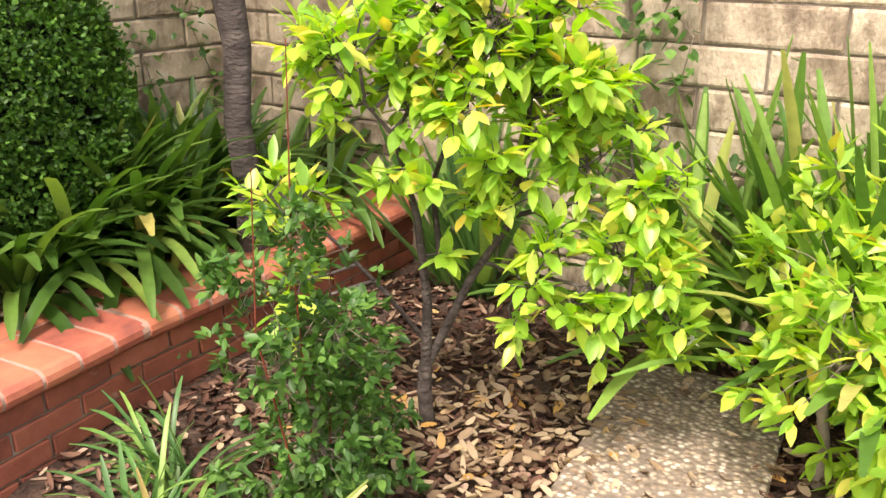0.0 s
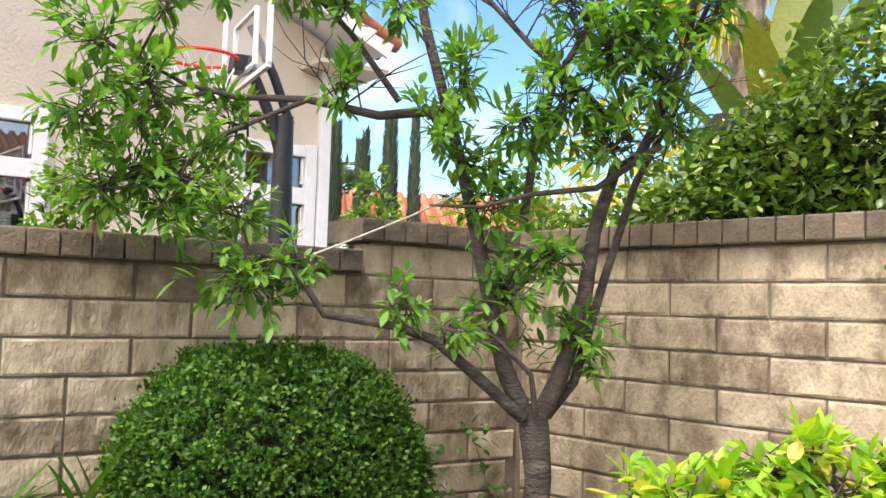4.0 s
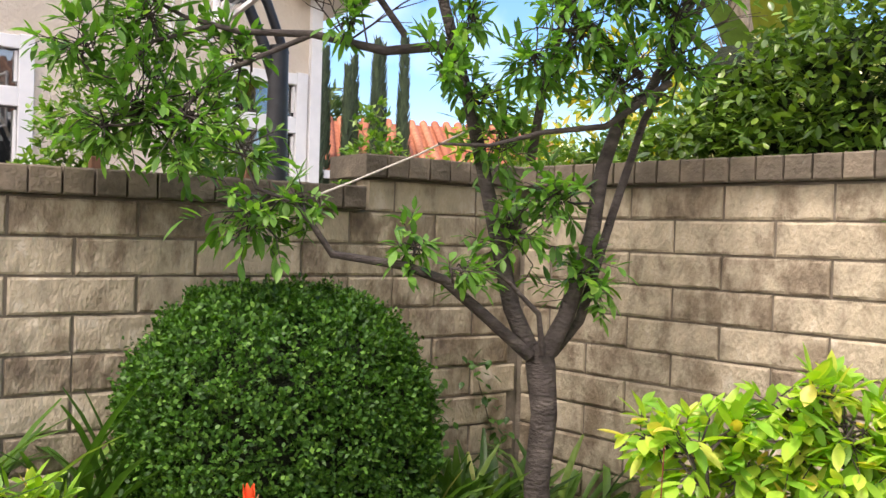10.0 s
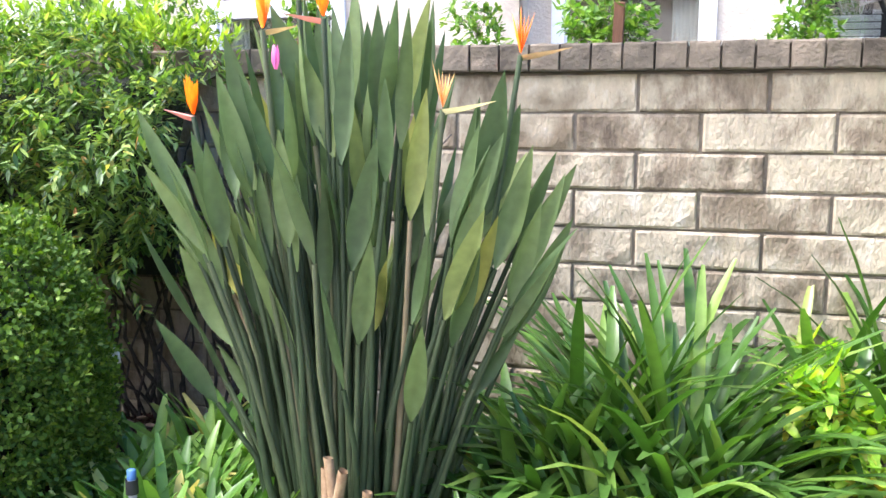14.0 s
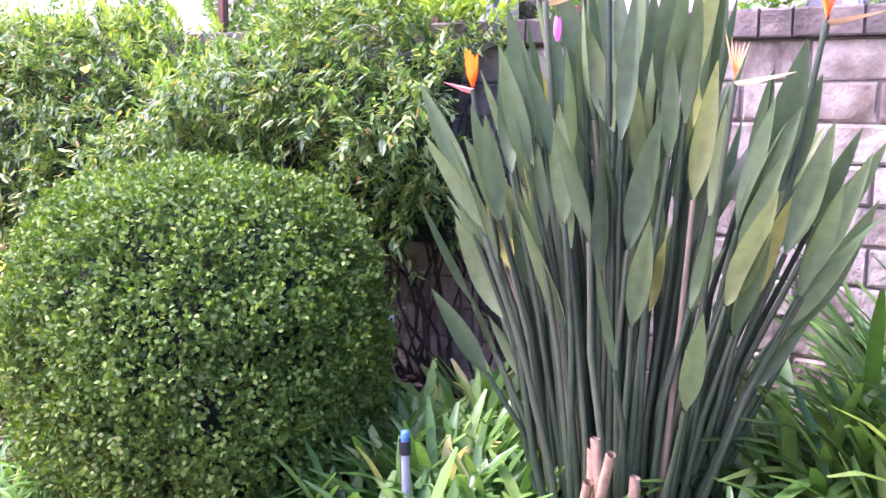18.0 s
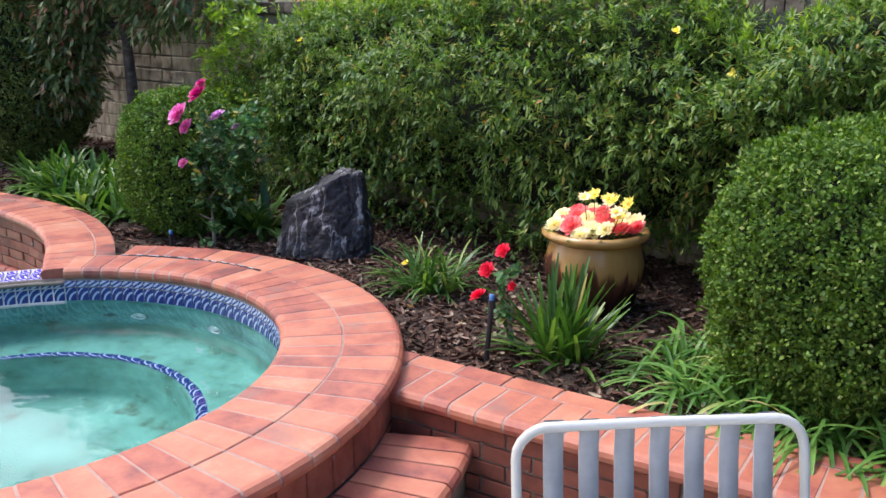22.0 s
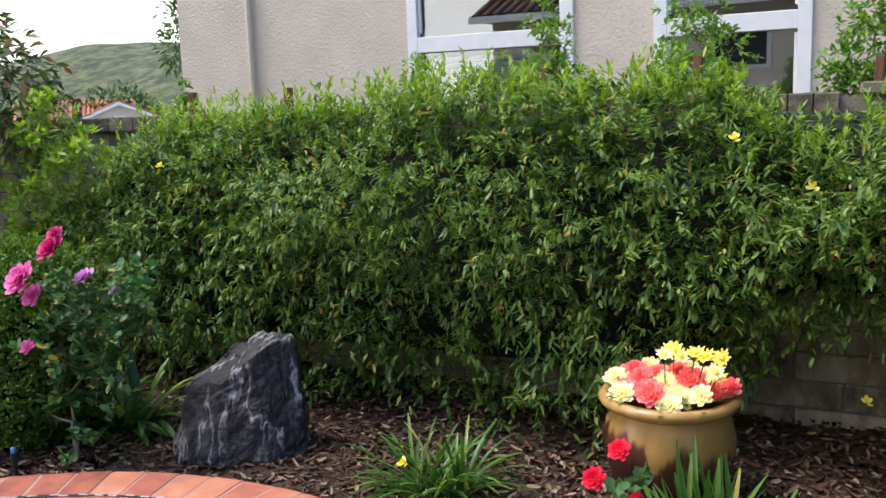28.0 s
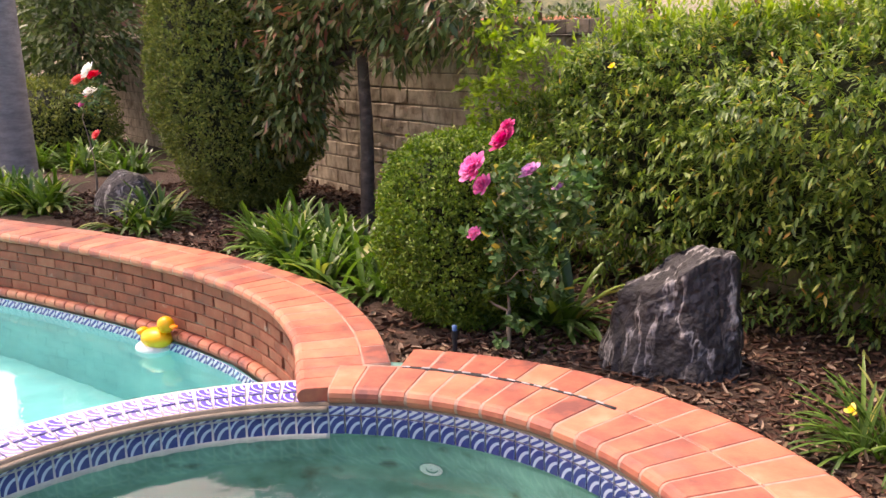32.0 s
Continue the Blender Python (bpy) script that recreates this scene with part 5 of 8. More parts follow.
def branched(t, base_limbs, groups, leaf, width, material, bark, density, per, depth=.12, bare=0, side=.9):
    """Limbs, twigs to each knot of foliage, and leaves set alternately along the twig ends."""
    pts = []
    for p, r0, r1 in base_limbs:
        p = np.array(p, float)
        part("limb", tube("limb", p, np.linspace(r0, r1, len(p)), bark, 9), None, t)
        for w in np.linspace(0.25, 1, 14):
            f = w * (len(p) - 1)
            i = min(int(f), len(p) - 2)
            pts.append(p[i] * (1 - f + i) + p[i + 1] * (f - i))
    pts = np.array(pts)
    twigs, P, D = [], [], []
    for knots, off in groups:
        for x, z, r in knots:
            c = np.array((x, off + RNG.normal(0, .05), z))
            near = pts[np.argmin(np.linalg.norm((pts - c) * (1, .6, 1) + (0, 0, .05), axis=1))]
            mid = near * .5 + c * .5 + RNG.normal(0, .02, 3)
            twigs.append(tube("w", [near, mid, c], [.0055, .0042, .003], sides=5))
            for j in range(max(3, int(density * r * r))):
                e = c + ball_dirs(1)[0] * (1, depth / max(r, .05) * .7 + .3, 1) * r * RNG.uniform(.4, 1.35)
                b = mid * .35 + c * .65 + RNG.normal(0, .015, 3)
                tw = e - b
                ln = np.linalg.norm(tw) + 1e-6
                knee = b + tw * .5 + RNG.normal(0, .12 * ln, 3)
                twigs.append(tube("w", [b, knee, e], [.0028, .0022, .0013], sides=4))
                d = unit(e - knee)
                for i in range(per):
                    w = i / (per - 1)
                    P.append(knee + (e - knee) * (.1 + .9 * w) + RNG.normal(0, .004, 3))
                    D.append(d * (.35 + .6 * w) + unit(np.cross(d, RNG.normal(0, 1, 3))) * side * (1.1 - .5 * w) + np.array((0, 0, .25)))
    for j in range(bare):
        q = pts[RNG.integers(len(pts))]
        if q[2] < 1.7 or q[0] < -.7:
            continue
        d = unit(ball_dirs(1)[0] * .9 + (0, 0, .8)) * RNG.uniform(.15, .42)
        m1 = q + d * .5 + RNG.normal(0, .03, 3)
        twigs.append(tube("w", [q, m1, q + d], [.0036, .0026, .0011], sides=4))
        for g in range(3):
            e = unit(d + ball_dirs(1)[0] * .25) * RNG.uniform(.06, .2)
            o = q + (m1 - q) * RNG.uniform(.4, 1)
            twigs.append(tube("w", [o, o + e * .6 + RNG.normal(0, .01, 3), o + e], [.0022, .0016, .0009], sides=4))
    tagged(part("twig_mass", merge("twig_mass", twigs, bark), None, t), kind="stuff")
    n = len(P)
    tagged(part("leaf_mass", blades("leaf_mass", P, D, leaf * RNG.uniform(.6, 1.2, n), width * RNG.uniform(.75, 1.2, n), material, RNG.uniform(.3, 1.0, n), 5, (.14, .78, 1.0, .74, .05), .28, roll=.35), None, t), kind="stuff")


def large_citrus():
    t = thing("citrus_bush", "yellow-green citrus bush with white blossoms over fallen leaves", "citrus bush", (3.12, 3.20, 0.10), rz=-53)
    part("trunk", tube("trunk", [(.01, 0, -.03), (0, 0, .06), (-.004, 0, .12), (0, .01, .2)], (.024, .020, .021, .017), M_BARK, 8), None, t)
    limbs, groups = [], []

    def limb(p, r0, r1):
        limbs.append((p, r0, r1))

    def knots(p, off):
        groups.append((p, off))
    limb([(0, 0, .13), (.01, -.02, .38), (-.01, -.03, .6), (-.06, -.05, .81), (-.12, -.08, .89)], 0.016, .003)
    limb([(.01, 0, .2), (.12, 0, .44), (.21, 0, .58), (.25, 0, .79), (.26, 0, .98), (.24, 0, 1.09)], 0.013, .003)
    limb([(0, 0, .26), (-.08, -.1, .43), (-.18, -.15, .57), (-.3, -.2, .71)], 0.007, .003)
    limb([(.04, 0, .5), (.02, .03, .67), (.08, .05, .85), (.11, .06, 1.05)], 0.009, .003)
    limb([(.21, 0, .6), (.33, -.05, .65), (.48, -.1, .69), (.56, -.1, .7)], 0.007, .003)
    limb([(.15, 0, .48), (.28, -.1, .49), (.42, -.15, .48), (.57, -.2, .45)], 0.006, .003)
    knots([(-.26, 1.03, .06), (-.17, 1.01, .08), (-.06, .96, .08), (.03, 1.1, .07), (.12, 1.15, .06), (.17, 1.06, .09), (.28, 1.02, .08), (.26, 1.11, .06), (.35, 1.11, .05), (.08, 1, .08), (-.06, 1.07, .06), (-.2, .88, .05), (-.01, .88, .06), (.1, .89, .08), (.22, .94, .08), (.36, .95, .08), (.44, .94, .06), (.49, .84, .05), (.38, .86, .06)], -0.02)
    knots([(.3, .82, .07), (.39, .76, .07), (.5, .72, .06), (.57, .72, .05), (.53, .62, .06), (.23, .7, .06), (.16, .77, .05), (-.35, .67, .06), (-.26, .68, .05), (.12, .65, .05), (.58, .55, .06), (.46, .6, .06)], -0.06)
    knots([(.31, .58, .05), (.27, .51, .05), (.35, .44, .06), (.45, .44, .06), (.54, .51, .06), (.61, .41, .06), (.61, .29, .04), (.23, .37, .04), (.44, .31, .03), (-.07, .73, .05), (-.3, .46, .05), (-.32, .36, .03), (.03, .72, .03), (.07, .52, .03)], -0.15)
    branched(t, limbs, groups, .074, .032, L_CITRUS, M_BARK, 3000, 6, .10, side=.95)
    for x, z in ((.13, .93), (.41, .93), (.53, .66), (.40, .50), (.50, .50), (.62, .40), (.66, .30), (.52, .36), (.06, .80)):
        for j in range(2):
            c = np.array((x, -.04, z)) + RNG.normal(0, .014, 3)
            part("blossom", blades("blossom", np.tile(c, (5, 1)), unit(ball_dirs(5) + (0, -.6, .2)), .024, .011, P_WHITE, 0, 3, (.5, 1, .2), .2), None, t, "small white citrus blossom")


large_citrus()
shrub("citrus_bush", (3.55, 2.32, 0.12), 0.014,
      [(0, 0, .50, .2), (.2, .05, .58, .2), (-.12, -.05, .40, .18), (.05, -.2, .42, .2), (.3, -.25, .5, .22), (0, .1, .28, .16), (-.1, -.2, .25, .17), (.25, -.1, .3, .2), (-.15, -.35, .3, .18), (-.05, -.1, .12, .16), (.1, .18, .5, .12)],
      1700, 0.075, 0.028, L_CITRUS, "low dense yellow-green citrus bush beside the stone slab", "citrus bush")
shrub("citrus_bush", (1.62, 4.45, 0.40), 0.012,
      [(0, 0, .30, .13), (.15, .02, .36, .12), (-.12, -.02, .38, .10), (.05, -.1, .2, .12), (-.08, .05, .46, .08), (.17, 0, .44, .07)],
      900, 0.066, 0.026, L_CITRUS, "small yellow-green citrus shrub in front of the block wall", "citrus bush")
shrub("green_shrub", (2.66, 3.08, 0.10), 0.009,
      [(0, 0, .22, .16), (-.05, .05, .42, .15), (.05, -.05, .5, .13), (-.1, .02, .1, .16), (.1, .0, .12, .16), (-.12, .1, .62, .08), (.0, .0, .7, .10), (.12, .05, .35, .12), (-.2, -.05, .05, .13), (.2, .1, .15, .13)],
      4600, 0.030, 0.016, L_SHRUB, "dark green shrub with small leaves and red new stems", "shrub")
for sx2, hh2 in ((-.02, 1.08), (-.12, .85), (.06, .62), (.12, .5)):
    part("red_shoot", tube("red_shoot", [(sx2 * .6, 0, .2), (sx2, .02, hh2 * .6), (sx2 + .02, .02, hh2)], [.0028, .0022, .0012], petal("red_stem", (.15, .04, .025), (.22, .06, .035)), 5), None, bpy.data.objects["green_shrub"], "thin upright red new stem")

# the young tree by the corner
def garden_tree():
    t = thing("garden_tree", "multi-stemmed grey-barked young tree with fresh green leaves", "tree", (3.24, 4.12, 0.33), rz=-36)
    part("trunk", tube("trunk", [(0, 0, -.05), (0.012, 0, .2), (-.012, 0, .45), (.006, 0, .68), (-.01, .01, .84), (-.02, .01, .91)], (.056, .047, .043, .044, .050, .036), M_BARK, 12), None, t)
    limbs, groups = [], []

    def limb(p, r0, r1):
        limbs.append((p, r0, r1))

    def knots(p, off):
        groups.append((p, off))
    limb([(-.04, 0, .87), (-.11, 0, 1.02), (-.16, .02, 1.23), (-.22, .04, 1.49), (-.28, .07, 1.73), (-.4, .07, 2.15), (-.44, .07, 2.35), (-.58, .09, 2.57), (-.73, .12, 2.79), (-.8, .12, 2.93)], 0.032, 0.006)
    limb([(0, 0, .86), (.07, .02, 1), (.15, .07, 1.26), (.18, .09, 1.48), (.25, .12, 1.69), (.33, .12, 1.74), (.4, .13, 1.88), (.49, .13, 2.11), (.54, .15, 2.48), (.58, .17, 2.9), (.59, .17, 3.09)], 0.032, 0.006)
    limb([(.03, .05, .87), (.12, .07, .98), (.23, .13, 1.35), (.33, .17, 1.66), (.44, .19, 1.87), (.64, .21, 2.36), (.7, .23, 2.94), (.74, .23, 3.11)], 0.019, 0.005)
    limb([(-.05, -.03, .87), (-.21, -.09, 1.01), (-.33, -.13, 1.11), (-.45, -.15, 1.15), (-.67, -.19, 1.18), (-.73, -.21, 1.27), (-.78, -.23, 1.33), (-.89, -.27, 1.37)], 0.021, 0.005)
    limb([(-.01, -.05, .88), (-.03, -.09, 1.01), (-.13, -.13, 1.11), (-.21, -.17, 1.17)], 0.011, 0.004)
    limb([(-.34, .05, 1.87), (-.54, -.03, 1.83), (-.76, -.11, 1.86), (-.98, -.17, 1.85), (-1.13, -.21, 1.88), (-1.27, -.23, 1.95)], 0.018, 0.004)
    limb([(-.76, -.11, 1.86), (-1, -.19, 1.73), (-1.16, -.23, 1.57), (-1.26, -.25, 1.55)], 0.009, 0.003)
    limb([(-1.06, -.19, 1.86), (-1.22, -.23, 1.8), (-1.32, -.27, 1.68), (-1.38, -.29, 1.69)], 0.008, 0.003)
    limb([(-.48, .02, 1.89), (-.64, -.03, 2.1), (-.82, -.08, 2.28), (-.95, -.11, 2.42), (-.98, -.13, 2.55)], 0.012, 0.004)
    limb([(.39, .07, 1.77), (.17, -.03, 1.61), (-.03, -.08, 1.58), (-.2, -.11, 1.53), (-.36, -.13, 1.53)], 0.013, 0.004)
    limb([(.3, .09, 1.79), (.08, .02, 1.98), (-.05, -.01, 2.08), (-.21, -.03, 2.24), (-.31, -.03, 2.39), (-.41, -.03, 2.46)], 0.014, 0.004)
    limb([(-.06, .05, 1.5), (-.03, .02, 1.72), (.03, .02, 1.96), (.21, .04, 2.28), (.15, .07, 2.58), (.05, .07, 2.82), (-.01, .07, 2.95)], 0.016, 0.005)
    limb([(-.4, .07, 2.23), (-.32, .09, 2.54), (-.26, .1, 2.72), (-.21, .1, 2.93)], 0.009, 0.003)
    limb([(-.6, .09, 2.52), (-.64, .09, 2.74), (-.69, .09, 2.92)], 0.008, 0.003)
    limb([(.49, .13, 2.11), (.62, .07, 2.42), (.73, .02, 2.55), (.87, .02, 2.78)], 0.01, 0.003)
    knots([(-1.4, 2.01, .12), (-1.42, 1.79, .12), (-1.24, 1.88, .14), (-1.28, 1.62, .19), (-1.1, 1.56, .15), (-1, 1.78, .12), (-1.39, 1.55, .1), (-.94, 1.5, .1), (-1.12, 1.44, .08), (-1.18, 2.14, .1), (-1.04, 2.2, .08), (-.95, 2.5, .09), (-.93, 2.34, .1), (-.79, 2.24, .12), (-.66, 2.19, .1)], -0.19)
    knots([(-.92, 1.27, .15), (-.77, 1.34, .09), (-.42, 1.21, .09), (-.28, 1.15, .09), (-.65, 1.91, .08), (-.48, 2.17, .08), (-.35, 1.78, .1), (-.28, 1.93, .09), (-.26, 2.05, .07), (-.72, 2.37, .06), (-.65, 2.47, .07)], -0.17)
    knots([(-.09, 1.27, .14), (0, 1.39, .11), (.13, 1.12, .13), (-.16, 1.56, .12), (-.24, 1.69, .1), (-.07, 1.81, .12), (.08, 1.92, .16), (.23, 2.07, .16), (.33, 2.17, .15), (.13, 2.22, .12), (.01, 2.34, .08), (.37, 1.98, .13), (.21, 1.77, .13), (.3, 2.59, .12), (.18, 2.67, .08), (.08, 2.41, .08), (.42, 2.43, .1), (.56, 2.54, .1), (.69, 2.7, .08), (.46, 2.75, .1), (.56, 2.25, .1), (.74, 2.43, .07), (.44, 1.82, .09), (.3, 2.94, .11), (-.01, 2.92, .09)], 0.02)
    branched(t, limbs, groups, .068, .022, L_PLUM, M_BARK, 1900, 6, .18, bare=330, side=.75)
    part("cord", tube("cord", [(-.70, -.24, 1.36), (-.62, -.18, 1.40), (-.52, -.13, 1.45), (-.42, -.08, 1.50), (-.28, -.02, 1.58)], .0032, M_ROPE, 6), None, t, "pale tie cord pulled between the limbs")


garden_tree()

# ---------------------------------------------------------------- things in the bed
def boulder():
    """An upright rock broken along planes: sheer on one side, its top sloping down to the other."""
    bm = bmesh.new()
    bmesh.ops.create_icosphere(bm, subdivisions=6, radius=.62)
    planes = [((-.97, -.05, .24), .31), ((-.47, -.10, .87), .405), ((1, -.12, .06), .265), ((.70, 0, .71), .52), ((.05, -.05, 1), .53), ((-.10, -1, .20), .21), ((.45, -.85, .25), .24), ((-.62, -.72, .30), .26), ((0, 1, .1), .20), ((-.25, -.75, .62), .41), ((.6, .7, .2), .27), ((-.6, .7, .3), .28)]
    for v in bm.verts:
        c = v.co.copy()
        c.z += .22
        wobble = noise.noise(c * 5) * .014
        for nrm, dist in planes:
            nv = Vector(nrm).normalized()
            over = c.dot(nv) - dist - wobble
            if over > 0:
                c -= nv * over
        crease = abs(noise.noise(Vector((c.x * 9 - c.z * 8, c.y * 6, c.z * 3 + c.x * 5))))
        c += v.co.normalized() * (-.016 * max(0, .16 - crease) / .16 + noise.noise(c * 24) * .006 + noise.noise(c * 11) * .010)
        v.co = c
    ob = part("boulder", bm, M_ROCK, smooth=True)
    ob.matrix_basis = pose(-3.94, 3.80, SOIL - 0.02, 0, 0, 38)
    tagged(ob, "dark grey upright boulder with pale veins standing in bark mulch", "rock")


boulder()


def flower_pot():
    t = thing("flower_pot", "glazed ochre and brown ceramic pot on the mulch", "pot", (-2.17, 4.0, SOIL + .01))
    m, n, l, b = nodes_of("drip_glaze")
    co = n.new("ShaderNodeTexCoord")
    sp = n.new("ShaderNodeSeparateXYZ")
    l.new(co.outputs["Object"], sp.inputs[0])
    nz = n.new("ShaderNodeTexNoise")
    nz.inputs["Scale"].default_value, nz.inputs["Detail"].default_value = 14, 2
    mp = n.new("ShaderNodeMapping")
    mp.inputs["Scale"].default_value = (1, 1, .15)
    l.new(co.outputs["Object"], mp.inputs[0])
    l.new(mp.outputs[0], nz.inputs["Vector"])
    ma = n.new("ShaderNodeMath")
    ma.operation = 'MULTIPLY_ADD'
    ma.inputs[1].default_value = .35
    l.new(nz.outputs["Fac"], ma.inputs[0])
    l.new(sp.outputs["Z"], ma.inputs[2])
    r = ramp_node(n, [(.34, (.030, .011, .009)), (.43, (.09, .032, .018)), (.465, (.34, .19, .055)), (.60, (.46, .27, .085))])
    l.new(ma.outputs[0], r.inputs[0])
    l.new(r.outputs[0], b.inputs["Base Color"])
    b.inputs["Roughness"].default_value = .25
    prof = [(.12, 0), (.155, .01), (.20, .10), (.232, .20), (.235, .27), (.215, .335), (.205, .36), (.206, .372), (.198, .37), (.01, .36)]
    body = lathe("body", prof, 40, m)
    for v in body.vertices:
        a = math.atan2(v.co.y, v.co.x)
        if .05 < v.co.z < .33:
            k = 1 - .025 * abs(math.sin(a * 10))
            v.co.x *= k
            v.co.y *= k
    part("body", body, None, t)
    part("rim", lathe("rim", [(.203, .362), (.226, .374), (.246, .388), (.249, .402), (.238, .418), (.206, .414), (.200, .385)], 40, m), None, t, "rolled ochre glazed rim")
    part("soil", lathe("soil", [(.199, .38), (.12, .392), (.01, .395)], 24, M_SOIL), None, t, "dark potting soil")
    return t


flower_pot()


def bloom(name, at, r, material, label, petals=26, parent=None, flat=False):
    """A many-petalled flower head."""
    P, D, L = [], [], []
    for i in range(petals):
        s = i / petals
        a = i * 2.4
        el = (1.2 - 1.25 * s) if not flat else .15
        d = np.array((math.cos(a) * math.cos(el), math.sin(a) * math.cos(el), math.sin(el)))
        P.append(d * r * .12)
        D.append(d)
        L.append(r * (.55 + .5 * s))
    me = blades(name, P, D, L, r * .62 if not flat else r * .3, material, -.25, 4, (.3, .9, 1, .45), -.35)
    if parent is None:
        ob = part(name, me, None)
        ob.matrix_basis = pose(*at, RNG.uniform(20, 60), RNG.uniform(-20, 20), 0)
        return tagged(ob, label, "flower")
    return part(name, me, None, parent, label, at=pose(*at, RNG.uniform(20, 60), RNG.uniform(-20, 20), 0))


bq = thing("silk_flowers", "bunch of coral, cream and yellow flowers in the pot", "flowers", (-2.17, 4.0, SOIL + .39))
st = []
for i in range(34):
    daisy = i >= 25
    if daisy:
        p = (RNG.uniform(-.02, .23), RNG.uniform(-.12, .1), RNG.uniform(.13, .215))
    else:
        a, rr = i * 2.4, .215 * math.sqrt((i + .5) / 25)
        p = (rr * math.cos(a) * 1.05, rr * math.sin(a) * .9, .10 - rr * .30 + RNG.uniform(-.015, .03))
    mt = P_YELL if daisy and i % 3 else P_CREAM if daisy else (P_CORAL, P_CORAL, P_CREAM)[i % 3] if p[0] < .05 else (P_CREAM, P_CORAL, P_CREAM, P_CREAM)[i % 4]
    bloom("bloom", p, RNG.uniform(.030, .037) if daisy else RNG.uniform(.040, .052), mt, "", 18 if daisy else 40, bq, daisy)
    if daisy:
        part("bloom_eye", lathe("bloom_eye", [(.001, .008), (.010, .006), (.012, 0), (.004, -.004)], 10, P_YELL), None, bq, at=pose(p[0], p[1] - .006, p[2] + .006, 40, 0, 0))
    st.append(tube("s", [(p[0] * .5, p[1] * .5, -.03), (p[0] * .85, p[1] * .85, p[2] * .6), p], [.003, .0025, .002], sides=4))
part("stem_mass", merge("stem_mass", st, L_SHRUB), None, bq)
n = 130
a = RNG.uniform(0, 6.28, n)
rr = .20 * np.sqrt(RNG.uniform(0, 1, n))
part("leaf_mass", blades("leaf_mass", np.c_[np.cos(a) * rr, np.sin(a) * rr, RNG.uniform(.0, .05, n)], np.c_[np.cos(a), np.sin(a), RNG.uniform(.1, 1, n)], .07, .022, L_SHRUB, .5, 4, (.3, 1, .7, .05), .3), None, bq)


def rose(at, heads, n, clouds, mats, label):
    t = shrub("rose_bush", at, .012, clouds, n, .044, .032, L_ROSE, label, "rose bush", bark=M_BARK2, fork=(.02, 0, .2))
    for (p, r), m in zip(heads, mats):
        bloom("rose_head", p, r, m, "", 34, t)
    return t


rose((-4.56, 3.42, SOIL), [((-.04, -.13, .82), .075), ((.07, -.06, .94), .066), ((.19, -.02, .82), .05), ((-.09, -.10, .53), .035), ((-.02, -.10, .75), .05), ((.32, .01, .77), .025), ((.07, -.04, 1.0), .035)], 1500,
     [(0, 0, .50, .17), (.1, .05, .68, .19), (-.12, 0, .60, .14), (.28, .05, .66, .17), (.0, 0, .33, .13), (.3, .1, .78, .13), (-.22, -.02, .2, .09), (.15, 0, .80, .12), (-.05, 0, .70, .12), (.2, 0, .4, .14), (.42, .1, .72, .10), (.1, -.05, .15, .10)],
     [P_PINK, P_MAG, P_MAUVE, P_PINK, P_PINK, P_MAUVE, P_MAG], "rose bush with large pink and mauve blooms in mulch")
rose((-2.12, 3.33, SOIL), [((-.10, -.02, .36), .036), ((-.03, 0, .45), .034), ((-.14, -.03, .24), .038), ((.02, 0, .31), .022)], 90,
     [(0, 0, .25, .08), (-.05, 0, .15, .07), (.03, 0, .35, .07)], [P_RED] * 4, "small rose with deep red blooms in bark mulch")

# ---------------------------------------------------------------- neighbour's house behind the north wall
HL, HR = 11.1, 11.6
house = thing("neighbour_house", "pale stucco two-level house with white windows and clay tile roof", "house")


def glass_mat():
    m, n, l, b = nodes_of("window_glass")
    tr = n.new("ShaderNodeBsdfTransparent")
    gl = n.new("ShaderNodeBsdfGlossy")
    gl.inputs["Roughness"].default_value = .01
    tr.inputs["Color"].default_value = (.80, .83, .82, 1)
    mix = n.new("ShaderNodeMixShader")
    mix.inputs[0].default_value = .22
    l.new(tr.outputs[0], mix.inputs[1])
    l.new(gl.outputs[0], mix.inputs[2])
    l.new(mix.outputs[0], n["Material Output"].inputs[0])
    return m


GLASS = glass_mat()


def slab_wall(name, x0, x1, y, z0, z1, holes, parent, depth=0.22):
    """A stucco wall with real window openings."""
    xs = sorted({x0, x1, *[h[0] for h in holes], *[h[1] for h in holes]})
    bm = bmesh.new()
    for a, b in zip(xs, xs[1:]):
        hs = sorted([(h[2], h[3]) for h in holes if h[0] <= a + 1e-4 and h[1] >= b - 1e-4])
        z = z0
        for lo, hi in hs + [(z1, z1)]:
            if lo - z > 0.01:
                g = bmesh.ops.create_cube(bm, size=1)
                for v in g["verts"]:
                    v.co = Vector((a + (v.co.x + .5) * (b - a), y + (v.co.y + .5) * depth, z + (v.co.z + .5) * (lo - z)))
            z = hi
    bmesh.ops.remove_doubles(bm, verts=bm.verts, dist=0.0005)
    return part(name, bm, M_STUCCO, parent)


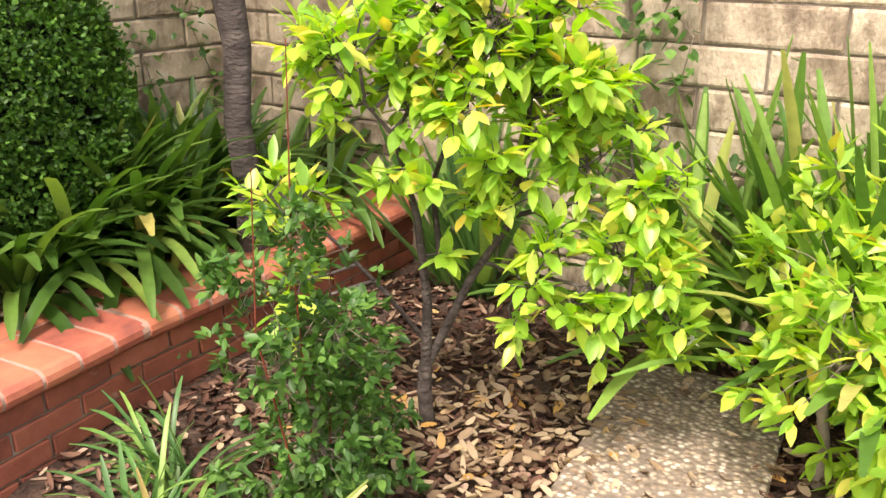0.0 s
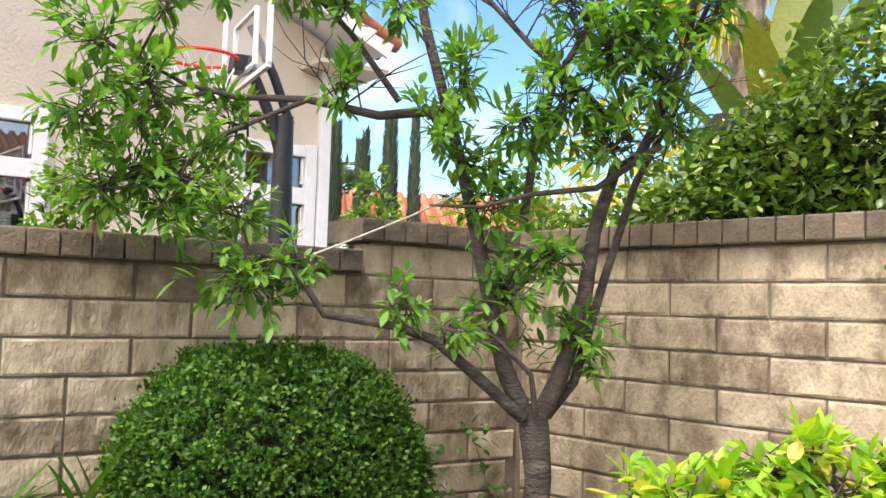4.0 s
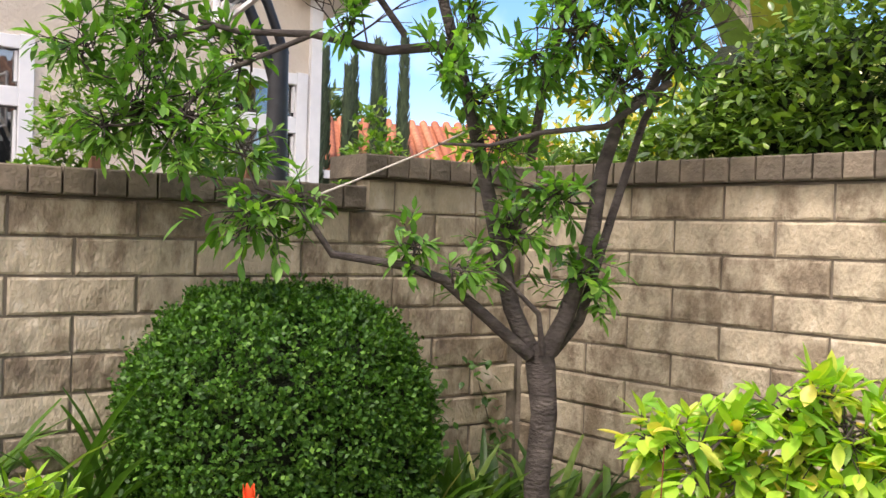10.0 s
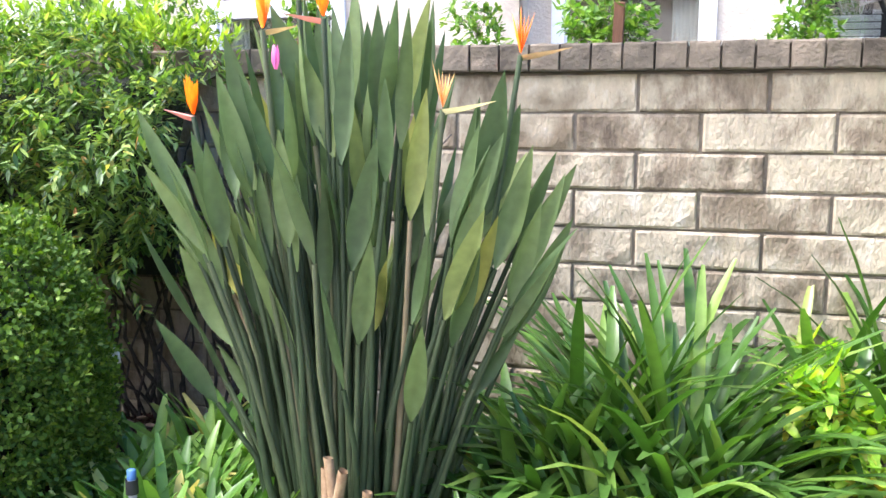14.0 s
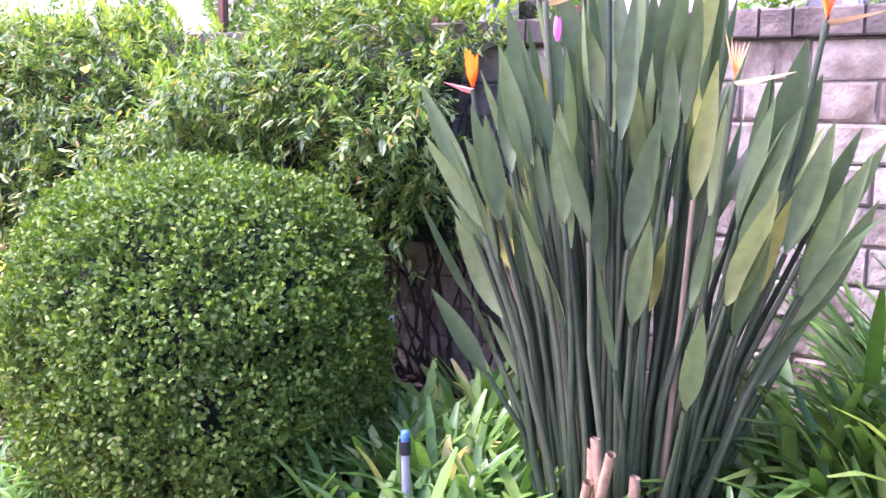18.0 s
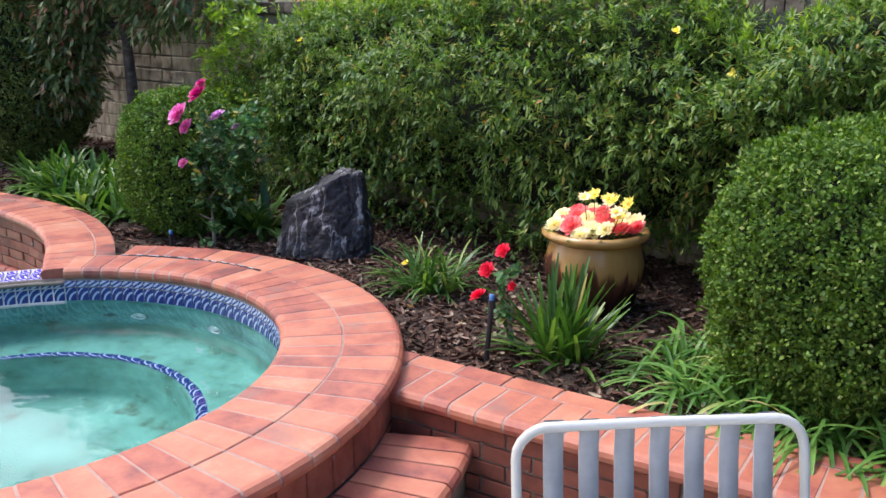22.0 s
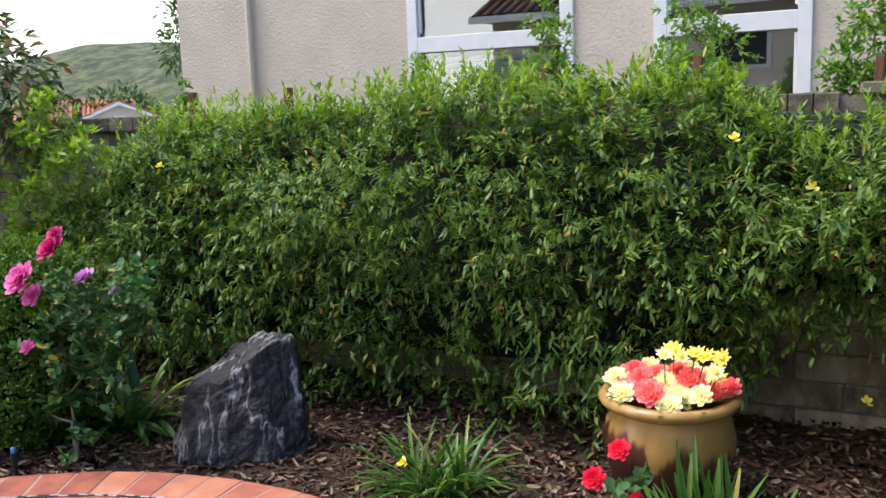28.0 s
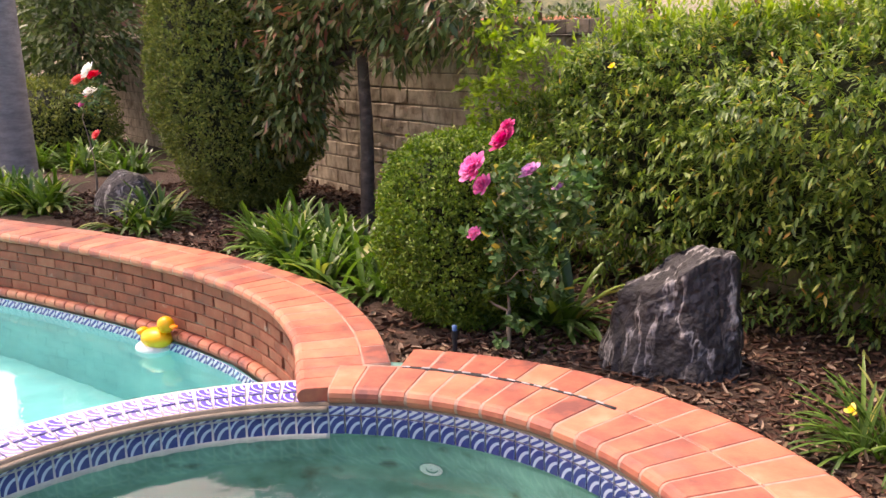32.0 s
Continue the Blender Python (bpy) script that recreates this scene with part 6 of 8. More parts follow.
WIN_L = [(-7.12, -5.01, 1.25, 3.24), (-4.02, -2.46, 1.25, 3.24)]
WIN_R = [(-0.32, 1.26, 1.25, 3.40), (1.95, 3.05, 1.25, 3.38), (5.02, 6.0, 1.25, 3.38)]
slab_wall("wall", -10.93, -0.60, HL, 0.0, 5.4, WIN_L, house)
slab_wall("wall", -0.60, 6.10, HR, 0.0, 4.30, WIN_R, house)
gb = bmesh.new()
gv = [gb.verts.new(p) for yy in (HR, HR + .22) for p in ((-0.6, yy, 4.3), (6.1, yy, 4.3), (6.1, yy, 4.66), (-0.6, yy, 7.65))]
for q in ((0, 1, 2, 3), (7, 6, 5, 4), (0, 4, 5, 1), (1, 5, 6, 2), (2, 6, 7, 3), (3, 7, 4, 0)):
    gb.faces.new([gv[i] for i in q])
part("gable", gb, M_STUCCO, house)
part("wall", box_mesh("wall", 0.2, HR - HL + .2, 5.4, 0), M_STUCCO, house, at=pose(-0.7, (HL + HR) / 2 + .1, 2.7))
part("wall", box_mesh("wall", 0.22, 6.0, 5.4, 0), M_STUCCO, house, at=pose(-10.82, HL + 3.22, 2.7))
part("wall", box_mesh("wall", 0.22, 6.0, 4.2, 0), M_STUCCO, house, at=pose(5.99, HR + 3.22, 2.1))
pipe = part("downpipe", tube("downpipe", [(-9.61, HL - .06, 0), (-9.61, HL - .06, 2.6), (-9.61, HL - .06, 5.2)], .045, M_STUCCO, 10), None, house, "painted vertical downpipe")


def window(x0, x1, z0, z1, y, bar):
    """White frame, transom pane over a lower pane with blinds."""
    # near-black backing stands for the unlit room behind the panes
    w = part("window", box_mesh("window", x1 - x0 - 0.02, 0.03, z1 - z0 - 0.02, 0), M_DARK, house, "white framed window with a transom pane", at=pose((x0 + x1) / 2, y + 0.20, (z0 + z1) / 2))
    inv = Matrix.Translation((-(x0 + x1) / 2, -(y + 0.20), -(z0 + z1) / 2))

    def bar_at(nm, cx, cz, sx, sz, d=0.09, yy=0.0, mt=M_WHITE):
        return part(nm, box_mesh(nm, sx, d, sz, 0.006), mt, w, at=inv @ pose(cx, y + yy, cz))
    f = 0.14
    bar_at("jamb", x0 + f / 2 - .03, (z0 + z1) / 2, f, z1 - z0 + .06)
    bar_at("jamb", x1 - f / 2 + .03, (z0 + z1) / 2, f, z1 - z0 + .06)
    bar_at("head", (x0 + x1) / 2, z1 - .05, x1 - x0 - 2 * f + .06, .13, .085)
    bar_at("transom", (x0 + x1) / 2, bar, x1 - x0 - 2 * f + .06, .19, .085)
    part("pane", box_mesh("pane", x1 - x0 - .2, .008, z1 - bar - .1, 0), GLASS, w, at=inv @ pose((x0 + x1) / 2, y + .06, (z1 + bar) / 2))
    part("pane", box_mesh("pane", x1 - x0 - .2, .008, bar - z0 - .1, 0), GLASS, w, at=inv @ pose((x0 + x1) / 2, y + .06, (z0 + bar) / 2))
    for s, zz in ((0.03, (z1 + bar) / 2 + .01), (0.03, (bar + z0) / 2)):
        hh = (z1 - bar - .28) if zz > bar else (bar - z0 - .26)
        for e in (-1, 1):
            bar_at("sash", (x0 + x1) / 2 + e * ((x1 - x0) / 2 - f + .01), zz, .03, hh, .05, .02)
    return w


for k, (x0, x1, z0, z1) in enumerate(WIN_L):
    window(x0, x1, z0, z1, HL, 2.53)
for k, (x0, x1, z0, z1) in enumerate(WIN_R):
    window(x0, x1, z0, z1, HR, 2.80)
# blinds in some lower panes
for x0, x1, y in ((-7.0, -5.1, HL), (2.05, 2.95, HR)):
    bl = thing("window_blind", "half-closed pale slatted blind inside the window", "blind")
    sl = box_mesh("slat", x1 - x0 - .3, .03, .055, .004)
    sl.materials.append(M_WHITE)
    for k in range(14):
        part("slat", sl, None, bl, at=pose((x0 + x1) / 2, y + .12, 1.45 + k * .068, 22, 0, 0))


M_CURT = surface("sheer_curtain", [(.3, (.55, .55, .53)), (.7, (.68, .68, .66))], 5, .9, .1, 60)
for x0, x1, z0, z1, y in ((.86, 1.14, 1.4, 2.72, HR), (.92, 1.14, 2.9, 3.3, HR), (-3.9, -3.6, 1.4, 2.45, HL), (5.14, 5.5, 1.4, 2.7, HR)):
    v, f = [], []
    for i in range(25):
        x = x0 + (x1 - x0) * i / 24
        for zz in (z0, z1):
            v.append((x, y + .12 + .018 * math.sin(i * 1.5), zz))
    for i in range(24):
        f.append((2 * i, 2 * i + 2, 2 * i + 3, 2 * i + 1))
    cu = part("curtain", raw("curtain", v, f, M_CURT, smooth=True), None)
    md = cu.modifiers.new("thick", 'SOLIDIFY')
    md.thickness = .004
    tagged(cu, "pale sheer curtain drawn aside inside the window", "curtain")


def roof(name, p0, p1, depth, parent, over=0.3, thick=.16):
    """A sloped clay tile roof edge seen from below its rake: fascia, soffit, and rows of barrel tiles."""
    (x0, z0), (x1, z1) = p0, p1
    d = Vector((x1 - x0, 0, z1 - z0))
    ln, a = d.length, math.degrees(math.atan2(z1 - z0, x1 - x0))
    m = pose(x0, 0, z0, 0, -a, 0)
    r = part(name, box_mesh("deck", ln, depth, .05, 0), M_WHITE, parent, at=m @ pose(ln / 2, depth / 2, .0))
    inv = (m @ pose(ln / 2, depth / 2, 0)).inverted()
    part("fascia", box_mesh("fascia", ln, .05, .24, .004), M_WHITE, r, at=inv @ (m @ pose(ln / 2, -.03, .02)))
    n = int(ln / .33)
    tl = tube("tile", [(0, 0, 0), (.17, 0, .012), (.36, 0, .02)], [.105, .098, .085], M_TILE, 10)
    for i in range(n + 1):
        for j in range(3):
            part("roof_tile", tl, None, r, at=inv @ (m @ pose(i * .33 - .03, .02 + j * .21, .12)))
    part("tile_field", box_mesh("tile_field", ln, depth - .6, .1, 0), M_TILE, r, at=inv @ (m @ pose(ln / 2, depth / 2 + .3, .10)))
    return r


rf = roof("roof", (-1.4, 8.2), (6.62, 4.52), 5.0, house)
part("corner_trim", box_mesh("corner_trim", .14, .30, 4.3, .005, True), M_WHITE, house, at=pose(6.12, HR + .08, 0))
rf.matrix_basis = pose(0, HR - 0.62, 0) @ rf.matrix_basis
part("soffit", box_mesh("soffit", .9, 3.0, .05, 0), M_STUCCO, house, at=pose(6.25, HR + 1.0, 4.32))
rf2 = part("roof", box_mesh("roof", 10.8, 5.0, .25, .02), M_TILE, house, at=pose(-5.8, HL + 2.2, 5.5))
# solid box added inside, its near-black colour standing for unlit rooms
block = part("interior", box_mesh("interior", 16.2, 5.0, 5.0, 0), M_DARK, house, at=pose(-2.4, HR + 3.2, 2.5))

# ---------------------------------------------------------------- basketball hoop
def hoop():
    t = thing("basketball_hoop", "basketball hoop on a padded black pole with a clear framed backboard", "basketball hoop", (3.68, 7.2, -0.52), rz=-97)
    part("pole", tube("pole", [(0, 0, .0), (0, 0, 1.9), (0, 0, 3.25)], [.085, .085, .06], M_BLACK, 14), None, t)
    part("arm", tube("arm", [(0, 0, 2.95), (0, -.10, 3.25), (0, -.24, 3.55)], .035, M_BLACK, 8), None, t)
    part("arm", tube("arm", [(0, .04, 3.2), (0, -.08, 3.5), (0, -.24, 3.80)], .03, M_BLACK, 8), None, t)
    bd = part("backboard", box_mesh("backboard", 1.10, .02, .72, .004), clear_panel(), t, "clear acrylic backboard", at=pose(0, -.26, 3.78))
    for cx, cz, sx, sz in ((0, .36, 1.12, .03), (0, -.36, 1.12, .03), (-.55, 0, .03, .70), (.55, 0, .03, .70), (0, .06, .52, .022), (0, -.28, .52, .022), (-.25, -.11, .022, .34), (.25, -.11, .022, .34)):
        part("frame_bar", box_mesh("frame_bar", sx, .03, sz, .003), M_WHITE, bd, at=pose(cx, -.012, cz))
    rim = [(.225 * math.cos(a), -.54 + .225 * math.sin(a), 3.55) for a in np.linspace(0, 2 * math.pi, 25)]
    part("rim", tube("rim", rim, .011, petal("rim_red", (.55, .05, .04), (.6, .07, .05)), 6), None, t, "orange-red steel rim")
    part("bracket", box_mesh("bracket", .16, .12, .10, .006), M_BLACK, t, at=pose(0, -.30, 3.54))
    net = []
    for k in range(10):
        a0 = k * .628
        for s in (-1, 1):
            net.append(tube("n", [(.22 * math.cos(a0), -.54 + .22 * math.sin(a0), 3.54), (.16 * math.cos(a0 + s * .31), -.54 + .16 * math.sin(a0 + s * .31), 3.38), (.12 * math.cos(a0 + s * .62), -.54 + .12 * math.sin(a0 + s * .62), 3.22)], .004, sides=4))
    part("net", merge("net", net, M_WHITE), None, t, "white cord net")


def clear_panel():
    m, n, l, b = nodes_of("clear_acrylic")
    tr = n.new("ShaderNodeBsdfTransparent")
    mix = n.new("ShaderNodeMixShader")
    mix.inputs[0].default_value = .18
    b.inputs["Roughness"].default_value = .05
    b.inputs["Base Color"].default_value = (.5, .52, .55, 1)
    l.new(tr.outputs[0], mix.inputs[1])
    l.new(b.outputs[0], mix.inputs[2])
    l.new(mix.outputs[0], n["Material Output"].inputs[0])
    return m


hoop()

# ---------------------------------------------------------------- far ground, hills, houses, trees
def hill(name, pts, y0, label):
    """A broad hill ridge with brush."""
    v, f = [], []
    nx, ny = 70, 14
    for i in range(nx):
        for k in range(ny):
            s = k / (ny - 1)
            u = i / (nx - 1)
            x = pts[0] + (pts[1] - pts[0]) * u
            h = pts[2] * (0.45 + .55 * math.sin(u * math.pi) ** .8) + pts[2] * .30 * noise.noise(Vector((u * 4, pts[3], 0)))
            z = h * math.sin(s * math.pi / 2) + 1.2 * noise.noise(Vector((x * .06, s * 5, 1)))
            v.append((x, y0 + s * pts[4], z - 1))
    for i in range(nx - 1):
        for k in range(ny - 1):
            f.append((i * ny + k, (i + 1) * ny + k, (i + 1) * ny + k + 1, i * ny + k + 1))
    return tagged(part(name, raw(name, v, f, M_HILL, smooth=True), None), label, "hill", kind="structure")


M_HILL = surface("grassy_hill", [(0.36, (0.016, 0.026, 0.014)), (0.48, (0.048, 0.066, 0.030)), (0.58, (0.095, 0.105, 0.048)), (0.74, (0.16, 0.145, 0.078))], .35, .95, 0, 1)
h1 = hill("hill", (-210, 10, 21, 3.3, 60), 95, "green and tan grassy hill with brush")
# the haze of distance is painted into the ridge as pale blue
M_FARB = surface("haze_painted_mountain", [(0.3, (0.20, 0.27, 0.40)), (0.7, (0.28, 0.35, 0.47))], .02, 1, 0, 1)
h2 = hill("mountain", (-700, 100, 52, 8.1, 100), 520, "distant mountain ridge coloured with blue haze")
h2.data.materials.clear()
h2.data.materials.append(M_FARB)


def crown_tree(name, at, height, blobs, n, leaf, w, material, label, trunk=.12, category="tree", hang=0.0, bark=None):
    """Trunk, limbs and a gappy crown of single leaves."""
    t = thing(name, label, category, at)
    blobs = np.asarray(blobs, float)
    part("trunk", tube("trunk", [(0, 0, -.1), (.02, .01, height * .3), (0, 0, height * .55)], [trunk, trunk * .8, trunk * .6], bark or M_BARK, 8), None, t)
    limbs = [tube("l", [(0, 0, height * .5), b[:3] * .5 + np.array((0, 0, height * .30)) + RNG.normal(0, .03, 3), b[:3]], [trunk * .5, trunk * .3, trunk * .1], sides=5) for b in blobs]
    tagged(part("limb_mass", merge("limb_mass", limbs, bark or M_BARK), None, t), kind="stuff")
    wts = blobs[:, 3] ** 2
    k = RNG.choice(len(blobs), n, p=wts / wts.sum())
    d = ball_dirs(n)
    r = blobs[k, 3] * RNG.uniform(.55, 1.05, n) * (1 + .25 * lump(d * 2 + blobs[k, :3], 1.4))
    P = blobs[k, :3] + d * r[:, None]
    D = unit(d + ball_dirs(n) * .8 + (0, 0, .1 - hang))
    tagged(part("crown", blades("crown", P, D, leaf * RNG.uniform(.7, 1.3, n), w * RNG.uniform(.8, 1.2, n), material, .4, 3, (.3, 1, .06), .3, roll=.9), None, t), kind="stuff")
    return t


# photinia by the pool wall, topiary, palm
crown_tree("photinia_tree", (-7.4, 4.40, SOIL), 2.6, [(0, 0, 2.0, .6), (-.6, -.2, 1.85, .5), (.6, 0, 1.95, .55), (-.95, -.35, 1.45, .4), (-1.0, -.4, 1.05, .33), (-.9, -.35, .72, .28), (-.6, -.2, 1.35, .36), (0, 0, 2.5, .5), (.5, 0, 2.4, .45), (-.5, -.1, 2.35, .45), (1.15, .05, 1.65, .4), (1.4, .1, 1.45, .28), (.6, .1, 1.55, .32), (0, -.2, 1.65, .35), (-.45, -.25, 1.2, .36), (-.5, -.3, .85, .30), (-.35, -.2, 1.5, .4), (.5, 0, 1.40, .28)],
           14000, .088, .034, L_PHOT, "photinia tree with glossy dark leaves and reddish tips", .06, hang=.35, bark=M_BARK)
clipped_bush("topiary", (-8.78, 4.05), 0.74, 0.7, 0.25, 2.75, 70000, .036, .017, L_TOPI, "tall clipped dome-shaped olive green shrub", 2.15)
clipped_bush("low_hedge", (-14.0, 3.7), 1.0, 0.7, 0.15, 1.25, 16000, .05, .024, L_TOPI, "low clipped dark green hedge beside the palm", 3.0)
crown_tree("dark_tree", (-15.2, 4.35, .25), 2.6, [(0, 0, 1.6, .9), (1.0, 0, 1.7, .8), (-1.0, 0, 1.6, .9), (.3, 0, 2.6, 1.0), (1.2, -.1, 2.5, .7), (-.8, 0, 2.8, .9), (.2, 0, 3.6, .8), (-1.6, 0, 2.2, .8), (-.4, -.1, 1.0, .7)], 10000, .12, .055, L_FAR, "dark leafy tree in front of the far wall", .12)
palm = thing("palm_tree", "smooth grey ringed palm trunk beside the pool", "palm tree", (-11.75, 2.75, 0.1))
part("trunk", tube("trunk", [(0, 0, 0), (0, 0, .35), (.01, 0, 1.2), (.02, 0, 2.6), (.03, 0, 5.5)], [.32, .255, .235, .22, .18], surface("palm_bark", [(.3, (.16, .155, .16)), (.7, (.30, .29, .29))], 7, .9, .7, 26, stretch=(1, 1, 3)), 20), None, palm)
a = RNG.uniform(0, 6.28, 40)
part("frond_mass", blades("frond_mass", np.tile((.03, 0, 5.5), (40, 1)), np.c_[np.cos(a), np.sin(a), RNG.uniform(.2, 1.2, 40)], 2.2, .35, L_FAR, 1.4, 6, (.2, .8, 1, .9, .6, .05), .4), None, palm)
rose((-10.5, 3.25, SOIL), [((0, -.05, 1.05), .08), ((.15, 0, .95), .07), ((-.15, 0, .85), .07), ((.3, 0, 1.1), .07), ((.1, -.05, .85), .06), ((.55, -.1, 1.15), .08), ((.6, -.1, .6), .05)], 300,
     [(0, 0, .9, .2), (.2, 0, .95, .2), (-.15, 0, .8, .15), (.5, -.05, 1.0, .2)], [P_CORAL, P_WHITE, P_CORAL, P_RED, P_PINK, P_WHITE, P_CORAL], "tall rose bush with coral and white blooms")
bm = bmesh.new()
bmesh.ops.create_icosphere(bm, subdivisions=4, radius=1)
for v in bm.verts:
    v.co = Vector((v.co.x * .34, v.co.y * .25, max(v.co.z, -.4) * .28)) * (1 + .12 * noise.noise(v.co * 2.2))
ob = part("boulder", bm, M_ROCK, smooth=True)
ob.matrix_basis = pose(-9.15, 3.15, SOIL + .08)
tagged(ob, "low rounded grey boulder in the bed behind the pool wall", "rock")
for x, y in ((-12.2, 3.6), (-13.0, 3.9), (-11.6, 3.9), (-12.8, 3.2), (-9.7, 2.62), (-10.0, 2.5), (-10.4, 2.35), (-10.8, 2.15), (-8.45, 3.02)):
    strap_clump("strap_leaf_plant", (x, y, SOIL), 110, .45, .034, .2, L_AGA, "arching strap-leaf clump behind the pool wall")
# bushy light shoots at the hedge's end
shrub("mock_orange", (-5.75, 4.35, SOIL), .015, [(0, 0, 1.1, .2), (.1, .05, 1.35, .18), (-.1, 0, .9, .18), (.05, 0, 1.52, .12), (.3, .05, 1.2, .2), (-.25, 0, 1.05, .12), (.1, 0, .7, .2), (-.1, 0, 1.3, .14)], 1700, .056, .024, L_SHOOT, "light green shrub with fresh upright shoots at the wall")


# far houses
def far_house(at, w, d, h, rise, rz, label, tiles=None):
    t = thing("far_house", label, "house", at, rz=rz)
    part("wall", box_mesh("wall", w, d, h, .01, True), M_STUCCO, t)
    bm = bmesh.new()
    pts = [(-w / 2 - .4, -d / 2 - .4, h), (w / 2 + .4, -d / 2 - .4, h), (w / 2 + .4, d / 2 + .4, h), (-w / 2 - .4, d / 2 + .4, h), (-w / 2 - .4, 0, h + rise), (w / 2 + .4, 0, h + rise)]
    vs = [bm.verts.new(p) for p in pts]
    for q in ((0, 1, 5, 4), (2, 3, 4, 5), (0, 4, 3), (1, 2, 5), (0, 3, 2, 1)):
        bm.faces.new([vs[i] for i in q])
    tiles = tiles or M_TILE
    rr = part("roof", bm, tiles, t)
    row = tube("row", [(0, -d / 2 - .42, h + .03), (0, -d / 4 - .2, h + rise / 2 + .05), (0, 0, h + rise + .05)], .13, tiles, 8)
    for i in range(int((w + .8) / .38)):
        part("roof_tile", row, None, rr, at=pose(-w / 2 - .3 + i * .38, 0, 0))
    part("fascia", box_mesh("fascia", w + .9, .06, .22, 0), M_WHITE, rr, at=pose(0, -d / 2 - .45, h - .06))
    for e in (-.28, .1):
        wd = part("window", box_mesh("window", 1.3, .08, 1.1, .01), M_WHITE, t, at=pose(w * e, -d / 2, h * .55))
        part("pane", box_mesh("pane", 1.1, .02, .9, 0), GLASS, wd, at=pose(0, -.05, 0))
    return t


far_house((17.2, 27.0, -.75), 9, 7, 4.0, 1.9, -25, "far house with orange clay tile roof")


def gable_house(at, w, d, h, rise, rz, label, arched):
    """A stucco house seen on its gable: raked white trim, tile slopes and windows."""
    t = thing("far_house", label, "house", at, rz=rz)
    bm = bmesh.new()
    vs = [bm.verts.new(p) for yy in (-d / 2, d / 2) for p in ((-w / 2, yy, 0), (w / 2, yy, 0), (w / 2, yy, h), (0, yy, h + rise), (-w / 2, yy, h))]
    bm.faces.new(vs[:5])
    bm.faces.new(vs[5:][::-1])
    for k in range(5):
        bm.faces.new((vs[(k + 1) % 5], vs[k], vs[5 + k], vs[5 + (k + 1) % 5]))
    part("wall", bm, M_STUCCO, t)
    ln = math.hypot(w / 2, rise) + .5
    an = math.degrees(math.atan2(rise, w / 2))
    for s in (-1, 1):
        m = pose(0, 0, h + rise + .12) @ pose(0, 0, 0, 0, s * an, 0)
        rr = part("roof", box_mesh("roof", ln, d + .8, .14, .02), M_TILE, t, at=m @ pose(s * ln / 2, 0, 0))
        part("fascia", box_mesh("fascia", ln, .08, .24, 0), M_WHITE, rr, at=pose(0, -d / 2 - .42, -.06))
        row = tube("row", [(-ln / 2, 0, .08), (0, 0, .08), (ln / 2, 0, .08)], .12, M_TILE, 6)
        for k in range(int((d + .6) / .36)):
            part("roof_tile", row, None, rr, at=pose(0, -d / 2 - .3 + k * .36, 0))
    for x, z, ww, hh in arched:
        wd = part("window", box_mesh("window", ww, .10, hh, .02), M_WHITE, t, at=pose(x, -d / 2, z))
        # opaque pane, room shade painted in as near-black
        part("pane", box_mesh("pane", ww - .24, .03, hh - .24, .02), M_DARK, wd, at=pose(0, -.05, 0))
    return t


gable_house((-63.9, 60.0, -3.0), 6.2, 9, 4.7, 1.3, 46, "far white gabled house with clay tile roof", [(0, 4.6, .9, .8)])
far_house((-72.5, 62.0, -3.2), 11, 9, 4.9, 1.8, 46, "far stucco house with orange clay tile roof")
gable_house((-39.0, 21.5, -3.0), 7.5, 9, 6.3, 1.9, 62, "two-storey stucco house with white trimmed gable and clay tiles", [(-.4, 5.6, 1.1, 2.2), (2.0, 5.1, 1.2, 1.2)])
far_house((-27.0, 8.3, -1.3), 6, 6, 3.3, 1.5, 0, "neighbouring house with brown shingle roof behind trees", M_SHINGLE)


def cypress(at, h, r, label="narrow dark green cypress tree in the distance"):
    t = thing("cypress", label, "tree", at, "cypress row")
    n = 900
    z = RNG.uniform(.06, 1, n)
    a = RNG.uniform(0, 6.28, n)
    rr = r * np.sin(np.clip(z * 1.05, 0, 1) ** .6 * math.pi) ** .7 * RNG.uniform(.7, 1.1, n) + .03
    P = np.c_[np.cos(a) * rr, np.sin(a) * rr, z * h]
    part("crown", blades("crown", P, np.c_[np.cos(a) * .3, np.sin(a) * .3, np.ones(n)], h * .05, h * .012, L_CYP, .0, 3, (.5, 1, .1), .3), None, t)
    part("trunk", tube("trunk", [(0, 0, 0), (0, 0, h * .5), (0, 0, h * .95)], [.12, .08, .01], M_BARK, 6), None, t)
    return t


L_CYP = leafy("cypress_spray", [(0.0, (0.018, 0.034, 0.016)), (1.0, (0.055, 0.085, 0.04))], .6, .1)
for i in range(7):
    cypress((12.7 + i * .46, 24.5 + (i % 2) * .5, -1), 7.6 + RNG.uniform(-.7, .5), .13)
for i in range(7):
    cypress((-33 + i * 1.0, 38 + i * .4, -2), 6.0 + RNG.uniform(-.8, .8), .6)
crown_tree("far_tree", (20, 40, -1), 7, [(0, 0, 7.5, 2.2), (1.5, 0, 7, 1.8), (-1.8, 0, 6.6, 1.6)], 1400, .5, .25, L_FAR, "distant dark round tree")
crown_tree("far_tree", (-46, 50, -1), 9, [(0, 0, 9, 2.0), (.6, 0, 11, 1.4), (-1, 0, 7.5, 1.8)], 900, .6, .2, L_FAR, "distant open gum tree on the hill")
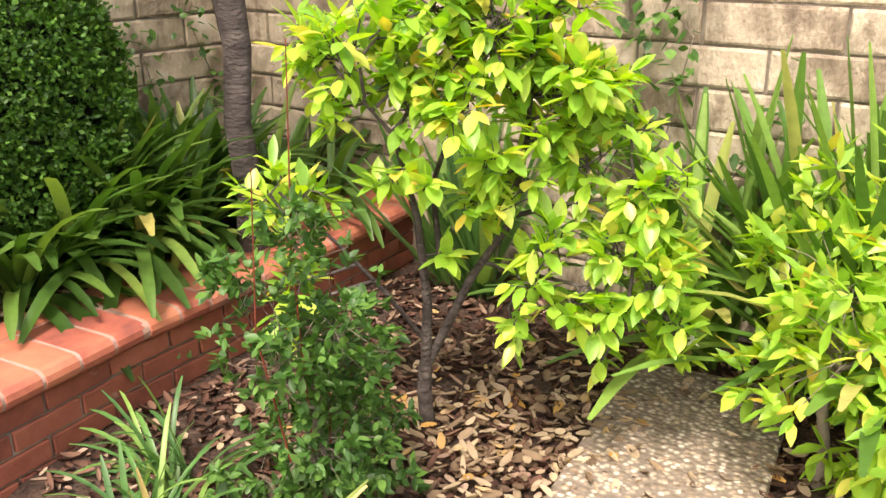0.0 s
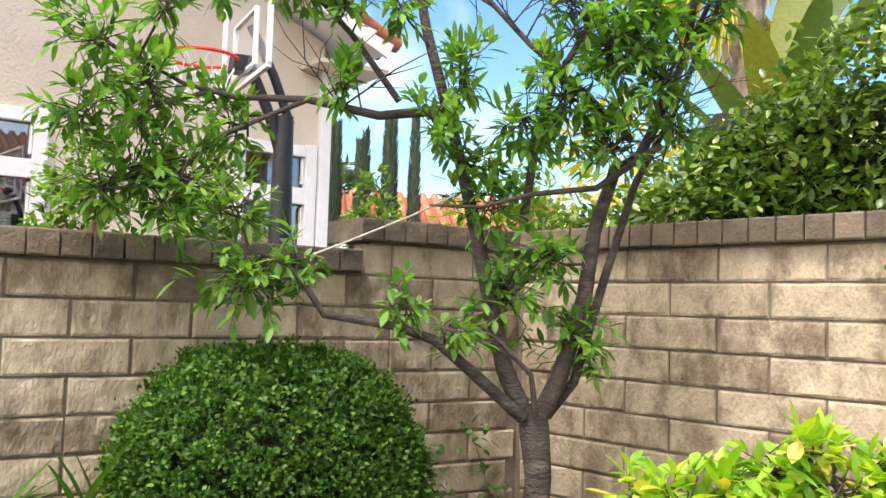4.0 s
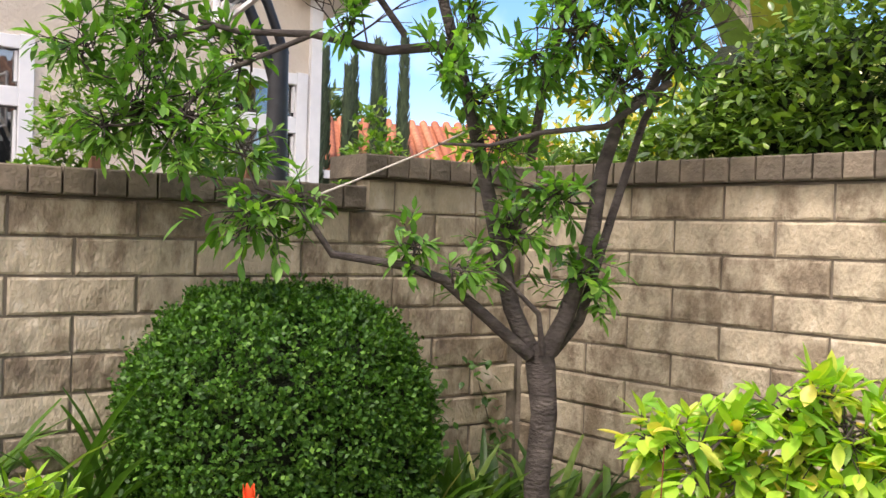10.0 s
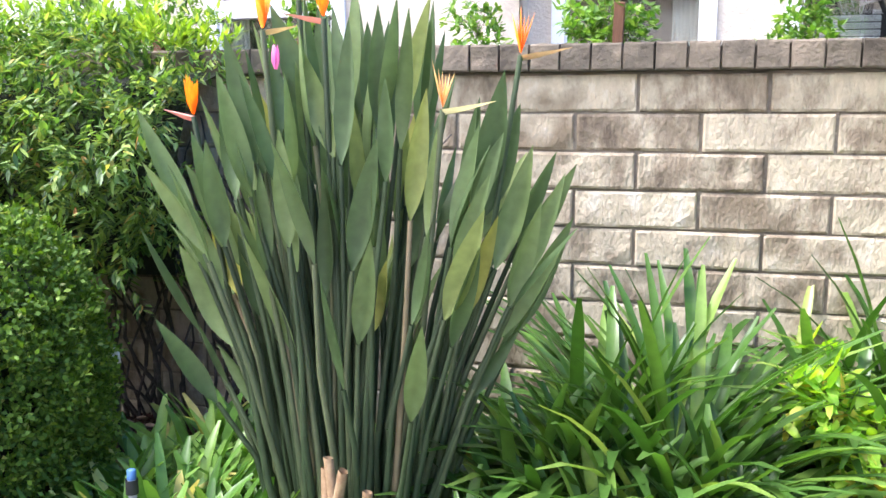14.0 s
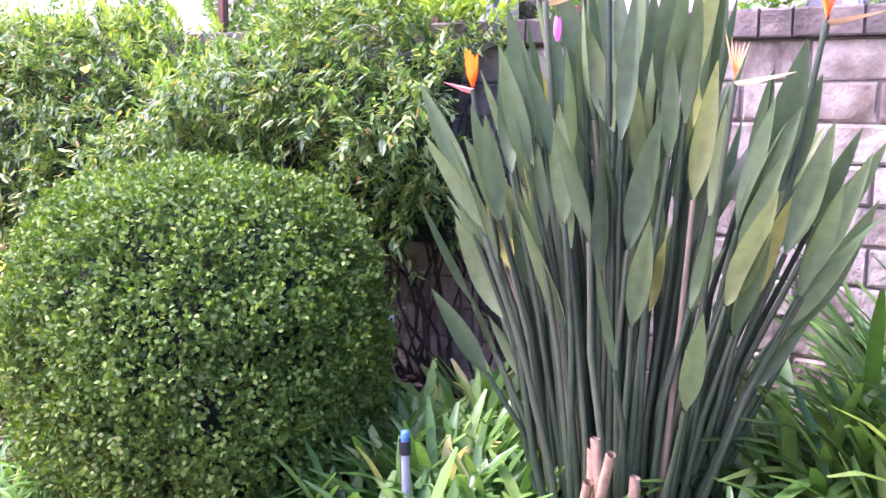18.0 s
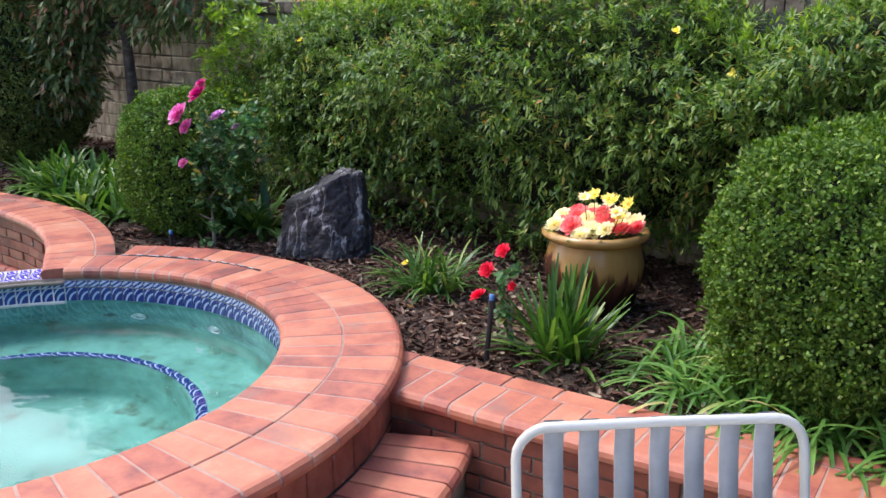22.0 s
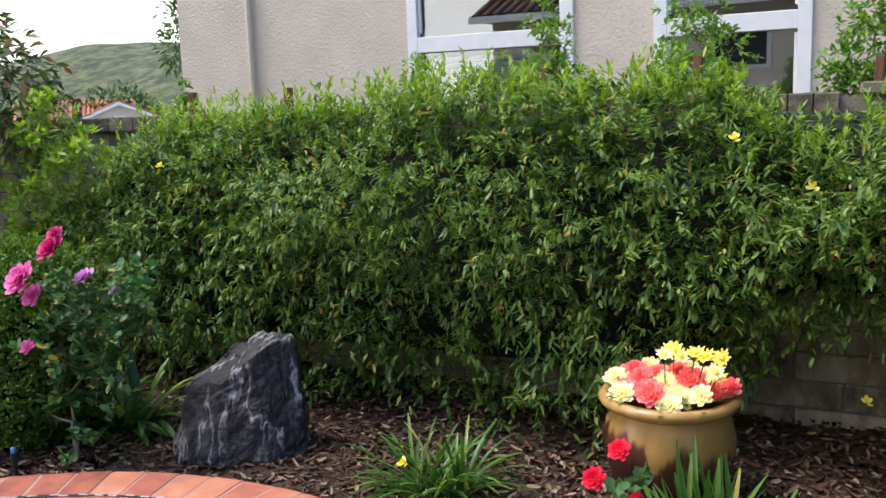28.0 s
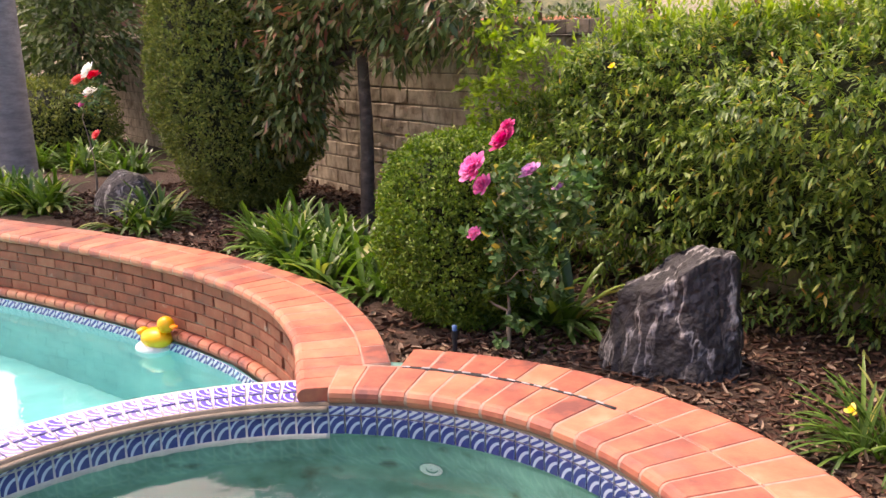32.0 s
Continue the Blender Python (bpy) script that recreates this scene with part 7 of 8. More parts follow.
for x, y, s in ((-58, 62, 3), (-50, 66, 3), (-70, 64, 4), (-42, 70, 3.4), (-64, 80, 4), (-74, 72, 3.6), (-80, 66, 4.2), (-88, 84, 5), (-60, 74, 4.4), (-68, 90, 5)):
    crown_tree("far_tree", (x, y, -1), s, [(0, 0, s * .9, s * .5), (s * .5, 0, s * .7, s * .45), (-s * .5, 0, s * .7, s * .4)], 700, .7, .35, L_FAR, "distant dark green tree below the hill")
# weeping tree above the pool
t = crown_tree("weeping_tree", (-15.5, 7.5, 0), 6, [(0, 0, 4.8, 1.6), (2.2, -.3, 4.8, 1.5), (-2, 0, 4.6, 1.6), (3.8, -.6, 4.9, 1.1), (.8, 0, 3.6, 1.3), (-1, 0, 3.2, 1.3), (2.6, -.2, 3.7, .9), (5.2, -.8, 5.0, .6)], 5200, .11, .028, L_FAR, "large weeping tree with fine hanging leaves", .22, hang=1.2)

# ---------------------------------------------------------------- planting behind the walls
nb_ground = part("neighbour_bank", box_mesh("neighbour_bank", 24, 5.75, 1.25, 0, True), M_SOIL, at=pose(-5.0, 8.18, 0.004))
tagged(nb_ground, "raised planted bank behind the block wall", "ground", kind="structure")

def young_hedge(x, y, z, h, wd):
    c = [(0, 0, h * .30, wd), (.02, 0, h * .55, wd * .85), (0, .02, h * .78, wd * .6), (0, 0, h * .95, wd * .3), (-wd * .7, 0, h * .28, wd * .65), (wd * .7, 0, h * .25, wd * .65), (-wd * .4, -.05, h * .55, wd * .5), (wd * .4, -.05, h * .5, wd * .5), (0, -.1, h * .15, wd)]
    t = shrub("young_hedge_shrub", (x, y, z), .012, c, int(4600 * wd / .25), .040, .018, L_HEDGE2, "young upright green shrub tied to a wooden stake", "shrub", fork=(0, 0, h * .2), tuft=7)
    t["group"] = "staked shrubs behind the wall"
    part("stake", box_mesh("stake", .04, .04, h * .62, .003, True), M_WOOD, t, "brown wooden stake", at=pose(.04, -wd * .75, 0, 0, 2, 0))
    return t


L_HEDGE2 = leafy("staked_shrub_leaf", [(0.0, (0.061, 0.138, 0.023)), (0.5, (0.112, 0.220, 0.034)), (1.0, (0.223, 0.331, 0.066))], .4, .35)
for x, h, wd in ((-7.6, .65, .16), (-5.95, .75, .15), (-4.1, .80, .24), (-3.28, 1.12, .27), (-2.46, 1.15, .32), (-1.65, 1.08, .28), (-1.18, 1.15, .27), (-.52, .95, .20), (.25, .85, .20), (.80, 1.12, .23), (1.54, .78, .24), (2.12, .95, .28), (2.75, .95, .26), (3.55, .95, .28), (4.5, 1.1, .28)):
    young_hedge(x, 5.75, 1.25, h, wd)
for x, y, z, w in ((-6.5, 5.3, 1.2, .045), (-5.47, 5.3, 1.2, .05), (-4.73, 5.3, 1.2, .045)):
    ob = part("wooden_post", box_mesh("wooden_post", w, w, .85, .006, True), M_WOOD, at=pose(x, y, z - .15, 0, 0, 8))
    tagged(ob, "short brown wooden post behind the wall", "post")
ob = part("cap_slab", box_mesh("cap_slab", .36, .28, .05, .006, True), M_MORTAR, at=pose(-1.46, WALL_Y + .10, CAP_Z + .08, 0, 0, 4))
tagged(ob, "loose pale concrete slab lying on the wall", "slab")
crown_tree("green_shrub", (4.55, 6.2, 1.0), .8, [(0, 0, .9, .35), (-.3, 0, .7, .3), (.35, 0, .75, .3), (.1, 0, 1.25, .25)], 700, .07, .035, L_SHOOT, "fresh green shrub behind the wall corner", .03, "shrub")
# dense glossy hedge behind the east wall
t = thing("east_hedge", "dense glossy green hedge with cream flower clusters behind the wall", "hedge", (0, 0, 0))
n = 27000
s = RNG.uniform(-1.2, 4.6, n)
hh = RNG.uniform(0, 1, n)
top = 2.75 + .22 * lump(np.c_[s, 0 * s, 0 * s], .9, 5) + .12 * np.clip(s, 0, 4) - .5 * np.clip(.6 - s, 0, 1.5)
off = .48 + .16 * lump(np.c_[s, hh * 2, 0 * s], 1.6, 3) + .35 * np.clip(hh - .8, 0, 1) * 3
P = np.c_[E0.x + EDIR.x * s, E0.y + EDIR.y * s, 1.6 + (top - 1.6) * hh] + np.c_[off, off * .13, 0 * s] + jitter(n, .06)
D = unit(np.c_[-np.abs(RNG.normal(.5, .5, n)), RNG.normal(0, .7, n), RNG.normal(.1, .6, n)])
part("foliage", blades("foliage", P, D, RNG.uniform(.035, .066, n), RNG.uniform(.018, .031, n), L_EAST := leafy("glossy_hedge_leaf", [(0.0, (0.035, 0.075, 0.015)), (0.5, (0.085, 0.165, 0.026)), (0.88, (0.17, 0.28, 0.045)), (1.0, (0.26, 0.36, 0.07))], .3, .25), .3, 4, (.25, 1, .9, .1), .25, roll=.9), None, t)
# added block closes the gaps; its near-black colour is painted shade
part("twig_core", box_mesh("twig_core", 5.4, .34, 1.35, .12), M_CORE, t, "dark filler block coloured as the hedge's inner shade", at=rot_e @ pose(2.3, .80, 1.80))
fl = []
for i in range(60):
    q = P[RNG.integers(0, n)] + (-.05, 0, .02)
    fl.append(blades("f", q + jitter(26, .035), ball_dirs(26), .014, .010, None, 0, 3, (.5, 1, .4), .2))
part("flower_cluster_mass", merge("flower_cluster_mass", fl, P_CREAM), None, t, "small cream flower clusters")

# banana leaves and palms beyond the east wall
bn = thing("banana_plant", "broad yellow-edged banana leaves rising behind the hedge", "banana plant", (5.6, 4.9, .5))
for i in range(9):
    a = 2.4 + i * .55
    me = blades("banana_leaf", [(0, 0, 1.6 + .1 * i)], [(math.cos(a) * .6, math.sin(a) * .6, 1.0)], 1.0, .21, L_BIG, .55, 9, (.15, .7, .95, 1, 1, .95, .8, .55, .05), .3)
    part("banana_leaf", me, None, bn)
part("trunk", tube("trunk", [(0, 0, -.5), (.02, 0, .8), (0, 0, 2.2)], [.12, .1, .05], M_BARK2, 8), None, bn)
M_PALMT = surface("shaggy_palm_bark", [(.3, (.20, .165, .13)), (.5, (.38, .33, .27)), (.75, (.58, .52, .45))], 8, .95, .9, 20, stretch=(1, 1, .4), dist=.04)
for x, y, h, r in ((7.3, 4.75, 5.1, .26), (8.3, 4.2, 5.6, .28), (10.0, 8.6, 5.6, .2)):
    pt = thing("fan_palm", "palm with shaggy grey trunk and yellowing fronds behind the wall", "palm tree", (x, y, 0))
    part("trunk", tube("trunk", [(0, 0, 0), (0, 0, 1.5), (.03, 0, 3), (.05, 0, h)], [r, r * .95, r * .85, r * .9], M_PALMT, 12), None, pt)
    m = 260
    a = RNG.uniform(0, 6.28, m)
    tagged(part("boot_mass", blades("boot_mass", np.c_[np.cos(a) * r * .9, np.sin(a) * r * .9, RNG.uniform(1, h, m)], np.c_[np.cos(a) * .35, np.sin(a) * .35, np.full(m, .9)], .22, .10, M_PALMT, 0, 3, (1, .8, .2), .5), None, pt), kind="stuff")
    k = 30
    a = RNG.uniform(0, 6.28, k)
    fr, strands = [], []
    for i in range(k):
        el = RNG.uniform(-.9, .8)
        d = unit(np.array((math.cos(a[i]), math.sin(a[i]), el)))
        tip = np.array((.05, 0, h)) + d * .75
        fr.append(tube("r", [(.05, 0, h), tip], [.018, .01], sides=4))
        kk = 26
        fan = unit(d + ball_dirs(kk) * .65)
        strands.append(blades("st", np.tile(tip, (kk, 1)), fan, RNG.uniform(.5, .95, kk), .035, None, 1.3, 6, (.8, 1, 1, .8, .5, .05), .4))
    part("stalk_mass", merge("stalk_mass", fr, L_YELLOW), None, pt)
    part("frond_mass", merge("frond_mass", strands, L_YELLOW), None, pt)
for x, y, s in ((7.2, 7.0, .9), (5.4, 5.9, 1.0), (6.0, 5.2, .7), (6.3, 6.3, .7), (8.5, 6.0, 1.0), (6.0, 7.2, .6)):
    crown_tree("yellow_green_shrub", (x, y, .8), 1.2, [(0, 0, 1.1, .6 * s), (.5, 0, .8, .5 * s), (-.5, 0, .7, .5 * s), (0, 0, 1.7, .4 * s)], 800, .12, .04, L_YELLOW if s > .8 else L_SHOOT, "yellow-green shrub behind the wall", .05, "shrub")

# ---------------------------------------------------------------- the garden's own house, behind the walk
own = thing("garden_house", "two-storey stucco house with brown tiled roof facing the garden", "house", (-2, -9.0, 0))
part("wall", box_mesh("wall", 26, .25, 5.0, .01, True), M_STUCCO, own)
bm = bmesh.new()
vs = [bm.verts.new(p) for p in ((-13.6, .8, 4.75), (13.6, .8, 4.75), (13.6, -5, 7.3), (-13.6, -5, 7.3), (-13.6, -5, 4.75), (13.6, -5, 4.75))]
for q in ((0, 1, 2, 3), (0, 3, 4), (1, 5, 2), (0, 4, 5, 1), (3, 2, 5, 4)):
    bm.faces.new([vs[i] for i in q])
orf = part("roof", bm, M_SHINGLE, own)
part("fascia", box_mesh("fascia", 27.2, .06, .24, .004), M_WHITE, orf, at=pose(0, .84, 4.72))
row = tube("row", [(0, .84, 4.80), (0, -2, 6.03), (0, -5, 7.34)], .12, M_SHINGLE, 6)
for i in range(72):
    part("roof_tile", row, None, orf, at=pose(-13.4 + i * .377, 0, 0))
for x in (-9, -4.5, 4, 8.5):
    wd = part("window", box_mesh("window", 1.8, .1, 1.5, .01), M_WHITE, own, "white framed window", at=pose(x, .14, 3.4))
    # pane coloured near-black for the unlit room behind it
    part("pane", box_mesh("pane", 1.55, .02, 1.25, 0), M_DARK, wd, at=pose(0, .06, 0))

# ---------------------------------------------------------------- patio furniture
def strap_chair(m):
    """Tube-framed chair with vertical vinyl straps and white arms."""
    t = thing("patio_chair", "cream tube patio chair with grey vinyl straps pushed against the table", "chair")
    t.matrix_basis = m
    W2 = .31
    fr = [(-W2, .10, .46), (-W2, .02, .62), (-W2, -.02, .80)] + [(-W2 + .07 - .07 * math.cos(q), -.025, .80 + .07 * math.sin(q)) for q in (.3, .6, .9, 1.2, 1.45)] + [(0, -.03, .87)] + [(W2 - .07 + .07 * math.cos(q), -.025, .80 + .07 * math.sin(q)) for q in (1.45, 1.2, .9, .6, .3)] + [(W2, -.02, .80), (W2, .02, .62), (W2, .10, .46)]
    part("back_frame", tube("back_frame", fr, .011, M_TUBE, 8), None, t)
    st = raw("strap", *strap_arrays([(.0, -.044, .878), (0, -.045, .80), (0, -.015, .62), (0, .08, .47)], .042))
    st.materials.append(M_STRAP)
    for k in range(7):
        part("strap", st, None, t, at=pose(-.228 + k * .076, .005, 0))
    seat = raw("seat_strap", *strap_arrays([(0, .10, .445), (0, .35, .43), (0, .56, .44)], .042))
    seat.materials.append(M_STRAP)
    for k in range(9):
        part("seat_strap", seat, None, t, at=pose(-.24 + k * .06, 0, 0))
    for s in (-1, 1):
        part("arm", box_mesh("arm", .052, .46, .028, .012, seg=2), M_PLASTIC, t, "white plastic armrest", at=pose(s * W2, .26, .655))
        part("arm_post", box_mesh("arm_post", .05, .035, .20, .012, seg=2), M_PLASTIC, t, at=pose(s * W2, .035, .58))
        part("leg", tube("leg", [(s * W2, .48, .65), (s * W2, .50, .3), (s * (W2 + .01), .52, 0)], .0125, M_TUBE, 8), None, t)
        part("leg", tube("leg", [(s * W2, .10, .46), (s * W2, .0, .2), (s * (W2 + .01), -.06, 0)], .0125, M_TUBE, 8), None, t)
        part("seat_rail", tube("seat_rail", [(s * W2, .08, .45), (s * W2, .57, .44)], .0125, M_TUBE, 8), None, t)
    return t


def strap_arrays(pts, w, th=.003):
    v, f = [], []
    for p in pts:
        for sx, dy in ((-1, -th), (1, -th), (1, th), (-1, th)):
            v.append((p[0] + sx * w / 2, p[1] + dy, p[2]))
    for i in range(len(pts) - 1):
        for k in range(4):
            k2 = (k + 1) % 4
            f.append((i * 4 + k, i * 4 + k2, (i + 1) * 4 + k2, (i + 1) * 4 + k))
    return v, f


CH_RZ = math.degrees(math.atan2(.46, .40))
strap_chair(pose(-.67, 2.14, 0.012, 0, 0, CH_RZ + 180))

tb = thing("patio_table", "white moulded plastic oval patio table", "table", (-.10, 1.73, 0), rz=CH_RZ)
prof = [(0, .70), (.55, .70), (.60, .703), (.625, .712), (.63, .722), (.615, .73), (.58, .728), (.01, .726)]
top = lathe("tabletop", prof, 48, M_PLASTIC)
for v in top.vertices:
    v.co.x *= 1.15
    v.co.y *= .97
part("tabletop", top, None, tb)
for sx in (-1, 1):
    for sy in (-1, 1):
        part("leg", tube("leg", [(sx * .34, sy * .27, .70), (sx * .40, sy * .32, 0)], [.04, .028], M_PLASTIC, 10), None, tb)

# ---------------------------------------------------------------- small things
duck = thing("pool_duck", "yellow and white floating duck in the pool", "pool float")
duck.matrix_basis = pose(-6.72, 2.54, WATER_Z, 0, 0, 205) @ Matrix.Diagonal((.82, .82, .82, 1))
M_DUCK = surface("yellow_plastic", [(.3, (.84, .40, .008)), (.7, (.90, .48, .015))], 4, .35, 0)


def blob(name, c, r, material, parent, sub=3):
    bm = bmesh.new()
    bmesh.ops.create_icosphere(bm, subdivisions=sub, radius=1)
    for v in bm.verts:
        v.co = Vector((c[0] + v.co.x * r[0], c[1] + v.co.y * r[1], c[2] + v.co.z * r[2]))
    return part(name, bm, material, parent, smooth=True)


blob("body", (0, 0, .09), (.13, .10, .075), M_DUCK, duck)
blob("head", (-.10, 0, .20), (.065, .06, .062), M_DUCK, duck)
blob("beak", (-.172, 0, .195), (.035, .03, .014), petal("beak_orange", (.8, .3, .02), (.85, .36, .03)), duck)
blob("tail", (.14, 0, .12), (.04, .05, .03), M_DUCK, duck)
blob("float_base", (.05, 0, .01), (.14, .11, .055), M_WHITE, duck)


def irrigation(at, h, lean, head, label):
    t = thing("irrigation_riser", label, "sprinkler", at)
    top = (lean[0] * h, lean[1] * h, h)
    part("riser", tube("riser", [(0, 0, -.04), top], .0105, head, 10), None, t)
    part("collar", tube("collar", [(top[0], top[1], h - .035), (top[0], top[1], h)], .015, M_BLACK, 10), None, t)
    part("nozzle", tube("nozzle", [(top[0], top[1], h), (top[0] + .001, top[1], h + .022), (top[0] + .001, top[1], h + .024)], [.011, .011, .001], surface("blue_cap", [(.3, (.05, .14, .32)), (.7, (.07, .18, .40))], 9, .4, 0), 10), None, t)


M_GREYP = surface("grey_riser", [(.3, (.30, .30, .34)), (.7, (.42, .42, .46))], 8, .5, .1, 60)
irrigation((-.05, 3.66, SOIL), .42, (0, 0), M_GREYP, "grey sprinkler riser with blue cap among strap leaves")
irrigation((-2.09, 3.15, SOIL), .30, (.08, .05), M_BLACK, "black sprinkler riser leaning in the mulch")
irrigation((-4.62, 3.18, SOIL), .13, (0, 0), M_BLACK, "short black sprinkler riser in the mulch")


# wire trellis on the east wall, climbing plant below it
tr = thing("wire_trellis", "small square rusty wire grid hung on the block wall", "trellis")
tr.matrix_basis = rot_e @ pose(0, -.03, 0)
u0, u1, z1, z0 = .88, 1.195, 1.54, 1.25
for k in range(10):
    u = u0 + (u1 - u0) * k / 9
    part("wire", tube("wire", [(u, 0, z0), (u, 0, z1)], .0028 if k in (0, 9) else .0014, M_STEEL, 6), None, tr)
for k in range(11):
    z = z0 + (z1 - z0) * k / 10
    part("wire", tube("wire", [(u0, 0, z), (u1, 0, z)], .0028 if k in (0, 10) else .0014, M_STEEL, 6), None, tr)


def creeper(base, pts, n, label):
    """A thin climbing vine with lobed leaves on a wall."""
    t = thing("climbing_vine", label, "vine")
    t.matrix_basis = base
    st, P = [], []
    for line_pts in pts:
        q = np.array([(p[0] + RNG.normal(0, .01), -.02 - abs(RNG.normal(0, .01)), p[1]) for p in line_pts])
        st.append(tube("s", q, np.linspace(.004, .0015, len(q)), sides=4))
        for i in range(len(q) - 1):
            for s in np.linspace(0, 1, 7):
                P.append(q[i] * (1 - s) + q[i + 1] * s)
    tagged(part("stem_mass", merge("stem_mass", st, M_BARK2), None, t), kind="stuff")
    P = np.array(P)
    k = RNG.integers(0, len(P), n)
    Q = P[k] + np.c_[RNG.normal(0, .035, n), -np.abs(RNG.normal(.02, .02, n)), RNG.normal(0, .035, n)]
    aim = np.c_[RNG.normal(0, .8, n), np.full(n, -.5), RNG.normal(-.2, .6, n)]
    for i in range(n):
        part("leaf", blades("leaf", Q[i:i + 1], aim[i:i + 1], RNG.uniform(.03, .055), RNG.uniform(.024, .04), L_SHRUB, .3, 4, (.3, 1, .7, .08), .25), None, t)
    return t


creeper(rot_e, [[(.95, .2), (1.0, .6), (1.05, 1.0), (.95, 1.32)], [(1.0, .5), (1.15, .75), (1.2, 1.05), (1.05, 1.2)], [(1.2, .3), (1.35, .65), (1.55, .95)], [(1.1, .4), (1.4, .55), (1.7, .8)], [(.9, .4), (1.05, .85)], [(1.5, .2), (1.5, .55)], [(.98, 1.05), (1.02, 1.3), (.95, 1.55), (.9, 1.7)], [(1.05, 1.0), (1.2, 1.25), (1.32, 1.3)]], 290, "thin climbing vine with small green leaves on the block wall")
creeper(pose(0, WALL_Y, 0), [[(3.2, .3), (3.25, .7), (3.3, 1.0)], [(3.5, .3), (3.45, .6), (3.4, .95)], [(3.65, .3), (3.7, .75), (3.6, 1.05)], [(3.0, .3), (3.1, .55)]], 260, "green climbing vine at the foot of the wall corner")


# flat aggregate slab and brick edge in the low bed
sl = part("stone_slab", box_mesh("stone_slab", .80, .46, .06, .006), M_AGG)
sl.matrix_basis = pose(3.47, 2.64, .105, 0, 0, 17)
tagged(sl, "exposed-aggregate concrete slab partly under fallen leaves", "paving slab", kind="structure")

# blooms on the hedge
for p in ((-2.02, 4.36, 1.60), (-1.75, 4.40, 1.42), (-1.55, 4.45, .62), (-4.9, 4.4, 1.5)):
    bloom("trumpet_flower", p, .03, P_YELL, "small yellow trumpet flower on the vine hedge", 7)
bloom("trumpet_flower", (-3.05, 3.62, .46), .03, P_YELL, "small yellow flower over the day lily", 7)


# ---------------------------------------------------------------- litter: mulch chips, dry leaves
def scatter(name, n, region, size, material, label, kind, flat=.5, zf=soil_z, up=.012, category="mulch"):
    P = np.array([region() for _ in range(n)])
    Z = np.array([zf(p[0], p[1]) for p in P]) + .012 * 1.0 + RNG.uniform(0, up, n)
    a = RNG.uniform(0, 6.28, n)
    D = np.c_[np.cos(a), np.sin(a), RNG.normal(0, .22, n)]
    me = blades(name, np.c_[P, Z], D, RNG.uniform(*size[0], n), RNG.uniform(*size[1], n), material, RNG.normal(0, .3, n), 4, (.55, 1, .9, .35), flat, roll=.5)
    ob = part(name, me, None)
    return tagged(ob, label, category, kind=kind)


def in_bed():
    while True:
        x, y = RNG.uniform(-4.7, 3.7), RNG.uniform(3.0, 5.0)
        fx = np.interp(x, [p[0] for p in PLANTER], [p[1] for p in PLANTER]) + .34
        if y > fx and math.hypot(x - SPA[0], y - SPA[1]) > R_OUT + .02:
            return x, y


def in_low():
    while True:
        x, y = RNG.uniform(2.3, 4.05), RNG.uniform(1.6, 4.0)
        fx = np.interp(x, [p[0] for p in PLANTER], [p[1] for p in PLANTER])
        if y < fx - .02:
            return x, y


def low_z(x, y):
    return .10 + .02 * noise.noise(Vector((x * 3, y * 3, 0))) - max(0.0, 2.3 - x) * .25


scatter("mulch_chips", 15000, in_bed, ((.02, .055), (.010, .022)), M_CHIP, "shredded brown bark chips", "stuff", 1.2)
def in_pool_bed():
    while True:
        x, y = RNG.uniform(-10.4, -4.5), RNG.uniform(2.6, 5.0)
        fy = np.interp(-x, [-p[0] for p in POOL], [p[1] for p in POOL]) + .42
        if y > fy and math.hypot(x - SPA[0], y - SPA[1]) > R_OUT + .02:
            return x, y


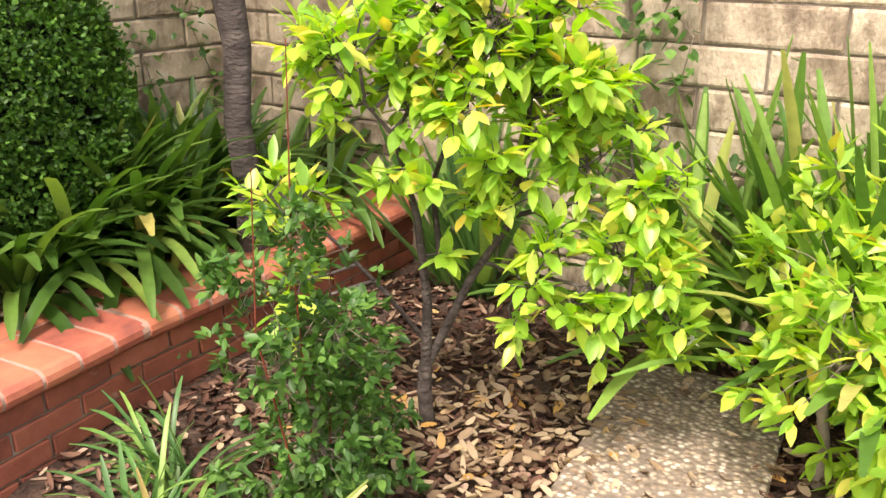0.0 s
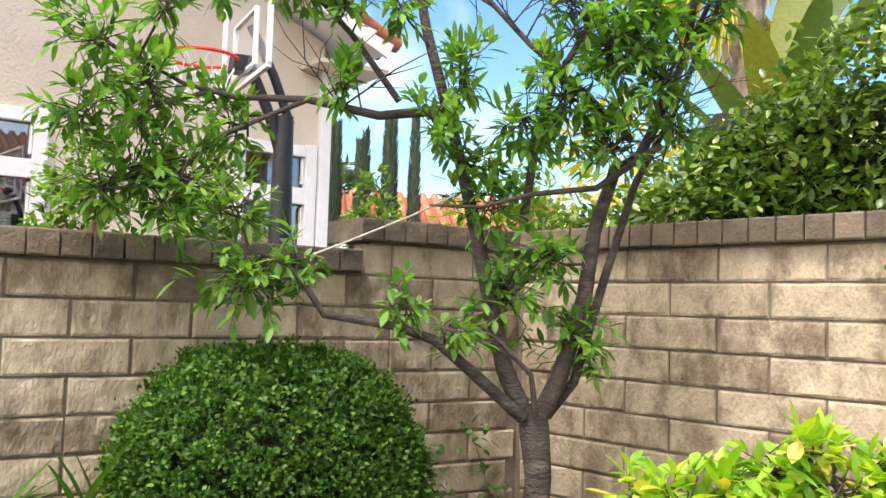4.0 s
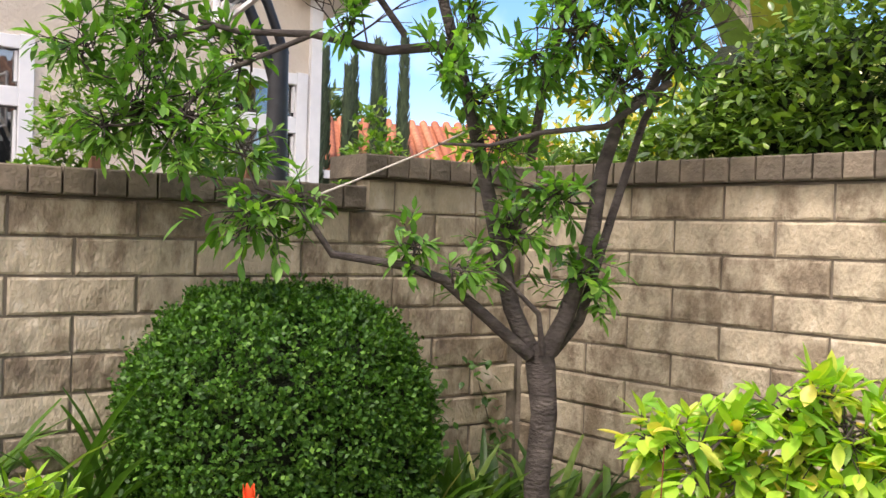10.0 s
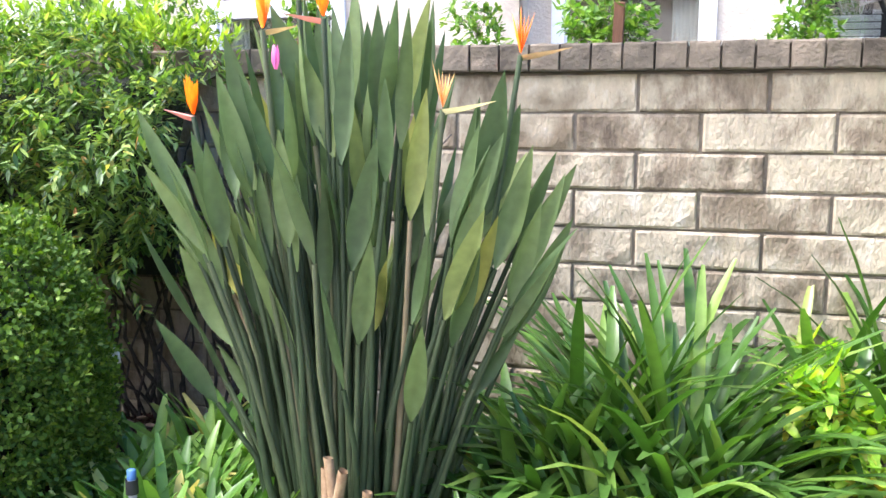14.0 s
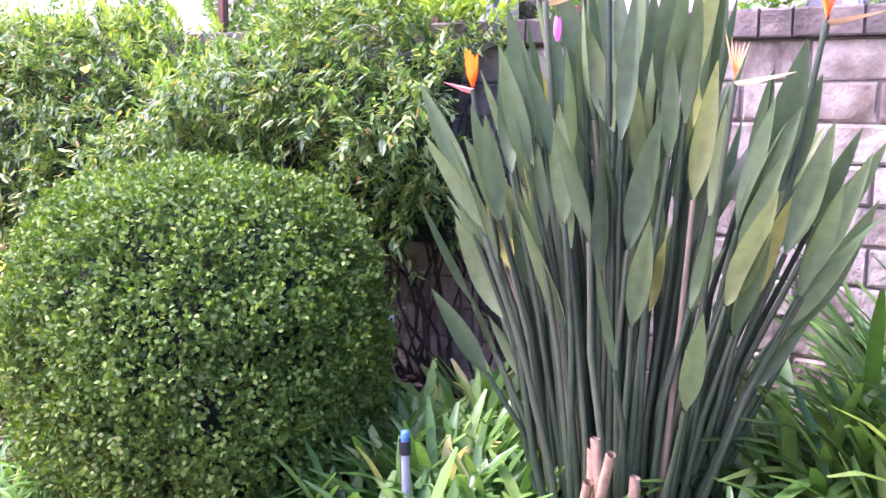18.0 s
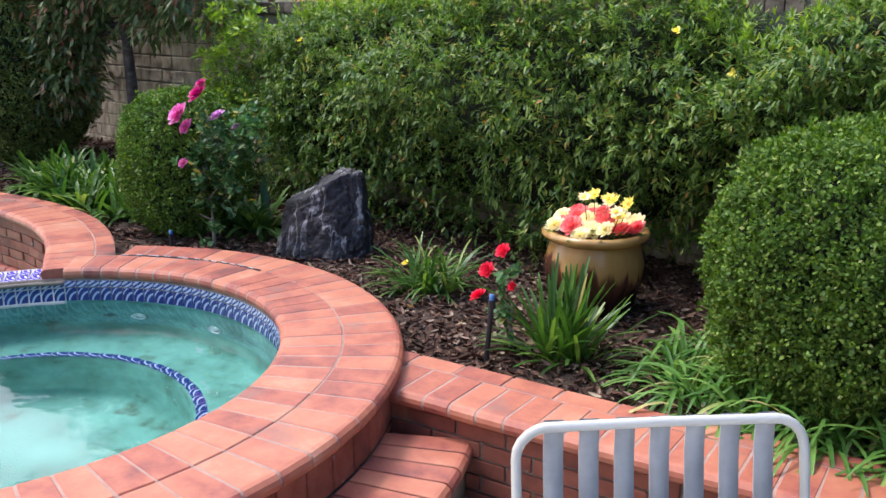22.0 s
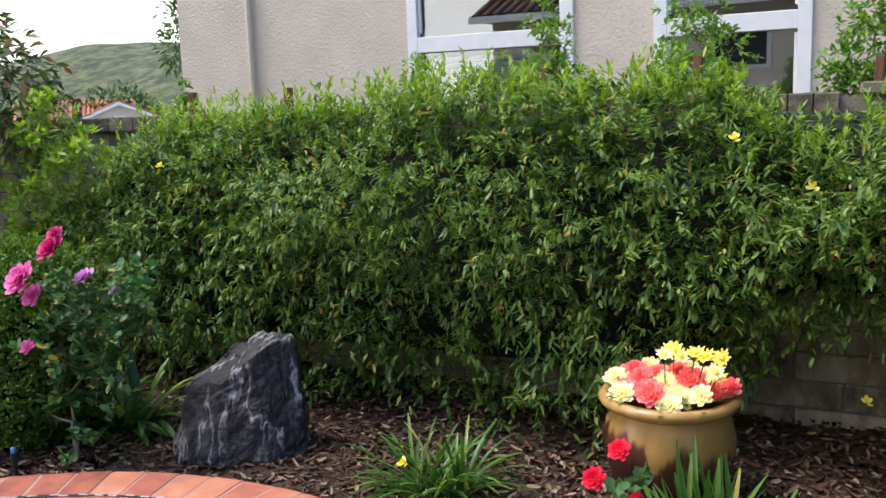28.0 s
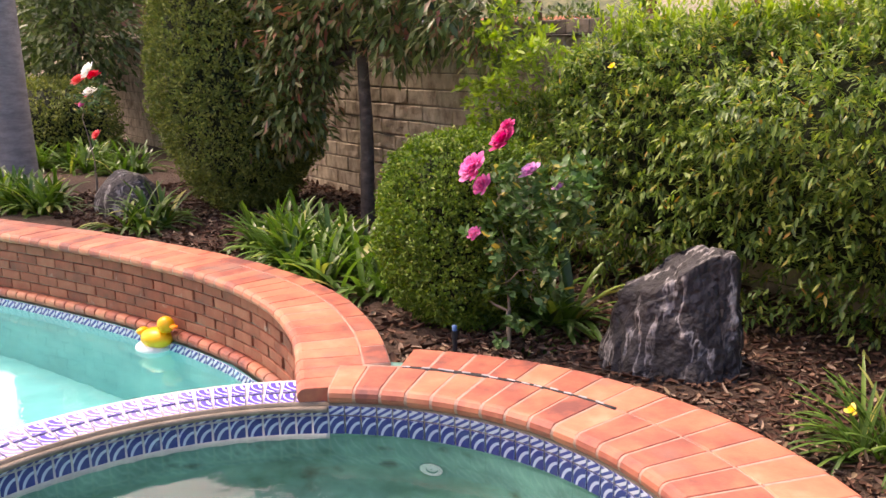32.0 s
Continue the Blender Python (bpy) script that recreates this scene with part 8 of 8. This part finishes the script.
scatter("mulch_chips", 6000, in_pool_bed, ((.03, .07), (.014, .028)), M_CHIP, "shredded brown bark chips", "stuff", 1.2, lambda x, y: SOIL + .02)
scatter("mulch_chips", 5000, in_low, ((.02, .055), (.010, .022)), M_CHIP, "shredded brown bark chips", "stuff", 1.2, low_z)
scatter("fallen_leaves", 1500, lambda: (RNG.normal(3.2, .36), RNG.normal(2.9, .36)), ((.022, .058), (.012, .027)), M_DRY, "dry tan citrus leaves lying on the mulch", "stuff", .5, low_z, .03, "fallen leaves")
scatter("fallen_leaves", 420, in_bed, ((.03, .06), (.012, .024)), M_DRY, "dry tan leaves scattered on the mulch", "stuff", .5, soil_z, .02, "fallen leaves")
strap_clump("grass_clump", (2.55, 3.45, .10), 50, .32, .014, .10, L_IRIS, "thin grass clump at the foot of the planter", "grass clump")
strap_clump("grass_clump", (2.35, 3.30, .10), 40, .34, .014, .10, L_IRIS, "thin grass clump at the foot of the planter", "grass clump")
strap_clump("dry_iris", (2.22, 2.95, .08), 26, .5, .022, .06, L_DRYB := leafy("dry_blade", [(0, (.12, .22, .05)), (.5, (.42, .36, .12)), (1, (.62, .48, .2))], .5, .3), "iris clump with yellowed dry blades", "iris", droop=(.2, .9))

# small spot lamp by the wall, bud on the coping edge
sl = thing("spot_lamp", "small white garden spot lamp beside the vine-covered wall", "garden lamp", (-.70, 4.52, SOIL))
part("stake", tube("stake", [(0, 0, -.02), (0, 0, .36)], .008, M_BLACK, 6), None, sl)
part("lamp_head", lathe("lamp_head", [(.001, 0), (.022, .004), (.03, .05), (.036, .08), (.030, .082), (.002, .06)], 16, M_PLASTIC), None, sl, at=pose(0, 0, .40, 55, 0, 20))
bud = thing("flower_bud", "orange-red flower bud on a thick pale stalk", "flower", (2.19, 4.06, SOIL + .07))
part("stalk", tube("stalk", [(0, 0, -.02), (.01, 0, .25), (.02, 0, .46)], [.011, .010, .009], L_IRIS, 8), None, bud)
part("sheath", blades("sheath", [(.02, 0, .45)] * 4, [(.35, 0, 1), (-.35, 0, 1), (0, .3, 1), (0, -.3, 1)], .085, .030, petal("bud_sheath", (.52, .40, .22), (.60, .46, .28)), -.1, 5, (.5, 1, .9, .6, .1), .5), None, bud)
part("petal_fan", blades("petal_fan", [(.02, 0, .49)] * 4, [(.25, .1, 1), (-.2, .1, 1), (.05, -.2, 1), (0, .2, 1)], .072, .028, petal("bud_petal", (.72, .10, .035), (.80, .17, .06)), -.1, 5, (.4, 1, .95, .6, .1), .5), None, bud)
